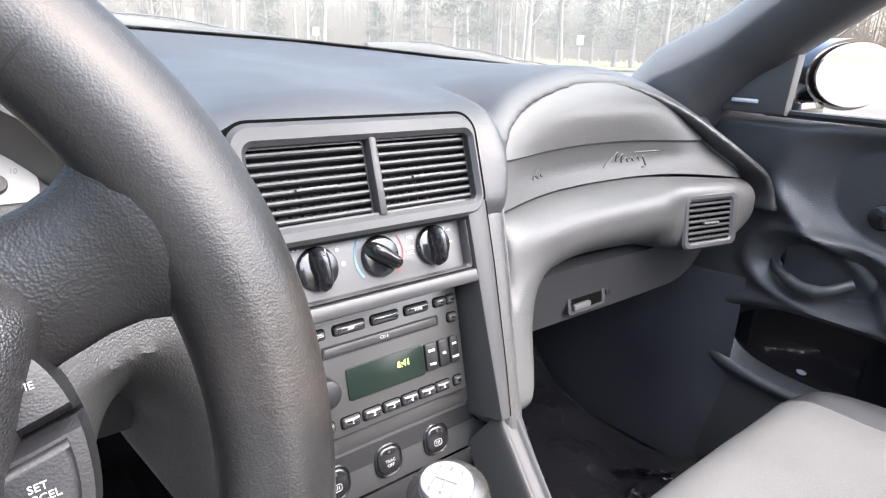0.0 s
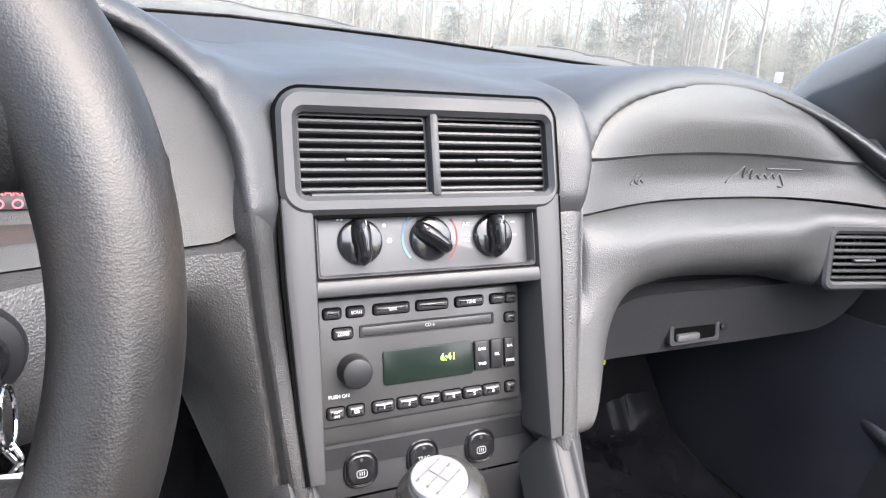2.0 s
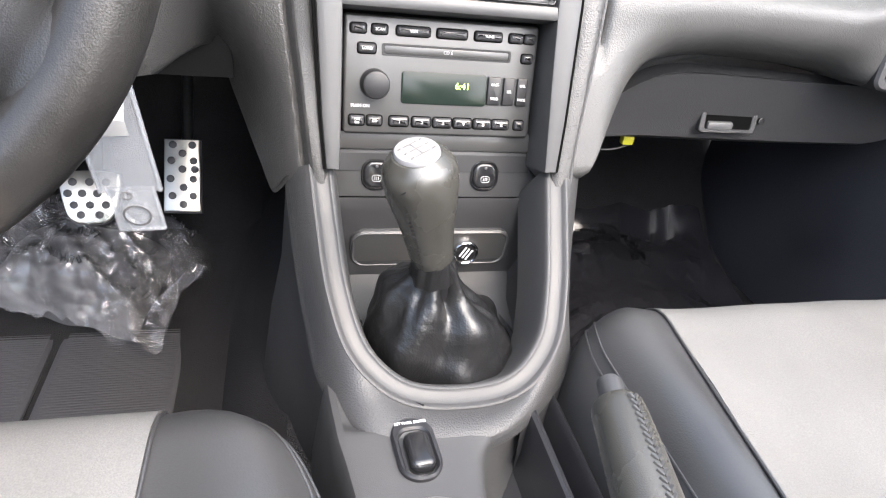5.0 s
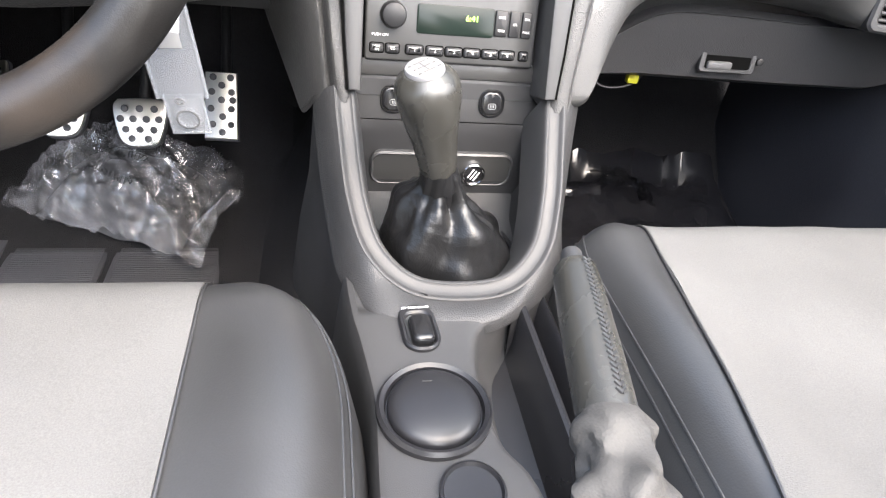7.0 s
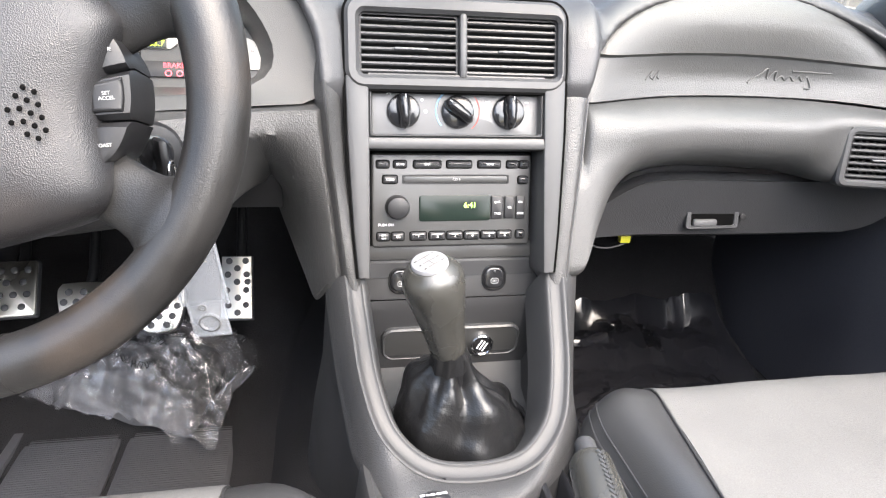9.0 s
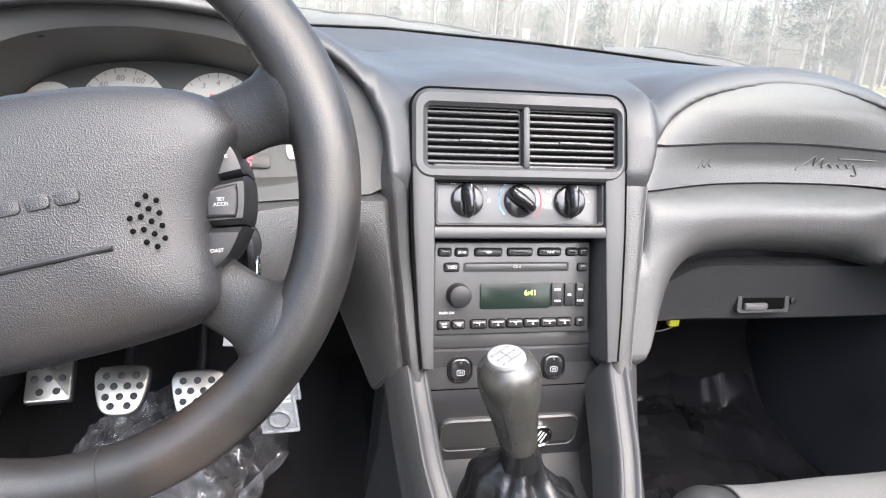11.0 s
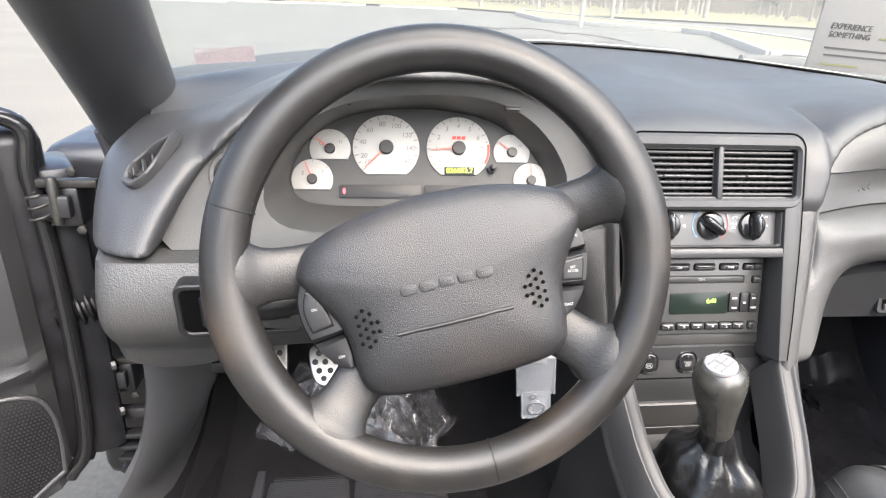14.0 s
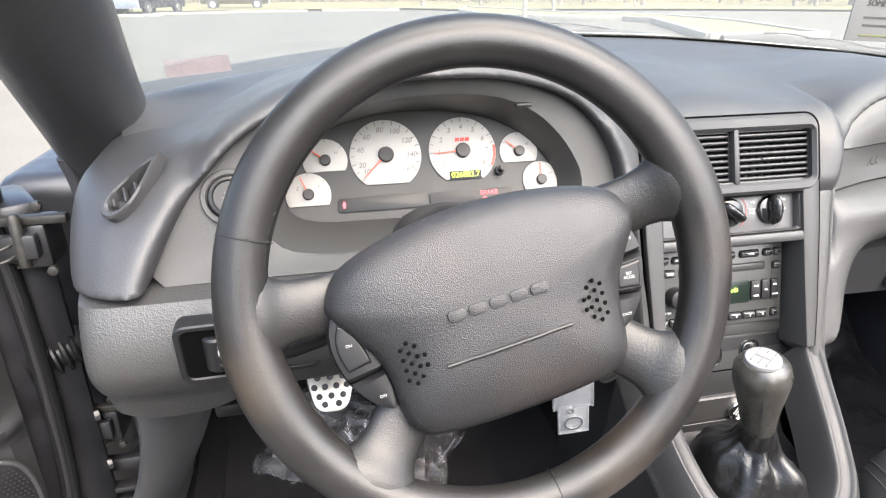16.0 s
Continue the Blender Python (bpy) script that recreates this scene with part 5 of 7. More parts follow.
part("trip_knob", lathe([(0.0055, 0), (0.0055, 0.004), (0.003, 0.005), (0.003, 0.014), (0.0025, 0.0155), (0, 0.016)], 20), DARK, cl, m=pose(0.0925, -0.0175, 0.0005))
for x, z in ((-0.457, 0.997), (-0.266, 0.994)):
    settle(part("clip", box(0.018, 0.010, 0.005, (x, 0.004, z), 0.002), DARK, cl), cl)

# ---- headlamp switch, dimmer, lower column controls ----
lamp_m = facing(-0.567, float(surround_y(-0.567, 0.93)) + 0.003, 0.930, 24, 8)
ls = thing("headlamp_switch", lamp_m, "round black headlamp knob with a white lamp symbol", "switch")
part("recess", ring(ellipse(0.027, 0.027, 36), ellipse(0.0215, 0.0215, 36), -0.01, 0.0008, None, 0.0008), CLUSTER, ls)
part("knob", lathe([(0.021, -0.004), (0.0205, 0.002), (0.019, 0.0045), (0.0165, 0.0052), (0.0150, 0.0036), (0, 0.0032)], 36), DARK, ls)
for k in range(8):
    part("symbol_ray", box(0.0026, 0.0008, 0.0003, (0.0058, 0, 0.0036), 0), DIALPRINT, ls, m=pose(0, 0, 0, 0, 0, 45 * k))
part("symbol", ring(ellipse(0.0034, 0.0034, 16), ellipse(0.0024, 0.0024, 16), 0.0030, 0.0038), DIALPRINT, ls)
dm = thing("dimmer_switch", facing(-0.557, bolster_y(-0.557, 0.814) - 0.001, 0.814, -6, 2), "black thumbwheel dimmer in a wide dark recess", "switch")
part("frame", ring(rounded(0.124, 0.062, 0.010, 5), rounded(0.112, 0.050, 0.007, 5), -0.02, 0.0022, None, 0.0015), DARK, dm)
part("backing", box(0.114, 0.052, 0.004, (0, 0, -0.0012), 0), HOLE, dm)
part("thumbwheel", lathe([(0.010, -0.018), (0.012, -0.016), (0.012, 0.016), (0.010, 0.018)], 28), DARK, dm, m=pose(-0.028, 0, -0.004, 90, 0, 0))
part("bar", box(0.060, 0.010, 0.008, (0.018, -0.006, 0.001), 0.003), DARK, dm)
rel = thing("hood_release_handle", facing(-0.60, -0.045, 0.722, -10), "black plastic release handle under the dashboard", "handle")
part("bracket", box(0.07, 0.035, 0.05, (0, 0, -0.01), 0.006), DARK, rel)
part("handle", box(0.035, 0.018, 0.012, (0.006, -0.014, 0.02), 0.004), DARK, rel)
# stalk, ignition, keys
stalk = thing("turn_signal_stalk", pose(-0.46, -0.16, 0.84), "black multifunction stalk on the steering column", "stalk")
part("lever", tube([(0.05, 0.03, 0.0), (0.0, 0.01, 0.0), (-0.06, -0.01, -0.002), (-0.085, -0.012, -0.002)], [0.010, 0.010, 0.013, 0.012], 14), DARK, stalk)
part("ribbed_end", tube([(-0.085, -0.012, -0.002), (-0.115, -0.016, -0.003)], 0.0125, 14), GLOSSY, stalk)
word("legend", "PUSH", 0.007, WHITE, stalk, -0.03, -0.012, 0.0, 0, tilt=pose(0, 0, 0, 80, 0, 0))
ign = thing("ignition_lock", facing(-0.283, -0.11, 0.838, 8, 24), "black ignition lock cylinder with a key in it", "ignition")
part("housing", lathe([(0.026, -0.06), (0.026, 0.0), (0.023, 0.006), (0.016, 0.008), (0, 0.008)], 32), DARK, ign)
part("barrel", lathe([(0.015, 0.006), (0.015, 0.014), (0.013, 0.016), (0, 0.016)], 28), GLOSSY, ign)
part("key_blade", box(0.003, 0.009, 0.02, (0, 0, 0.02), 0.0005), CHROME, ign)
part("key_head", ring(rounded(0.005, 0.03, 0.002, 3), rounded(0.002, 0.02, 0.0008, 3), 0.026, 0.052, None, 0.001), DARK, ign)
part("key_grip", box(0.007, 0.030, 0.026, (0, 0, 0.042), 0.003), DARK, ign)
kr = thing("key_ring", pose(-0.256, -0.165, 0.832), "steel key ring with a white paper key tag", "key tag")
part("ring", tube([(0, 0.012 * math.cos(a), 0.014 * math.sin(a)) for a in np.linspace(0, 2 * math.pi, 28, endpoint=False)], 0.0011, 8, closed=True), CHROME, kr)
part("clip", tube(spline([(0, 0, -0.012), (0.003, -0.002, -0.02), (-0.002, -0.001, -0.028), (0.002, -0.003, -0.034)], 16), 0.0014, 8), CHROME, kr)
tag = part("paper_tag", box(0.046, 0.0012, 0.034, (0, 0, -0.048), 0.0005), material("tag_paper", (0.62, 0.63, 0.65), 0.35, tint=0.06), kr, "white plastic-covered key tag", m=pose(0.004, -0.004, 0.006, 0, 8, 6))
word("tag_number_bar", "- - -", 0.012, DIALPRINT, tag, 0, 0, 0, tilt=pose(0, -0.0012, -0.05, 90, 0, 0))

# hanging clear key holder
PLATE = bpy.data.materials.new("frosted_clear_plastic")
PLATE.use_nodes = True
pn, pk = PLATE.node_tree.nodes, PLATE.node_tree.links
pn["Principled BSDF"].inputs["Base Color"].default_value = (0.36, 0.38, 0.41, 1)
pn["Principled BSDF"].inputs["Roughness"].default_value = 0.12
p_tr, p_mx = pn.new("ShaderNodeBsdfTransparent"), pn.new("ShaderNodeMixShader")
p_mx.inputs[0].default_value = 0.42
pk.new(p_tr.outputs[0], p_mx.inputs[1])
pk.new(pn["Principled BSDF"].outputs[0], p_mx.inputs[2])
pk.new(p_mx.outputs[0], pn["Material Output"].inputs["Surface"])
hk = thing("clear_plastic_holder", pose(-0.252, -0.145, 0.748, 4, -6, -6), "clear moulded plastic key holder hanging from the key ring", "plastic tag")
part("sheet", box(0.041, 0.0022, 0.082, (0, 0, 0.0), 0.0008), PLATE, hk)
for s in (-1, 1):
    part("side_bead", box(0.0022, 0.0042, 0.082, (s * 0.0205, 0, 0.0), 0.0008), PLATE, hk)
part("label", box(0.026, 0.0006, 0.030, (-0.002, -0.0016, 0.018), 0.0002), GREYPRINT, hk, "grey printed label")
part("tab", box(0.031, 0.0022, 0.036, (0, 0, -0.055), 0.0015), PLATE, hk)
for s in (-1, 1):
    part("side_bead", box(0.0020, 0.0040, 0.036, (s * 0.0155, 0, -0.055), 0.0008), PLATE, hk)
part("edge_bead", box(0.033, 0.0040, 0.002, (0, 0, -0.073), 0.0008), PLATE, hk)
part("hole_rim", ring(ellipse(0.0038, 0.0034, 20), ellipse(0.0026, 0.0022, 20), -0.0022, 0.0022), CHROME, hk, m=pose(-0.003, 0, -0.043, 90, 0, 0))
part("hole_rim", ring(ellipse(0.0098, 0.0088, 28), ellipse(0.0086, 0.0076, 28), -0.0022, 0.0022), CHROME, hk, m=pose(0, 0, -0.060, 90, 0, 0))
part("hook", tube([(0, 0, 0.040), (-0.002, 0.001, 0.050), (-0.006, 0.002, 0.058)], 0.0012, 8), CHROME, hk)

# ---- console fittings ----
tray = thing("storage_recess", facing(0.004, -0.0375, 0.586, -4), "shallow rounded storage tray in the console", "tray")
part("lip", ring(rounded(0.168, 0.044, 0.014, 8), rounded(0.160, 0.036, 0.011, 8), -0.004, 0.003, None, 0.002), BEZEL, tray)
part("pocket", box(0.160, 0.037, 0.003, (0, 0, 0.0), 0), RADIO, tray)
lt = thing("power_outlet", facing(0.041, -0.037, 0.582, 0), "round chrome-rimmed power outlet in the console tray", "outlet")
part("rim", ring(ellipse(0.014, 0.014, 32), ellipse(0.0115, 0.0115, 32), 0.0, 0.008, None, 0.001), CHROME, lt)
part("cap", lathe([(0.0115, 0.002), (0.0115, 0.006), (0.0, 0.007)], 28), GLOSSY, lt)
for k in range(3):
    part("symbol", box(0.0016, 0.013, 0.0005, (-0.004 + 0.004 * k, 0, 0.0072), 0), WHITE, lt, m=pose(0, 0, 0, 0, 0, -30))

top_sw = thing("rocker_switch", pose(-0.048, -0.262, 0.5505, 0, 0, 4), "gloss black rocker switch in an oval collar", "switch")
part("collar", ring(rounded(0.034, 0.058, 0.0165, 8), rounded(0.024, 0.042, 0.009, 8, (0, -0.004)), -0.004, 0.004, None, 0.002), LID, top_sw)
part("rocker", outline(rounded(0.0205, 0.034, 0.007, 8, (0.001, -0.005)), -0.004, 0.009, 0.005, None, 4), GLOSSY, top_sw)
word("legend", "SET PARK BRAKE", 0.0034, WHITE, top_sw, 0, 0.0225, 0.0043)
cup = thing("cup_holder_lid", pose(-0.047, -0.352, 0.5505), "round dark domed cup holder lid in the console", "cup holder")
part("bezel_ring", lathe([(0.046, -0.002), (0.046, 0.003), (0.0435, 0.006), (0.040, 0.004), (0.0385, -0.001)], 56), LID, cup)
part("lid", lathe([(0.0375, -0.004), (0.0373, 0.003), (0.0355, 0.0062), (0.031, 0.0086), (0.024, 0.0102), (0.014, 0.0112), (0, 0.0116)], 56), LID, cup)
part("mark", box(0.008, 0.0012, 0.0004, (-0.004, 0.020, 0.0108), 0.0003), RADIO, cup)
rest = thing("armrest_latch_ring", pose(-0.030, -0.425, 0.5505), "round recess ring in the console top", "console trim")
part("ring", lathe([(0.024, -0.002), (0.024, 0.003), (0.022, 0.004), (0.0205, 0.001), (0.0, 0.0005)], 40), LID, rest)

# ---- gear shifter ----
sh = thing("gear_shifter", pose(0.0, -0.135, 0.53), "leather gear shifter with white patterned cap and black boot", "gear lever")
A, B = Vector((-0.020, -0.148, 0.632)), Vector((-0.050, -0.163, 0.752))
ax_m = Matrix.Translation(A) @ (B - A).to_track_quat("Z", "Y").to_matrix().to_4x4()
L = (B - A).length
inv = sh.matrix_world.inverted()
part("knob", lathe([(0.0150, 0.018), (0.0172, 0.0195), (0.0182, 0.023), (0.0187, 0.03), (0.0215, 0.055), (0.0255, 0.078), (0.0282, 0.094), (0.0290, 0.104), (0.0280, 0.113), (0.0245, L - 0.006), (0.0188, L - 0.001), (0, L)], 40), KNOB_LEATHER, sh, "stitched black leather knob", m=inv @ ax_m)
capm = inv @ ax_m @ pose(0, 0, L)
cap = part("cap", lathe([(0.0185, -0.003), (0.0183, 0.0010), (0.0172, 0.0024), (0.0, 0.0030)], 40, None, 1.0, 0.90), material("cap_silver", (0.18, 0.182, 0.19), 0.3, tint=0.04), sh, "white shift pattern cap", m=capm)
for k in range(3):
    part("pattern_line", box(0.0006, 0.012, 0.0004, (-0.008 + 0.008 * k, 0, 0.0034), 0), DIALPRINT, cap)
part("pattern_line", box(0.017, 0.0006, 0.0004, (0, 0, 0.0034), 0), DIALPRINT, cap)
for k, t in enumerate(("1", "3", "5")):
    word("numeral", t, 0.0038, DIALPRINT, cap, -0.008 + 0.008 * k, 0.0095, 0.0034)
for k, t in enumerate(("2", "4", "6")):
    word("numeral", t, 0.0038, DIALPRINT, cap, -0.008 + 0.008 * k, -0.0095, 0.0034)
st = bmesh.new()
for a0 in (-60, 70):
    for k in range(18):
        z = 0.026 + 0.0048 * k
        r = np.interp(z, (0, 0.03, 0.055, 0.08, 0.11), (0.0155, 0.0186, 0.0216, 0.0260, 0.0286)) + 0.0003
        a, b = radians(a0 - 3), radians(a0 + 3)
        tube([(r * math.cos(a), r * math.sin(a), z), (r * math.cos(b), r * math.sin(b), z + 0.0022)], 0.0006, 5, st)
tagged(part("stitching", st, DARK, sh, m=inv @ ax_m), kind="stuff")
part("collar", lathe([(0.0165, -0.02), (0.0160, 0.0), (0.0155, 0.022)], 28), DARK, sh, m=inv @ ax_m)
boot = []
nb = 96
NECK = spline([(0.0172, 0.6535), (0.0190, 0.645), (0.0205, 0.634), (0.027, 0.620), (0.040, 0.606), (0.053, 0.592), (0.061, 0.576), (0.066, 0.560), (0.070, 0.545), (0.073, 0.535), (0.075, 0.527)], 48)
for i, (r0, z0) in enumerate(NECK):
    f = i / 47
    row = []
    cx, cy = -0.0255 * (1 - f) ** 1.3 + 0.002 * (1 - (1 - f) ** 1.3), -0.1505 * (1 - f) - 0.116 * f
    wave = math.sin(math.pi * min(1, f * 1.05)) ** 0.8
    for k in range(nb):
        a = 2 * math.pi * k / nb
        oval = 1 + f * (0.10 * abs(math.sin(a)) ** 2)
        valley_a = (a + 1.15 + 0.9 * f + math.pi) % (2 * math.pi) - math.pi
        valley = -1.6 * math.exp(-(valley_a / 0.20) ** 2) + 0.9 * math.exp(-((valley_a - 0.45) / 0.26) ** 2) + 0.8 * math.exp(-((valley_a + 0.45) / 0.26) ** 2)
        small_a = (a - 0.35 - 0.7 * f + math.pi) % (2 * math.pi) - math.pi
        valley += -1.1 * math.exp(-(small_a / 0.16) ** 2) + 0.6 * math.exp(-((small_a + 0.35) / 0.22) ** 2)
        pleat = valley + 0.40 * math.cos(9 * a + 3.0 * f) * f + 0.3 * math.sin(14 * a - 5 * f) * f * f
        fine = noise.noise((4 * math.cos(a), 4 * math.sin(a), 5.0 * f))
        buckle = math.sin(f * 19 + 1.5 * math.sin(2 * a))
        r = r0 * oval + wave * (0.0085 * pleat + 0.0040 * fine + 0.0022 * buckle) * (0.3 + 0.7 * f)
        flap = 0.012 * wave ** 2 * max(0, math.cos(a - 2.85)) ** 2
        dent = -0.018 * wave ** 2 * max(0, math.cos(a - 0.15)) ** 3
        row.append((cx + r * math.cos(a), cy + r * math.sin(a), z0 + flap + dent + wave * (0.0050 * pleat + 0.0035 * buckle * f + 0.004 * fine)))
    boot.append(row)
part("boot", grid(boot, close_v=True), material("boot_leather", (0.008, 0.008, 0.0085), 0.34, grain=0.15, scale=600, spec=0.6, crease=0.9, crease_scale=30), sh, "creased glossy black leather boot", m=inv)
part("gathered_neck", grid([[((0.0172 + 0.0030 * f + 0.0011 * math.sin(9 * q + 3 * f)) * math.cos(q), (0.0172 + 0.0030 * f + 0.0011 * math.sin(9 * q + 3 * f)) * math.sin(q), 0.022 - 0.022 * f) for q in np.linspace(0, 2 * math.pi, 72, endpoint=False)] for f in np.linspace(0, 1, 8)], close_v=True), bpy.data.materials["boot_leather"], sh, m=inv @ ax_m)
part("boot_frame", ring(ellipse(0.081, 0.088, 64), ellipse(0.076, 0.083, 64), -0.008, 0.003, None, 0.002), DARK, sh, m=pose(0.002, 0.019, -0.002))

# ---- parking brake ----
pb = thing("parking_brake_lever", pose(0.045, -0.46, 0.50), "dark leather-wrapped parking brake lever with a push button", "parking brake")
A2, B2 = Vector((0.012, -0.470, 0.690)), Vector((0.029, -0.350, 0.7025))
m2 = Matrix.Translation(A2) @ (B2 - A2).to_track_quat("Z", "Y").to_matrix().to_4x4()
L2 = (B2 - A2).length
inv2 = pb.matrix_world.inverted()
part("grip", lathe([(0.0150, -0.01), (0.0166, 0.005), (0.0166, L2 * 0.3), (0.0158, L2 * 0.6), (0.0148, L2 - 0.022), (0.0140, L2 - 0.015), (0.0125, L2 - 0.0125), (0.0085, L2 - 0.012), (0.0080, L2 - 0.012)], 32), KNOB_LEATHER, pb, m=inv2 @ m2)
part("push_button", lathe([(0.0072, L2 - 0.014), (0.0072, L2 + 0.001), (0.0062, L2 + 0.003), (0, L2 + 0.0034)], 24), BEZEL, pb, m=inv2 @ m2)
st = bmesh.new()
seam = m2.to_3x3().inverted() @ Vector((0.20, -0.05, 0.98))
STITCH_A = math.atan2(seam.y, seam.x)
for k in range(26):
    z = 0.004 + (L2 - 0.02) * k / 26
    rs = float(np.interp(z, (0, 0.3 * L2, 0.6 * L2, L2 - 0.02), (0.0168, 0.0167, 0.0159, 0.0149)))
    for side_a in (1, -1):
        tube([(rs * math.cos(STITCH_A), rs * math.sin(STITCH_A), z), (rs * math.cos(STITCH_A + side_a * 0.16), rs * math.sin(STITCH_A + side_a * 0.16), z + 0.003)], 0.0012, 5, st)
tagged(part("stitching", st, RADIO, pb, m=inv2 @ m2), kind="stuff")
crumple = []
for f in np.linspace(0, 1, 30):
    row = []
    for k in range(40):
        a = 2 * math.pi * k / 40
        r = 0.0165 + 0.003 * f + 0.0020 * math.sin(5 * a + 11 * f) * math.sin(math.pi * f) + 0.006 * abs(noise.noise((2 * math.cos(a), 2 * math.sin(a), 5 * f))) + 0.002 * math.sin(f * 16)
        row.append((r * math.cos(a) * (1 + 0.25 * f), r * math.sin(a), -0.002 - 0.085 * f))
    crumple.append(row)
part("boot", grid(crumple, close_v=True), material("brake_boot_vinyl", (0.055, 0.053, 0.050), 0.55, grain=0.2, scale=600, spec=0.4, crease=0.15, crease_scale=45), pb, "wrinkled vinyl boot", m=inv2 @ m2)
part("lever_arm", tube([(0, 0, -0.16), (0, 0, 0.02)], 0.009, 12), DARK, pb, m=inv2 @ m2)

# ---- passenger side fittings ----
pvm = facing(0.552, -0.0075, 0.806, 9, -11.6)
pv = vent("air_vent", pvm @ pose(0, 0, 0.0), 0.082, 0.056, 7, "dark grey passenger air vent with worn slats", BEZEL)
part("frame", ring(rounded(0.108, 0.078, 0.012, 6, (0.001, 0)), rounded(0.084, 0.058, 0.005, 6), -0.03, 0.003, None, 0.003), BEZEL, pv)
spot, nz = Vector((-0.643, -0.060, 0.946)), Vector((-0.30, -0.66, 0.69)).normalized()
nx = Vector((0.69, 0.49, 0.53))
nx = (nx - nz * nx.dot(nz)).normalized()
ny = nz.cross(nx)
lvm = Matrix(((nx.x, ny.x, nz.x, spot.x), (nx.y, ny.y, nz.y, spot.y), (nx.z, ny.z, nz.z, spot.z), (0, 0, 0, 1))) @ pose(-0.002, 0, 0.003, 0, 0, -8)
lv = thing("air_vent", lvm, "dark grey teardrop side window vent", "air vent", "dashboard air vents")
tear = 0.82 * spline([(0.048, 0.010), (0.02, 0.016), (-0.012, 0.017), (-0.034, 0.012), (-0.042, 0.0), (-0.034, -0.012), (-0.012, -0.013), (0.02, -0.002), (0.048, 0.010)], 49)[:-1]
cen = tear.mean(0)
part("frame", ring([tuple(q) for q in tear], [tuple(cen + (q - cen) * 0.74) for q in tear], -0.010, 0.004, None, 0.002), VINYL, lv)
part("backing", outline([tuple(cen + (q - cen) * 0.76) for q in tear], -0.012, -0.008), DARK, lv)
for k in range(3):
    part("fin", box(0.0022, 0.016, 0.006, (-0.021 + 0.011 * k, 0.001, -0.0035), 0.0008), VINYL, lv, m=pose(0, 0, 0, 0, 0, -24))
latch = part("latch", box(0.036, 0.008, 0.010, (0.374, 0.0610, 0.694), 0.003), FASCIA, None, "grey paddle latch")
settle(latch, dash)
latch.parent = glove_door
latch.matrix_local = Matrix()
part("latch_bezel", ring(rounded(0.080, 0.030, 0.005, 4), rounded(0.066, 0.021, 0.003, 4), -0.006, 0.0012, None, 0.0006), DOOR_VINYL, glove_door, m=pose(0.386, 0.0625, 0.700, 78, 0, 0))
part("latch_recess", box(0.066, 0.021, 0.002, (0, 0, -0.001), 0), HOLE, glove_door, m=pose(0.386, 0.0625, 0.700, 78, 0, 0))
part("lock", lathe([(0.0045, 0), (0.0045, 0.002), (0, 0.003)], 20), DARK, glove_door, m=pose(0.432, 0.0625, 0.701, 78, 0, 0))
# raised script and mark on the trim panel
def on_pad(x, z, lift=0.0006):
    return (x, float(pad_y(np.float64(x), np.float64(z))) - lift, z)


script = [(0.385, 0.884), (0.400, 0.894), (0.410, 0.902), (0.412, 0.890), (0.422, 0.899), (0.424, 0.888), (0.432, 0.893), (0.438, 0.888), (0.444, 0.893), (0.450, 0.888), (0.456, 0.894), (0.462, 0.888), (0.468, 0.893), (0.474, 0.880), (0.466, 0.879)]
settle(part("script_emboss", tube([on_pad(*q) for q in spline(script, 70)], 0.0011, 6), PAD, dash), dash)
settle(part("script_emboss", tube([on_pad(x, 0.8995 - 0.02 * (x - 0.45)) for x in np.linspace(0.445, 0.500, 8)], 0.0009, 6), PAD, dash), dash)
for k in range(2):
    x = 0.243 + 0.010 * k
    settle(part("mark_emboss", tube([on_pad(*q) for q in spline([(x - 0.004, 0.886), (x + 0.001, 0.892), (x + 0.004, 0.896), (x + 0.002, 0.890), (x + 0.005, 0.887)], 14)], 0.0010, 6), PAD, dash), dash)

# ---- passenger door ----
pd = thing("door_2", pose(0.72, -0.2, 0.30), "closed passenger door with dark grey vinyl trim", "car door", kind="structure")


def bowl(y, z, cy, cz, ry, rz, tilt=0.0, soft=0.34):
    c, s = math.cos(tilt), math.sin(tilt)
    u, v = ((y - cy) * c + (z - cz) * s) / ry, (-(y - cy) * s + (z - cz) * c) / rz
    d = (abs(u) ** 2.6 + abs(v) ** 2.6) ** (1 / 2.6)
    return np.clip((1 + soft - d) / (2 * soft), 0, 1) ** 1.5, d


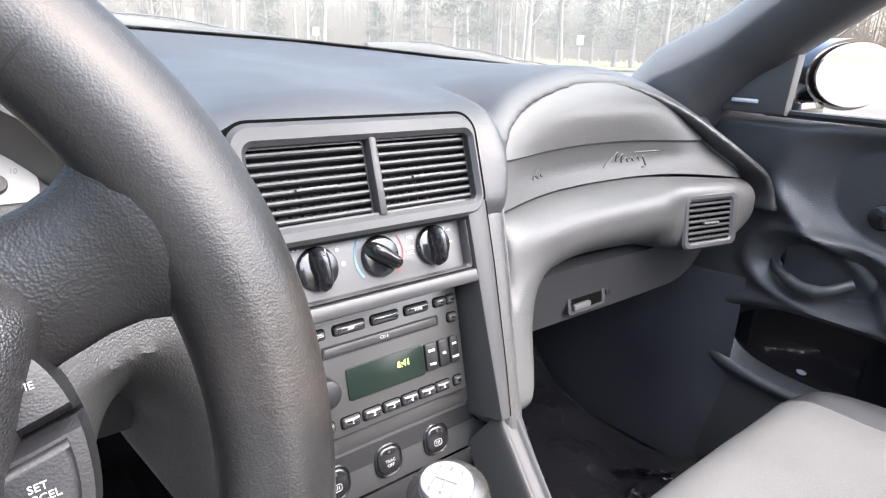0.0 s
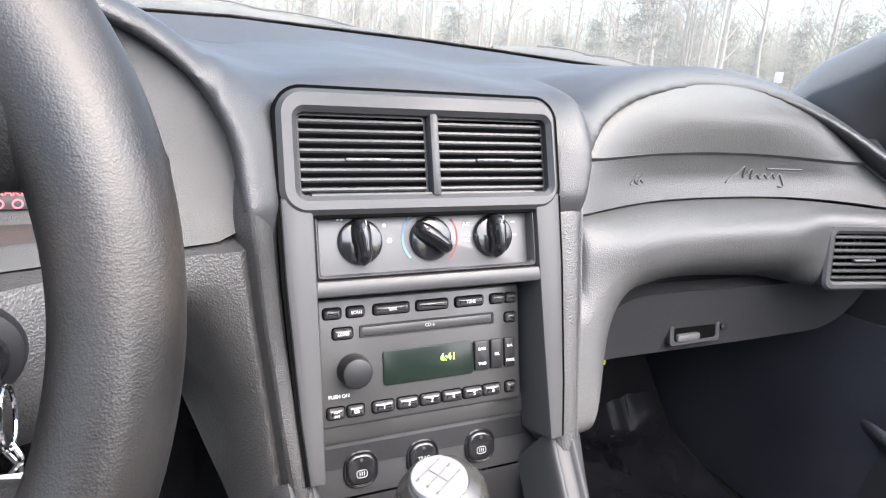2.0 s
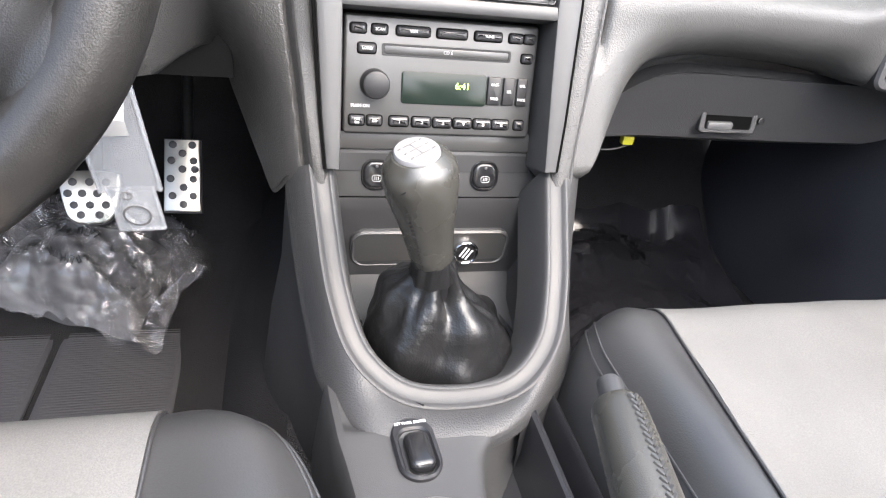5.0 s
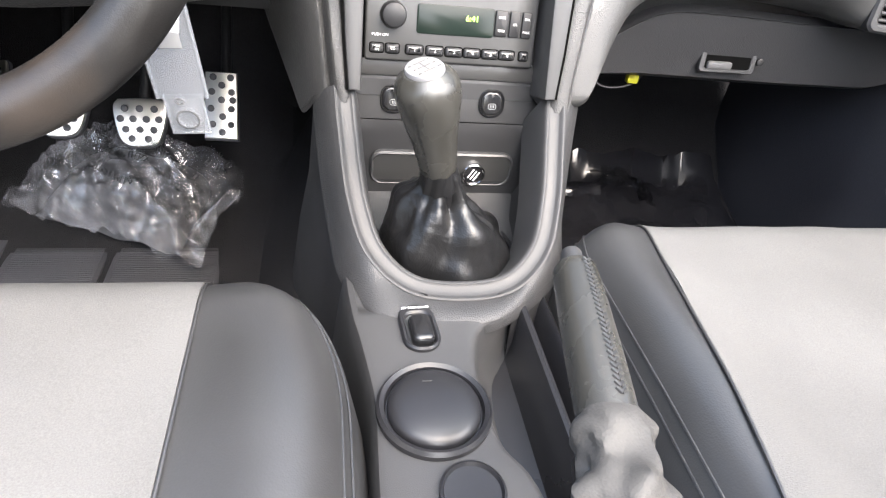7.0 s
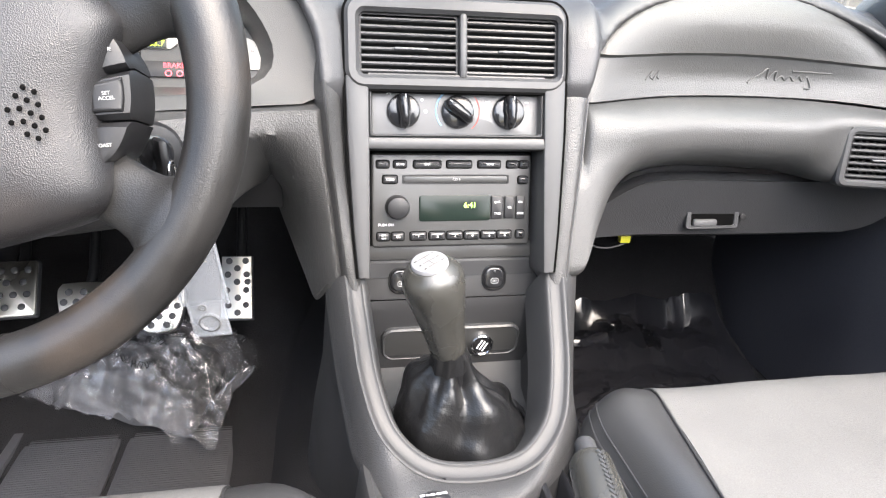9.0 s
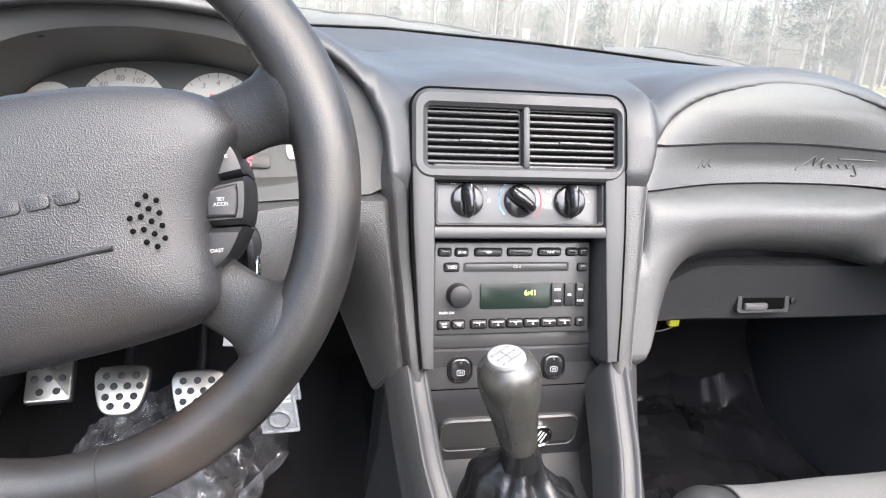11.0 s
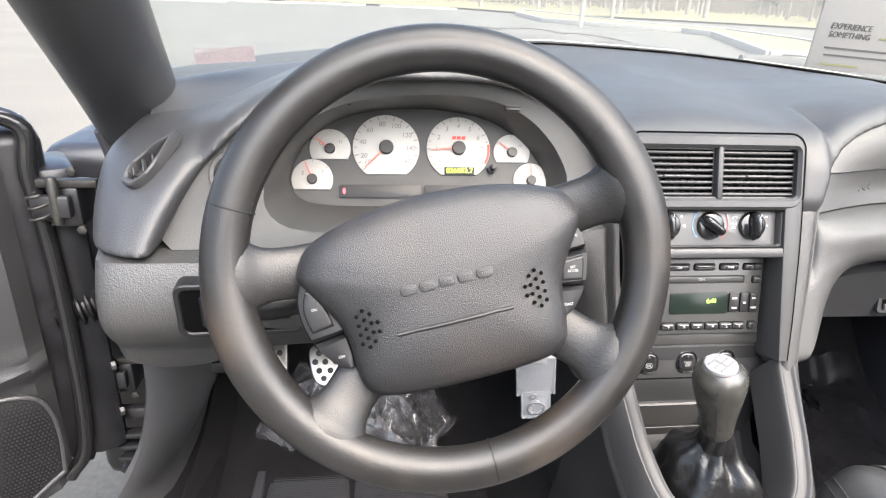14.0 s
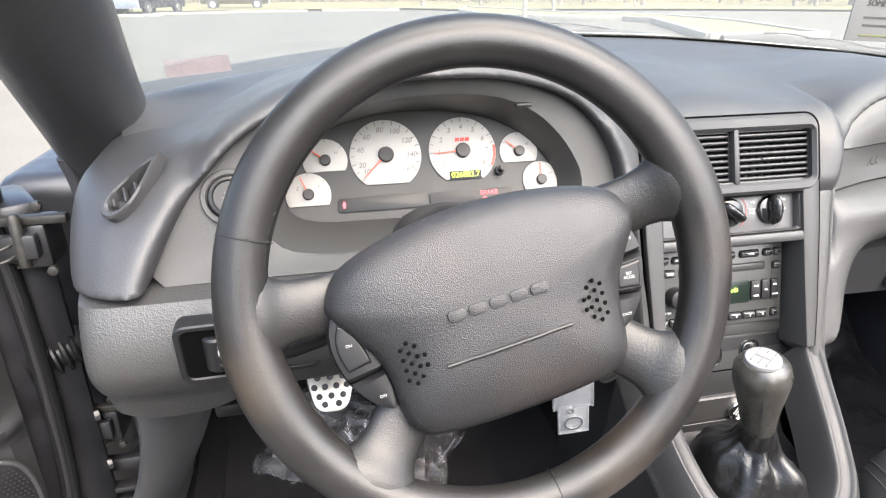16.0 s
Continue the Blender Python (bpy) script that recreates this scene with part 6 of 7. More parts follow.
dy = np.linspace(0.30, -0.75, 250)
dz = np.linspace(0.33, 0.945, 180)
rows = []
for z in dz:
    row = []
    for y in dy:
        x = 0.715 + 0.010 * math.sin((z - 0.3) * 4)
        h, hd = bowl(y, z, -0.106, 0.719, 0.088, 0.043, 0.12, 0.22)
        p, pd_ = bowl(y, z, -0.155, 0.583, 0.180, 0.060, 0.0, 0.14)
        a, ad = bowl(y, z, -0.24, 0.825, 0.185, 0.088, 0.28, 0.18)
        x += 0.032 * h + 0.045 * p + 0.022 * a
        x -= 0.005 * math.exp(-((hd - 1.30) / 0.16) ** 2) + 0.008 * math.exp(-((pd_ - 1.24) / 0.16) ** 2) * np.clip((0.71 - z) / 0.05, 0, 1) + 0.006 * math.exp(-((ad - 1.20) / 0.12) ** 2)
        edge_z = 0.842 + 0.80 * (y + 0.014)
        x -= 0.009 * math.exp(-((z - edge_z) / 0.014) ** 2) * np.clip((0.0 - y) / 0.03, 0, 1) * np.clip((y + 0.30) / 0.08, 0, 1)
        x -= 0.008 * np.clip((edge_z + 0.006 - z) / 0.02, 0, 1) * np.clip((z - 0.64) / 0.03, 0, 1) * np.clip((0.0 - y) / 0.05, 0, 1)
        if z > 0.925:
            x += 0.02 * ((z - 0.925) / 0.02) ** 2
        row.append((x, y, z))
    rows.append(row)
settle(part("trim_panel", solid(rows, 0.01), DOOR_VINYL, pd), pd)
settle(part("pull_handle", tube(spline([(0.742, -0.030, 0.716), (0.722, -0.050, 0.706), (0.714, -0.088, 0.694), (0.718, -0.118, 0.698), (0.742, -0.146, 0.712)], 24), [0.006] * 8 + [0.009] * 8 + [0.007] * 8, 12, None, 1.2), BEZEL, pd, "grey door release handle"), pd)
sw_p = settle(part("window_switch", lathe([(0.018, 0), (0.018, 0.004), (0.015, 0.006), (0, 0.006)], 24), GLOSSY, pd), pd)
sw_p.matrix_local = pd.matrix_world.inverted() @ pose(0.742, -0.160, 0.818, 0, -90, 0)
emb = settle(part("pocket_emblem", lathe([(0.008, 0), (0.008, 0.002), (0, 0.003)], 20, None, 0.7, 1.0), GREYPRINT, pd), pd)
emb.matrix_local = pd.matrix_world.inverted() @ pose(0.752, -0.105, 0.546, 0, -80, 0)
sail = [(0.15, 0.945), (0.10, 1.02), (0.03, 1.075), (-0.01, 1.10), (-0.02, 1.03), (-0.015, 0.945)]
sb = outline([(y, z) for y, z in sail], 0.0, 0.02, 0.006)
settle(part("sail_panel", sb, VINYL, pd), pd).matrix_local = pd.matrix_world.inverted() @ Matrix(((0, 0, -1, 0.722), (1, 0, 0, 0), (0, 1, 0, 0), (0, 0, 0, 1)))
settle(part("speaker_badge", box(0.004, 0.042, 0.0065, (0.700, 0.045, 0.963), 0.002), material("badge_silver", (0.6, 0.6, 0.62), 0.3, metal=0.6, tint=0.03), pd, "silver badge bar"), pd)
settle(part("belt_seal", tube([(0.722, y, 0.948) for y in np.linspace(0.02, -0.75, 10)], 0.006, 8), DARK, pd), pd)
settle(part("outer_skin", box(0.05, 1.1, 0.60, (0.775, -0.24, 0.64), 0.02), PAINT, pd), pd)
mir = thing("wing_mirror", pose(0.80, -0.01, 0.95), "black wing mirror with a bright glass outside the passenger window", "wing mirror")
mo = ellipse(0.092, 0.056, 40)
part("housing", outline(mo, 0.0, 0.09, 0.045, None, 6), PAINT, mir, m=pose(0.085, -0.02, 0.055, 90, 0, 158))
part("mirror_glass", outline(ellipse(0.084, 0.050, 40), 0.0, 0.004), material("mirror", (0.9, 0.9, 0.9), 0.03, metal=1.0, tint=0.0), mir, m=pose(0.085, -0.026, 0.055, 90, 0, -22))
part("stem", box(0.09, 0.05, 0.03, (0.01, 0.02, 0.0), 0.01), PAINT, mir)
tagged(part("kick_panel", solid([[(x, y, z) for z in (0.30, 0.5, 0.68)] for x, y in ((0.728, 0.0), (0.722, 0.03), (0.712, 0.07), (0.707, 0.12), (0.705, 0.2), (0.705, 0.46))], 0.006), material("navy_black_trim", (0.030, 0.031, 0.038), 0.5, grain=0.2, scale=500, tint=0.25, spec=0.5)), "blue-black plastic footwell side panel", "trim", kind="structure")
film_rows = []
for u in np.linspace(0, 1, 40):
    film_rows.append([(0.24 + 0.44 * v + 0.01 * noise.noise((u * 5, v * 5, 9)), -0.10 + 0.50 * u, float(np.interp(-0.10 + 0.50 * u, (0.10, 0.25, 0.36, 0.46), (0.27, 0.28, 0.31, 0.42))) + 0.028 + 0.020 * noise.noise((u * 6, v * 6, 1)) + 0.016 * abs(noise.noise((u * 11, v * 11, 4)))) for v in np.linspace(0, 1, 40)])
film_thing = thing("floor_film", pose(0.46, 0.15, 0.29), "crumpled shiny black plastic film on the passenger floor", "plastic film")
BLACK_FILM = material("black_film", (0.012, 0.012, 0.014), 0.12, tint=0.2)
settle(part("sheet", solid(film_rows, 0.001), BLACK_FILM, film_thing), film_thing)
for fx, fy, fz, fl, ft in ((0.30, 0.30, 0.345, 0.20, 8), (0.36, 0.02, 0.315, 0.24, -12), (0.30, 0.13, 0.318, 0.16, 35)):
    fold_rows = [[(fl * (u - 0.5), 0.018 * v + 0.006 * noise.noise((u * 6, v, fx * 9)), 0.014 * (1 - v * v) + 0.005 * noise.noise((u * 9, v * 2, fy * 9))) for v in np.linspace(-1, 1, 9)] for u in np.linspace(0, 1, 28)]
    settle(part("fold", solid(fold_rows, 0.0008), BLACK_FILM, film_thing), film_thing).matrix_local = film_thing.matrix_world.inverted() @ pose(fx, fy, fz, 0, 0, ft)
for x, y, z, r in ((0.40, 0.28, 0.40, 20), (0.46, 0.25, 0.38, 70), (0.52, 0.02, 0.32, 10), (0.60, 0.05, 0.32, 120)):
    sc = [[(u * 0.055 + 0.006 * noise.noise((u * 3, v * 3, x * 9)), v * 0.020, 0.012 * noise.noise((u * 4, v * 4, y * 9))) for v in np.linspace(-1, 1, 8)] for u in np.linspace(-1, 1, 12)]
    tagged(part("film_scrap", solid(sc, 0.0006), glass("scrap_film", (1, 1, 1), 0.04, 0.82, 2.2), m=pose(x, y, z, 25, 10, r)), "clear plastic film scrap on the passenger floor", "plastic film", "film scraps")
wire = thing("loose_wire", pose(0.24, 0.12, 0.66), "thin wire with a yellow connector under the glovebox", "wire")
part("cable", tube(spline([(-0.03, 0, 0.02), (0.0, -0.01, -0.02), (0.05, -0.01, -0.015), (0.09, 0.02, 0.02)], 20), 0.0015, 6), DARK, wire)
part("connector", box(0.016, 0.010, 0.012, (0.045, -0.012, -0.008), 0.002), material("yellow_plastic", (0.65, 0.60, 0.04), 0.4), wire, "yellow connector")

# ---- driver door and jamb ----
door = thing("door_1", pose(-0.83, 0.06, 0.0, 0, 0, 180 + 30), "driver door standing open, black shell with dark vinyl trim", "car door", kind="structure")
# local x runs out along the door, local -y faces the cabin after the turn
shell = box(1.05, 0.10, 0.49, (0.50, -0.075, 0.70), 0.02, 3)
part("shell", shell, SATIN_PAINT, door)
trim_rows = []
for f in np.linspace(0, 1, 60):
    row = []
    for x in np.linspace(0.022, 1.0, 50):
        low = 0.455 - 0.10 * min(1, x / 0.25)
        z = low + (0.955 - low) * f
        y = 0.0 + 0.016 * math.exp(-((z - 0.640 + 0.10 * (x - 0.1)) / 0.016) ** 2) + (0.010 if z > 0.66 else 0) * np.clip((x - 0.02) / 0.03, 0, 1) - 0.02 * np.clip(1 - (x - 0.018) / 0.02, 0, 1)
        row.append((x, y, z))
    trim_rows.append(row)
part("trim_panel", solid(trim_rows, 0.008), VINYL, door)
gr = spline([(0.034, 0.475), (0.030, 0.53), (0.034, 0.575), (0.050, 0.602), (0.09, 0.612), (0.15, 0.606), (0.20, 0.58), (0.23, 0.52), (0.215, 0.43), (0.12, 0.425), (0.034, 0.475)], 61)[:-1]
gm = Matrix(((1, 0, 0, 0), (0, 0, 1, 0.006), (0, 1, 0, 0), (0, 0, 0, 1)))
grille = part("speaker_grille", outline([tuple(q) for q in gr], 0, 0.004, 0.002), DARK, door, "perforated black speaker grille", m=gm)
gc = gr.mean(0)
part("grille_rim", ring([tuple(gc + (q - gc) * 1.05) for q in gr], [tuple(gc + (q - gc) * 0.98) for q in gr], 0, 0.007, None, 0.002), VINYL, door, m=gm)
studs = bmesh.new()
for i in range(26):
    for j in range(34):
        q = (0.028 + 0.0048 * i + (0.0024 if j % 2 else 0), 0.425 + 0.0055 * j)
        if inside(gr, np.array([q[0]]), np.array([q[1]]))[0] < -0.004:
            bmesh.ops.create_circle(studs, cap_ends=True, segments=6, radius=0.0015, matrix=Matrix.Translation((*q, 0.0043)))
tagged(part("grille_holes", studs, material("grille_hole", (0.004, 0.004, 0.004), 0.9), grille, smooth=False), kind="stuff")
part("weatherstrip", tube(spline([(0.03, -0.012, 0.445), (0.0, -0.012, 0.5), (-0.010, -0.014, 0.7), (-0.004, -0.014, 0.88), (0.02, -0.02, 0.965), (0.3, -0.02, 0.975)], 50), 0.011, 10), GLOSSY, door, "black rubber weatherstrip")
part("weatherstrip", tube(spline([(0.0, -0.03, 0.452), (-0.026, -0.03, 0.52), (-0.034, -0.03, 0.7), (-0.030, -0.03, 0.86)], 40), 0.007, 8), DARK, door)
part("belt_molding", box(0.8, 0.018, 0.008, (0.39, -0.03, 0.957), 0.003), STEEL, door)
part("end_panel", box(0.05, 0.10, 0.44, (-0.030, -0.070, 0.675), 0.012), SATIN_PAINT, door)
for z in (0.86, 0.60, 0.52):
    part("bolt", lathe([(0.007, 0), (0.007, 0.005), (0.004, 0.006), (0, 0.006)], 6), STEEL, door, m=pose(-0.050, -0.02, z, 0, -90, 0))
# fixed body side
GREASY = material("greasy_steel", (0.03, 0.028, 0.025), 0.5, metal=0.4, tint=0.5, spots=90)
post = solid([[(-0.76 - 0.05 * (z < 0.5), y, z) for z in np.linspace(0.30, 0.98, 10)] for y in np.linspace(0.17, 0.42, 8)], 0.03)
tagged(part("hinge_pillar", post, SATIN_PAINT), "black painted hinge pillar with grime", "car body", kind="structure")
for z, y in ((0.865, 0.09), (0.575, 0.15)):
    h = thing("door_hinge", pose(-0.79, y, z), "greasy dark steel door hinge with bolts", "hinge", "door hinges")
    part("leaf", box(0.030, 0.05, 0.050, (-0.004, 0.0, -0.012), 0.004), SATIN_PAINT, h)
    part("leaf", box(0.070, 0.012, 0.010, (0.0, -0.02, 0.018), 0.002), GREASY, h)
    part("leaf", box(0.045, 0.012, 0.028, (-0.018, -0.032, -0.008), 0.003), SATIN_PAINT, h)
    part("pin", lathe([(0.006, -0.030), (0.006, 0.026), (0.004, 0.029)], 16), GREASY, h, m=pose(-0.012, -0.034, 0))
    for dz_ in (-0.04, 0.035):
        part("bolt", lathe([(0.006, 0), (0.006, 0.005), (0.004, 0.006), (0, 0.006)], 6), GREASY, h, m=pose(0.01, -0.025, dz_, 90, 0, 0))
    part("spring", tube([(-0.03 + 0.011 * math.cos(a), -0.036 + 0.011 * math.sin(a), -0.03 + 0.0022 * a) for a in np.linspace(0, 18, 60)], 0.0018, 6), GREASY, h)
wb = thing("wiring_boot", pose(-0.78, 0.12, 0.71), "corrugated black rubber wiring boot", "cable boot")
part("sleeve", tube([(0.03 - 0.10 * f, 0.02 - 0.05 * f, -0.02 * f) for f in np.linspace(0, 1, 40)], [0.022 + 0.005 * math.sin(k * 1.6) for k in range(40)], 18), DARK, wb)
ck = thing("check_strap", pose(-0.79, 0.13, 0.50), "black steel door check strap", "door check")
part("strap", box(0.09, 0.016, 0.02, (0, 0, 0), 0.004), SATIN_PAINT, ck)
for k in range(4):
    part("rib", box(0.05, 0.02, 0.010, (0.0, -0.015, -0.03 - 0.022 * k), 0.004), DARK, ck)
kick = []
for f in np.linspace(0, 1, 22):
    z = 0.785 - 0.505 * f
    u = min(max(0.72 - z, 0), 0.33)
    xl, yl = -0.691 - 0.10 * u - 0.8 * u * u, -0.05 + 0.34 * u
    kick.append([(xl - 0.002, yl + 0.03, z), (xl, yl + 0.008, z), (xl + 0.004, yl, z), (xl + 0.012, yl + 0.001, z), (xl + 0.026, yl + 0.014, z), (xl + 0.042, yl + 0.038, z), (xl + 0.054, yl + 0.072, z), (xl + 0.060, yl + 0.12, z), (xl + 0.066, 0.32, z), (xl + 0.07, 0.46, z)])
tagged(part("kick_panel", solid(kick, 0.004), material("kick_plastic", (0.065, 0.065, 0.068), 0.38, grain=0.08, scale=900)), "smooth grey plastic driver footwell side trim", "trim", kind="structure")
sill = [[(x, y, z) for x, z in ((-0.70, 0.30), (-0.735, 0.335), (-0.77, 0.345), (-0.80, 0.335), (-0.83, 0.28), (-0.84, 0.16))] for y in (0.30, 0.1, -0.2, -0.9)]
tagged(part("door_sill", grid(sill), DARK), "black plastic door sill", "sill", kind="structure")
seal = tube(spline([(-0.765, 0.18, 0.36), (-0.772, 0.18, 0.55), (-0.772, 0.18, 0.75), (-0.772, 0.165, 0.88), (-0.775, 0.15, 0.93)], 40), 0.008, 10)
tagged(part("door_seal", seal, RUBBER), "black rubber door opening seal", "seal", kind="structure")
end_cap = solid([[(-0.705, y, z) for z in (0.68, 0.8, 0.95)] for y in (0.10, 0.2, 0.40)], 0.02)
fender = box(0.15, 0.80, 0.62, (-0.835, 0.64, 0.575), 0.03, 3)
tagged(part("fender", fender, SATIN_PAINT), "black front fender and its inner edge behind the hinges", "car body", kind="structure")
tagged(part("dash_end_panel", end_cap, DARK), "dark panel closing the dashboard end", "trim", kind="structure")

# ---- pedals ----
def pedal(name, m, pts, holes, label):
    p = thing(name, m, label, "pedal", "foot pedals")
    part("plate", outline(pts, 0, 0.006, 0.002), METAL, p, "drilled aluminium plate")
    part("rubber_back", outline([(x * 1.04, y * 1.04) for x, y in pts], -0.010, 0.001, 0.001), RUBBER, p)
    for x, y in holes:
        part("stud", lathe([(0.0052, 0.004), (0.0052, 0.0068), (0.0042, 0.0074), (0, 0.0074)], 14), RUBBER, p, m=pose(x, y, 0))
    part("arm", tube([(0, 0.0, -0.01), (0, 0.06, -0.03), (0.0, 0.22, -0.02)], 0.008, 10), DARK, p)
    return p


shield = [tuple(q) for q in spline([(-0.030, 0.032), (0.0, 0.034), (0.030, 0.032), (0.036, 0.022), (0.034, 0.0), (0.027, -0.024), (0.016, -0.034), (0.0, -0.036), (-0.016, -0.034), (-0.027, -0.024), (-0.034, 0.0), (-0.036, 0.022), (-0.030, 0.032)], 49)[:-1]]
spots = [(x, y) for y, xs in ((0.019, (-0.02, 0.0, 0.02)), (0.004, (-0.026, -0.009, 0.009, 0.026)), (-0.011, (-0.019, 0.0, 0.019)), (-0.024, (-0.011, 0.011))) for x in xs]
pedal("brake_pedal", facing(-0.393, 0.228, 0.497, 32), shield, spots, "aluminium brake pedal with dark rubber studs")
pedal("clutch_pedal", facing(-0.496, 0.225, 0.511, 38), shield, spots, "aluminium clutch pedal with dark rubber studs")
long_holes = [(x * 0.9, y * 0.84 - 0.005) for y, xs in ((0.052, (-0.014, 0.014)), (0.038, (0.0,)), (0.026, (-0.016, 0.016)), (0.012, (0.0, 0.018)), (-0.004, (-0.017, 0.016)), (-0.018, (0.002,)), (-0.032, (-0.014, 0.016)), (-0.046, (0.002,))) for x in xs]
pedal("accelerator_pedal", facing(-0.282, 0.262, 0.516, 34, -2), [(-0.024, 0.046), (0.0215, 0.046), (0.024, -0.053), (-0.024, -0.053)], long_holes, "tall aluminium accelerator pedal with dark rubber studs")
pedal("foot_rest", facing(-0.605, 0.27, 0.518, 40, 4), rounded(0.060, 0.085, 0.004, 4), [(x, y) for y in (0.028, 0.009, -0.010, -0.029) for x in ((-0.018, 0.0, 0.018) if y in (0.028, -0.010) else (-0.010, 0.012))], "square aluminium foot rest with dark rubber studs")

# ---- driver floor: mat and bagged mats ----
mat_thing = thing("floor_mat", pose(-0.45, 0.0, 0.272), "dark ribbed rubber floor mat with panel seams on the carpet", "floor mat")
for x0_, x1_ in ((-0.160, -0.016), (-0.008, 0.160)):
    for y0_, y1_ in ((-0.24, 0.236), (0.244, 0.30)):
        part("panel", box(x1_ - x0_, y1_ - y0_, 0.008, ((x0_ + x1_) / 2, (y0_ + y1_) / 2, 0.010), 0.003), RUBBER, mat_thing)
        ribs = bmesh.new()
        for y in np.arange(y0_ + 0.012, y1_ - 0.010, 0.0046):
            box(x1_ - x0_ - 0.016, 0.0022, 0.0010, ((x0_ + x1_) / 2, y, 0.0142), 0, bm=ribs)
        tagged(part("ribs", ribs, RUBBER, mat_thing), kind="stuff")
part("base", box(0.37, 0.58, 0.008, (0, 0.03, 0.003), 0.003), DARK, mat_thing)
part("border", ring(rounded(0.372, 0.582, 0.03, 6, (0, 0.03)), rounded(0.334, 0.544, 0.015, 6, (0, 0.03)), 0.004, 0.016, None, 0.003), RUBBER, mat_thing)

BAG = bpy.data.materials.new("crumpled_clear_plastic")
BAG.use_nodes = True
n_, l_ = BAG.node_tree.nodes, BAG.node_tree.links
pr = n_["Principled BSDF"]
pr.inputs["Base Color"].default_value = (0.30, 0.30, 0.32, 1)
pr.inputs["Specular IOR Level"].default_value = 1.0
pr.inputs["Coat Weight"].default_value = 1.0
pr.inputs["Roughness"].default_value = 0.08
tr, mx, lw_ = n_.new("ShaderNodeBsdfTransparent"), n_.new("ShaderNodeMixShader"), n_.new("ShaderNodeTexNoise")
lw_.inputs["Scale"].default_value, lw_.inputs["Detail"].default_value = 9, 3
rmp = n_.new("ShaderNodeMapRange")
rmp.inputs["From Min"].default_value, rmp.inputs["From Max"].default_value, rmp.inputs["To Min"].default_value, rmp.inputs["To Max"].default_value = 0.36, 0.66, 0.14, 0.55
l_.new(lw_.outputs["Fac"], rmp.inputs["Value"])
l_.new(rmp.outputs[0], mx.inputs[0])
l_.new(tr.outputs[0], mx.inputs[1])
l_.new(pr.outputs[0], mx.inputs[2])
l_.new(mx.outputs[0], n_["Material Output"].inputs["Surface"])

bag = thing("plastic_bag", pose(-0.456, 0.322, 0.287, 0, 0, -24), "crumpled clear plastic bag holding folded mats, black print", "plastic bag")


random.seed(3)


def bag_h(u, v):
    e = max(abs(u), abs(v))
    dome = 0.10 * max(0, 1 - abs(u) ** 3) * max(0, 1 - abs(v) ** 3)
    fold = lambda fx, fy, sk, z: 1 - 2.2 * abs(noise.noise((u * fx + sk * v, v * fy - sk * u, z)))
    w = noise.noise((u * 2.0, v * 2.0, 3.0)) * 0.03 + fold(2.2, 2.6, 1.2, 7.0) * 0.026 + fold(4.6, 4.2, 2.0, 1.0) * 0.016 + fold(9, 8, 3.0, 2.0) * 0.007 + fold(18, 16, 4.0, 5.0) * 0.0018
    return dome * (0.92 - 0.12 * u) + w * (1.1 - 0.5 * e) + 0.012


rows = []
for u in np.linspace(-1, 1, 120):
    row = []
    for v in np.linspace(-1, 1, 100):
        edge_n = 1 + 0.16 * noise.noise((u * 1.7, v * 1.7, 11.0)) + 0.05 * noise.noise((u * 6, v * 6, 5.0))
        x, y = u * 0.175 * edge_n - 0.03 * v, v * (0.118 + 0.030 * u) * edge_n + 0.02 * u
        row.append((x + random.uniform(-0.0006, 0.0006), y + random.uniform(-0.0006, 0.0006), bag_h(u, v) + random.uniform(-0.0005, 0.0005)))
    rows.append(row)
part("film", grid(rows), BAG, bag, "glossy crumpled clear film", angle=24)
rows2 = [[(u * 0.13 - 0.03 * v, v * 0.11, 0.02 + 0.055 * max(0, 1 - abs(u) ** 4) * max(0, 1 - abs(v) ** 4) + 0.008 * noise.noise((u * 3, v * 3, 8))) for v in np.linspace(-1, 1, 24)] for u in np.linspace(-1, 1, 24)]
part("folded_mat", grid(rows2), material("bagged_mat", (0.03, 0.03, 0.033), 0.7, tint=0.4, spots=30), bag, "dark folded mat")
rows3 = [[(0.15 + 0.05 * u + 0.012 * v, -0.06 + 0.055 * u + 0.03 * v, 0.03 + 0.05 * u + 0.01 * math.sin(6 * v + 4 * u)) for v in np.linspace(-0.5, 0.5, 12)] for u in np.linspace(0, 1, 14)]
part("bag_neck", grid(rows3), BAG, bag)
prints = bmesh.new()
random.seed(11)
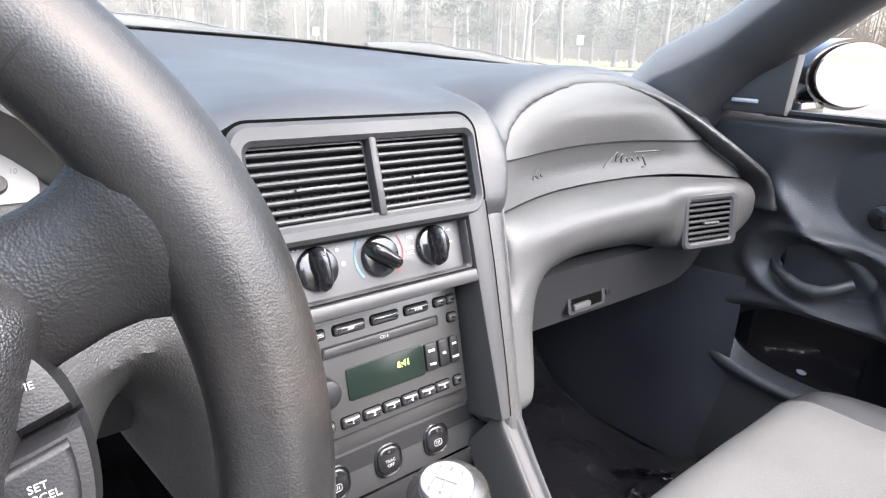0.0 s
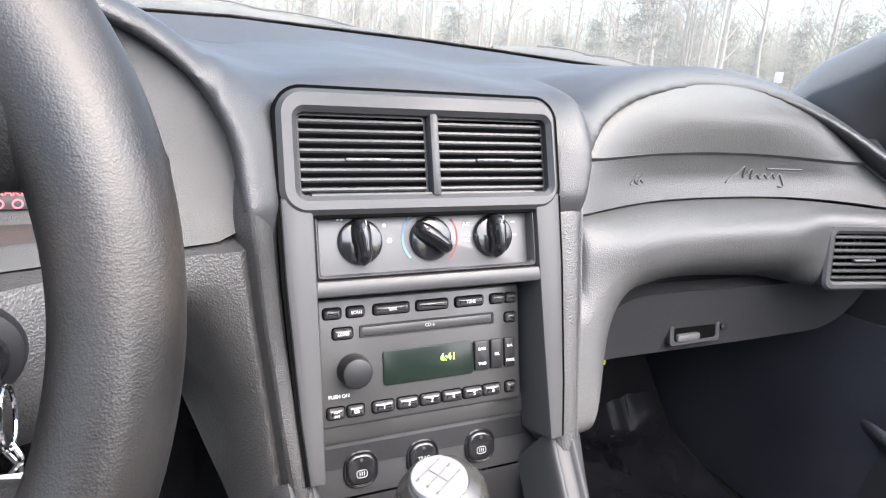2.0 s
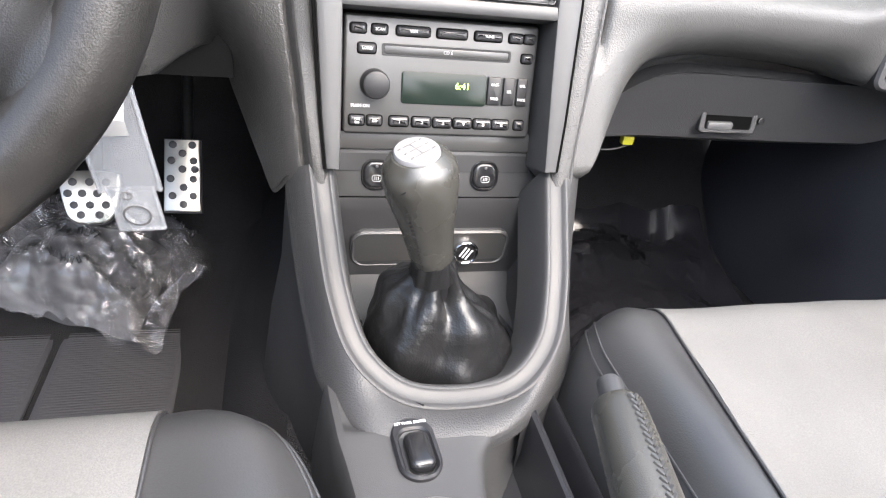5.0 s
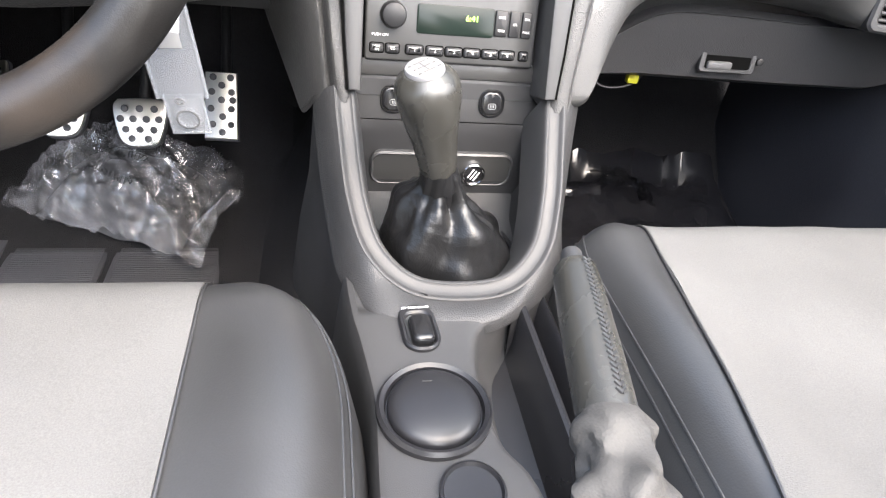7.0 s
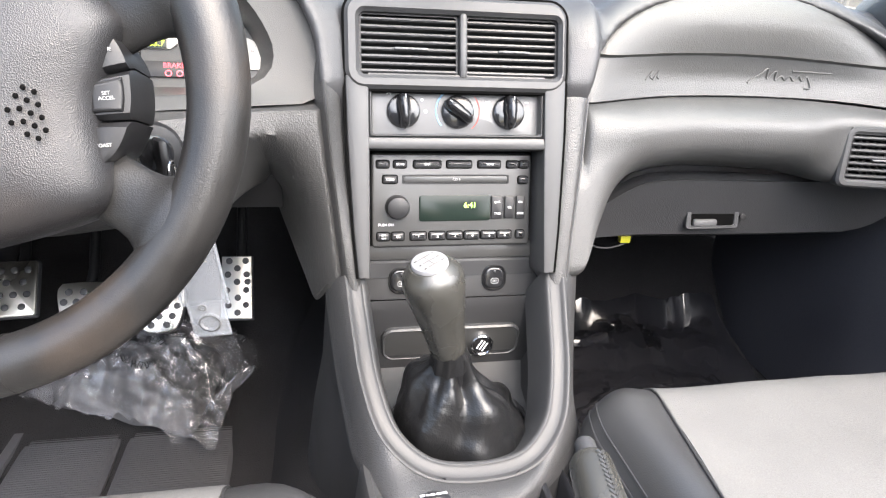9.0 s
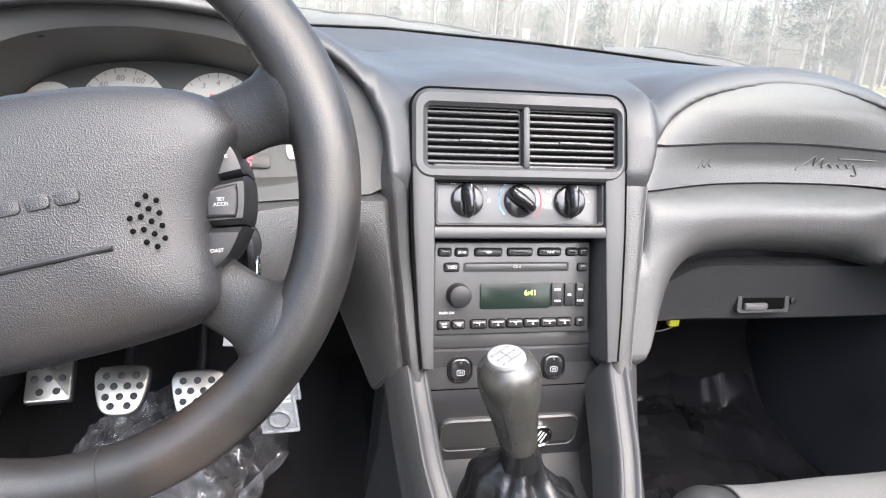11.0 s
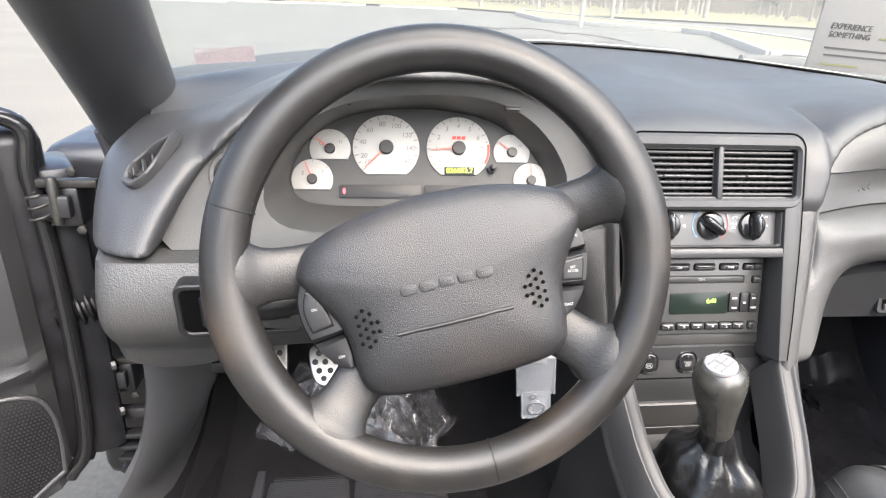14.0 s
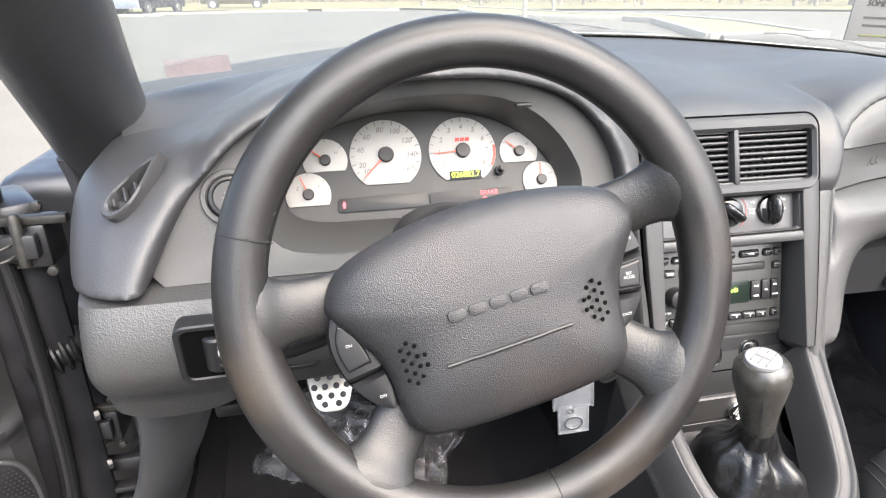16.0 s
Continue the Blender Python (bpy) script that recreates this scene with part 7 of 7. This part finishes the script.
for line in range(5):
    for k in range(22):
        u, v = -0.55 + 0.065 * k, -0.62 + 0.27 * line + 0.05 * math.sin(0.4 * k)
        if random.random() < 0.14 or u > 0.86:
            continue
        edge_n = 1 + 0.16 * noise.noise((u * 1.7, v * 1.7, 11.0)) + 0.05 * noise.noise((u * 6, v * 6, 5.0))
        x, y = u * 0.175 * edge_n - 0.03 * v, v * (0.118 + 0.030 * u) * edge_n + 0.02 * u
        tmp = box(0.0016, 0.0110, 0.0004, (-0.0030, 0, 0), 0)
        box(0.0060, 0.0016, 0.0004, (0, random.choice((-0.005, 0.0, 0.005)), 0), 0, bm=tmp)
        if random.random() < 0.7:
            box(0.0016, 0.0110, 0.0004, (0.0030, 0, 0), 0, bm=tmp)
        slope_x, slope_y = (bag_h(u + 0.03, v) - bag_h(u - 0.03, v)) / 0.0105, (bag_h(u, v + 0.03) - bag_h(u, v - 0.03)) / 0.0071
        bmesh.ops.transform(tmp, matrix=pose(x, y, bag_h(u, v) + 0.0025, math.degrees(math.atan(slope_y)), -math.degrees(math.atan(slope_x)), 8), verts=tmp.verts)
        merge(prints, tmp)
tagged(part("print", prints, DARK, bag, "unreadable black print", smooth=False), kind="stuff")

# ---- windscreen things ----
stk = thing("inspection_sticker", pose(-0.615, 0.155, 1.030), "faded red inspection sticker on the windscreen", "sticker")
a_, b_, c_ = Vector((-0.650, 0.160, 1.034)), Vector((-0.582, 0.197, 1.036)), Vector((-0.578, 0.185, 1.018))
d_ = a_ + (c_ - b_)
bm = bmesh.new()
bm.faces.new([bm.verts.new(p) for p in (a_, b_, c_, d_)])
bmesh.ops.solidify(bm, geom=bm.faces[:], thickness=0.0006)
settle(part("paper", bm, material("sticker_pink", (0.17, 0.135, 0.145), 0.6, tint=0.25, spots=60), stk), stk)
mirr = thing("rear_view_mirror", pose(0.0, -0.14, 1.24), "black rear-view mirror with a paper tag hung from it", "mirror")
part("housing", box(0.24, 0.03, 0.06, (0, 0, 0), 0.015, 4), DARK, mirr)
part("stem", tube([(0, 0.01, 0.0), (0, 0.05, 0.03), (0, 0.10, 0.05)], 0.010, 12), DARK, mirr)
part("mirror_glass", box(0.22, 0.002, 0.048, (0, -0.0155, 0), 0.0005), bpy.data.materials["mirror"], mirr)
ht = thing("hang_tag", pose(0.008, -0.168, 1.118, 0, 0, -4), "paper hang tag, greyed as if backlit, with dark green lettering", "paper tag")
# card colour lowered to grey: the shade of its backlit face is painted in
TAGP = material("tag_card", (0.15, 0.15, 0.145), 0.7, tint=0.04)
TAGINK = material("tag_ink", (0.03, 0.03, 0.03), 0.7, tint=0.02)
OLIVE = material("olive_print", (0.10, 0.105, 0.035), 0.6, tint=0.03)
part("card", box(0.100, 0.0012, 0.135, (0.0, 0, 0.013), 0.0004), TAGP, ht, m=pose(0, 0, 0, 0, 3, 0))
part("loop", tube([(0, 0.0, 0.08), (0.004, 0.008, 0.10), (0.0, 0.012, 0.118)], 0.0015, 6), TAGP, ht)
flat_x = pose(0, -0.0010, 0, 0, 3, 0) @ pose(0, 0, 0, 90, 0, 0)
word("heading", "EXPERIENCE", 0.0068, TAGINK, ht, -0.038, -0.018, 0, align="LEFT", tilt=flat_x, shear=0.15)
word("heading", "SOMETHING", 0.0068, TAGINK, ht, -0.038, -0.025, 0, align="LEFT", tilt=flat_x, shear=0.15)
for x, z, w, mt in ((0.014, -0.025, 0.010, OLIVE), (-0.020, -0.050, 0.036, OLIVE), (-0.008, -0.036, 0.060, TAGINK), (-0.006, -0.042, 0.062, TAGINK), (-0.006, 0.014, 0.078, TAGINK), (-0.008, 0.020, 0.074, TAGINK), (-0.004, 0.026, 0.08, TAGINK)):
    part("print_bar", box(w, 0.0004, 0.0014, (x, -0.0010, z), 0), mt, ht, m=pose(0, 0, 0, 0, 3, 0))
part("code_block", box(0.020, 0.0004, 0.020, (0.036, -0.0010, -0.040), 0), TAGINK, ht, m=pose(0, 0, 0, 0, 3, 0))
WIPER = material("weathered_wiper", (0.030, 0.030, 0.030), 0.55, tint=0.3, spots=60)
for x0_, x1_, high in ((-0.42, 0.185, 0.028), (0.285, 0.66, 0.020)):
    w = thing("wiper_arm", pose(x0_, glass_line(x0_) + 0.05, foot(x0_)), "grey-black windscreen wiper arm and blade", "wiper", "windscreen wipers")
    run = [(x, glass_line(x) + 0.050, foot(x) + 0.004) for x in np.linspace(x0_, x1_, 24)]
    body = []
    for k, (x, y, z) in enumerate(run):
        f = k / 23
        h = high * (1 - f) ** 0.8 * min(1, 0.35 + 3 * f) + 0.0015
        body.append([(x, y - 0.004, z), (x, y - 0.003, z + h * 0.6), (x, y + 0.002, z + h), (x, y + 0.008, z + h * 0.8), (x, y + 0.012, z)])
    settle(part("arm", grid(body), WIPER, w), w)
    settle(part("blade_edge", tube([(x, y - 0.006, z + 0.001) for x, y, z in run], 0.0010, 6), STEEL, w, "worn grey blade edge"), w)
    settle(part("blade", tube([(x, y - 0.006, z - 0.003) for x, y, z in run], 0.0028, 6), HOLE, w), w)
    for a, b in ((4, 9), (8, 14), (13, 19)):
        hoop = [(run[k][0], run[k][1] + 0.002, run[k][2] + high * (1 - k / 23) ** 0.8 + 0.004 * math.sin(math.pi * (k - a) / (b - a)) + 0.001) for k in range(a, b + 1)]
        settle(part("hoop", tube(hoop, 0.0016, 6), DARK, w, "thin dark wiper hoop"), w)

# ---- outside ----
GRASS = material("winter_grass", (0.17, 0.155, 0.095), 1.0, grain=0.8, scale=30, tint=0.35, spots=0.8, spec=0.1)
CONCRETE = material("kerb_concrete", (0.23, 0.222, 0.20), 0.85, grain=0.3, scale=60, tint=0.2)
BARK = material("pale_bark", (0.20, 0.18, 0.16), 0.9, tint=0.3, spots=3)
TWIG = material("twig_bark", (0.18, 0.155, 0.13), 0.9, tint=0.3, spots=3)
NEEDLES = material("pine_needles", (0.07, 0.078, 0.05), 0.8, tint=0.4, spots=2)


def verge(pts, h, name, label):
    bm = outline(pts, -0.05, h)
    ob = tagged(part(name, bm, GRASS, smooth=False), label, "grass", kind="structure")
    rim_ = [(x, y, h) for x, y in pts]
    for i in range(len(pts)):
        a, b = Vector(rim_[i]), Vector(rim_[(i + 1) % len(pts)])
        d = b - a
        if d.length > 30:
            continue
        bmk = box(d.length, 0.16, h + 0.08, (0, 0, 0), 0.02)
        kb = part("kerb", bmk, CONCRETE, ob)
        kb.matrix_local = Matrix.Translation((a + b) / 2 - Vector((0, 0, h / 2 - 0.02))) @ d.to_track_quat("X", "Z").to_matrix().to_4x4()
    return ob


verge([(8.3, 12.4), (9.9, 16.5), (11.3, 20.2), (11.0, 21.8), (8.6, 23.7), (7.0, 26.2), (7.4, 33.0), (9.2, 39.0), (10.5, 33.0), (11.0, 27.0), (13.4, 23.0), (13.0, 18.0), (11.0, 12.0)], 0.13, "verge", "kerbed winter grass island beside the parking lot")
far = []
for a in range(-36, 100, 4):
    far.append((math.sin(radians(a)) * (37 if a > 8 else 40), math.cos(radians(a)) * (37 if a > 8 else 40)))
far += [(400 * math.sin(radians(a)), 400 * math.cos(radians(a))) for a in (98, 60, 30, 0, -36)]
bmf = bmesh.new()
bmf.faces.new([bmf.verts.new((x, y, 0.10)) for x, y in far])
tagged(part("field", bmf, GRASS, smooth=False), "pale winter grass beyond the road", "grass", kind="structure")
for a, d in ((-16, 35), (-10, 37), (-4, 38), (4, 38)):
    kb = part("kerb", box(4.5, 0.2, 0.16, (0, 0, 0.05), 0.02), CONCRETE, m=pose(math.sin(radians(a)) * d, math.cos(radians(a)) * d, 0, 0, 0, -a))
    tagged(kb, "pale concrete parking kerb", "kerb", "parking kerbs")


def branch(bm, p, d, length, r, level, rnd):
    pts, q = [p], p
    k = 4 if level else 6
    for i in range(k):
        d = (d + Vector((rnd.uniform(-1, 1), rnd.uniform(-1, 1), rnd.uniform(-0.3, 0.9))) * (0.16 if level else 0.05)).normalized()
        q = q + d * (length / k)
        pts.append(q)
        if level < 3 and i >= (2 if level == 0 else 1):
            for _ in range(2 if level < 2 else 2):
                ang = rnd.uniform(0, 2 * math.pi)
                out = Vector((math.cos(ang), math.sin(ang), rnd.uniform(0.5, 1.3))).normalized()
                branch(bm, q, (d * 0.6 + out * 0.7).normalized(), length * rnd.uniform(0.32, 0.5), r * 0.42, level + 1, rnd)
    tube(pts, list(np.linspace(r, r * 0.45, len(pts))), 5 if level < 2 else 3, bm)


def bare_tree(seed, h):
    rnd = random.Random(seed)
    t = thing("bare_tree", pose(0, 0, 0), "leafless grey-brown winter tree", "tree", "winter trees")
    crown, trunk = bmesh.new(), bmesh.new()
    top, pts = Vector((0, 0, 0)), []
    lean = Vector((rnd.uniform(-0.06, 0.06), rnd.uniform(-0.06, 0.06), 1))
    for i in range(9):
        pts.append(top.copy())
        top += Vector((lean.x + rnd.uniform(-0.04, 0.04), lean.y + rnd.uniform(-0.04, 0.04), 1)) * (h / 8)
    tube(pts, list(np.linspace(0.16, 0.025, 9)), 7, trunk)
    for i in range(2, 9):
        for _ in range(3):
            ang = rnd.uniform(0, 2 * math.pi)
            branch(crown, pts[i] if i < 9 else pts[8], Vector((math.cos(ang), math.sin(ang), rnd.uniform(0.5, 1.2))).normalized(), h * rnd.uniform(0.18, 0.34) * (1.15 - i / 12), 0.05 * (1.1 - i / 12), 1, rnd)
    part("trunk", trunk, BARK, t)
    part("crown", crown, TWIG, t, "bare twigs")
    return t


def pine(seed, h):
    rnd = random.Random(seed)
    t = thing("pine_tree", pose(0, 0, 0), "dull green pine with uneven clumped crown", "tree", "pine trees")
    part("trunk", tube([(0, 0, 0), (0.05, 0, h * 0.5), (0, 0, h)], [0.17, 0.11, 0.03], 7), BARK, t)
    crown = bmesh.new()
    for i in range(60):
        z = h * (0.22 + 0.76 * rnd.random() ** 0.9)
        reach = (1 - z / h) * h * 0.30 + 0.25
        ang = rnd.uniform(0, 2 * math.pi)
        rr = reach * rnd.uniform(0.35, 1.1)
        c = Vector((math.cos(ang) * rr, math.sin(ang) * rr, z + rnd.uniform(-0.2, 0.2)))
        tube([(0, 0, z - 0.1), tuple(c)], [0.03, 0.01], 3, crown)
        for _ in range(34):
            o = Vector((rnd.gauss(0, 0.34), rnd.gauss(0, 0.34), rnd.gauss(0, 0.14)))
            dd = Vector((rnd.uniform(-1, 1), rnd.uniform(-1, 1), rnd.uniform(-0.3, 0.7))).normalized() * rnd.uniform(0.14, 0.30)
            s_ = dd.cross(Vector((rnd.random(), rnd.random(), rnd.random()))).normalized() * 0.035
            a = c + o
            crown.faces.new([crown.verts.new(a - s_), crown.verts.new(a + s_), crown.verts.new(a + dd)])
    part("crown", crown, NEEDLES, t, "clumped dull green needles")
    return t


trees = [bare_tree(21, 11), bare_tree(5, 9), bare_tree(8, 13), bare_tree(13, 8)]
pines = [pine(3, 7.5), pine(9, 5.5)]
rnd = random.Random(77)
spots_t = [(rnd.uniform(9, 74), rnd.uniform(43, 66)) for _ in range(56)] + [(rnd.uniform(-24, 9), rnd.uniform(60, 80)) for _ in range(16)]
for k, (a, d) in enumerate(spots_t):
    m = pose(math.sin(radians(a)) * d, math.cos(radians(a)) * d, 0.05, 0, 0, rnd.uniform(0, 360)) @ Matrix.Scale(rnd.uniform(0.75, 1.2), 4)
    if k < len(trees):
        trees[k].matrix_world = m
    else:
        c_t = copy_thing(trees[k % len(trees)], m)
        c_t.matrix_world = m
spots_p = [(39.8, 44, 1.0), (23.5, 46, 0.9), (44, 50, 0.75), (55.5, 43, 0.95), (60, 46, 1.1), (33, 58, 0.8), (15, 62, 0.8), (49, 60, 1.0), (19, 58, 0.7), (28, 55, 0.85), (36, 52, 0.7), (42, 58, 1.15), (47, 48, 0.7), (52, 52, 1.0), (57.5, 50, 0.8), (63, 52, 1.0), (67, 48, 0.8), (6, 70, 0.9), (11, 74, 1.0)]
for k, (a, d, s_) in enumerate(spots_p):
    m = pose(math.sin(radians(a)) * d, math.cos(radians(a)) * d, 0.05, 0, 0, 70 * k) @ Matrix.Scale(s_, 4)
    if k < len(pines):
        pines[k].matrix_world = m
    else:
        c_t = copy_thing(pines[k % len(pines)], m)
        c_t.matrix_world = m
woods = bmesh.new()
for k in range(5600):
    a, d = rnd.uniform(-32, 92), rnd.uniform(64, 105)
    x, y = math.sin(radians(a)) * d, math.cos(radians(a)) * d
    h = rnd.uniform(1.2, 5.0) if rnd.random() < 0.55 else rnd.uniform(5, 13)
    w_ = rnd.uniform(0.03, 0.09)
    dx, dy_ = math.cos(radians(a)), -math.sin(radians(a))
    base_v = [woods.verts.new((x - dx * w_, y - dy_ * w_, 0)), woods.verts.new((x + dx * w_, y + dy_ * w_, 0)), woods.verts.new((x + rnd.uniform(-0.6, 0.6), y, h))]
    woods.faces.new(base_v)
    for _ in range(7):
        z0 = h * rnd.uniform(0.1, 0.9)
        s_ = rnd.choice((-1, 1)) * rnd.uniform(0.5, 1.5)
        q = [woods.verts.new((x, y, z0)), woods.verts.new((x, y, z0 + 0.10)), woods.verts.new((x + dx * s_, y + dy_ * s_, z0 + abs(s_) * rnd.uniform(0.4, 1.2)))]
        woods.faces.new(q)
tagged(part("woods", woods, TWIG, smooth=False), "hazy grey-brown winter woods", "woods", kind="stuff")
hill = [[(math.sin(radians(a)) * d, math.cos(radians(a)) * d, z + 0.7 * noise.noise((a * 0.2, 0, 0)) * (z > 1)) for d, z in ((100, 0.0), (112, 2.2), (130, 3.0), (200, 3.4))] for a in np.linspace(-40, 100, 90)]
tagged(part("wooded_rise", grid(hill), material("far_woods", (0.15, 0.13, 0.11), 1.0, tint=0.4, spots=0.35, grain=1.0, scale=3)), "far brown wooded rise on the horizon", "backdrop", kind="structure")


def sign_post(m, h, pole_r, plate, label):
    s = thing("sign_post", m, label, "sign", "road signs and posts")
    part("post", tube([(0, 0, 0), (0, 0, h)], pole_r, 8), CONCRETE, s)
    if plate:
        part("plate", box(plate[0], 0.02, plate[1], (0, -0.05, h - plate[1] / 2), 0.01), GREYPRINT, s, "blank white back of a sign")
    return s


for a, d, h, r, pl_, lb in ((17.5, 40, 2.5, 0.04, (0.45, 0.6), "white road sign on a thin post"), (27.7, 40, 1.8, 0.04, (0.4, 0.5), "white road sign on a thin post"), (51, 38, 1.9, 0.04, (0.4, 0.55), "white road sign on a thin post"),
                            (20.9, 37, 7.5, 0.09, None, "pale wooden utility pole beside the road"), (46.1, 38, 9.0, 0.07, None, "pale slender pole beside the road"), (18.2, 24.8, 1.15, 0.09, None, "short white marker post on the island")):
    sign_post(pose(math.sin(radians(a)) * d, math.cos(radians(a)) * d, 0, 0, 0, -a), h, r, pl_, lb)


def parked_car(m, colour, tall, label):
    c = thing("parked_car", m, label, "car", "parked cars")
    paint = material("far_car_paint", colour, 0.25, coat=1.0, tint=0.05)
    prof = spline([(-2.2, 0.35), (-2.25, 0.7), (-2.1, 0.95), (-1.5, 1.02), (-0.9, 1.42 * tall), (0.2, 1.5 * tall), (0.9, 1.42 * tall), (1.55, 1.0), (2.1, 0.85), (2.25, 0.6), (2.2, 0.35)], 40)
    rows_c = [[(x, y * (0.88 if z > 1.05 else 1.0), z) for x, z in prof] for y in (-0.86, -0.80, 0.80, 0.86)]
    rows_c[0] = [(x * 0.97, y, min(z, 1.0 + (z - 1.0) * 0.96)) for x, y, z in rows_c[0]]
    bmc = grid(rows_c)
    bmesh.ops.holes_fill(bmc, edges=bmc.edges)
    bmesh.ops.recalc_face_normals(bmc, faces=bmc.faces)
    part("body", bmc, paint, c)
    for s in (-1, 1):
        part("window", outline([(-1.2, 1.05), (1.3, 1.05), (0.75, 1.34 * tall), (-0.75, 1.36 * tall)], 0, 0.01), GLOSSY, c, m=Matrix(((1, 0, 0, 0), (0, 0, s, s * 0.80), (0, 1, 0, 0), (0, 0, 0, 1))))
    for x in (-1.4, 1.4):
        for s in (-1, 1):
            w = part("wheel", lathe([(0.33, -0.1), (0.34, 0.0), (0.33, 0.1), (0.2, 0.11), (0, 0.11)], 20), RUBBER, c, m=pose(x, s * 0.78, 0.33, 90, 0, 0))
            part("rim", lathe([(0.2, 0), (0.18, 0.02), (0, 0.02)], 14), METAL, w, m=pose(0, 0, -0.125 if s > 0 else 0.10))
    for s in (-1, 1):
        part("tail_light", box(0.05, 0.25, 0.14, (-2.2, s * 0.6, 0.85), 0.02), RED, c)
    return c


for a, d, col, tall, turn_c, lb in ((-16.5, 40, (0.75, 0.75, 0.75), 1.25, 80, "white van parked across the lot"), (-13.2, 38, (0.25, 0.27, 0.32), 1.12, 70, "dark grey SUV parked across the lot"), (-6.4, 46, (0.5, 0.51, 0.52), 1.0, 5, "silver sedan parked across the lot")):
    parked_car(pose(math.sin(radians(a)) * d, math.cos(radians(a)) * d, 0, 0, 0, turn_c), col, tall, lb)
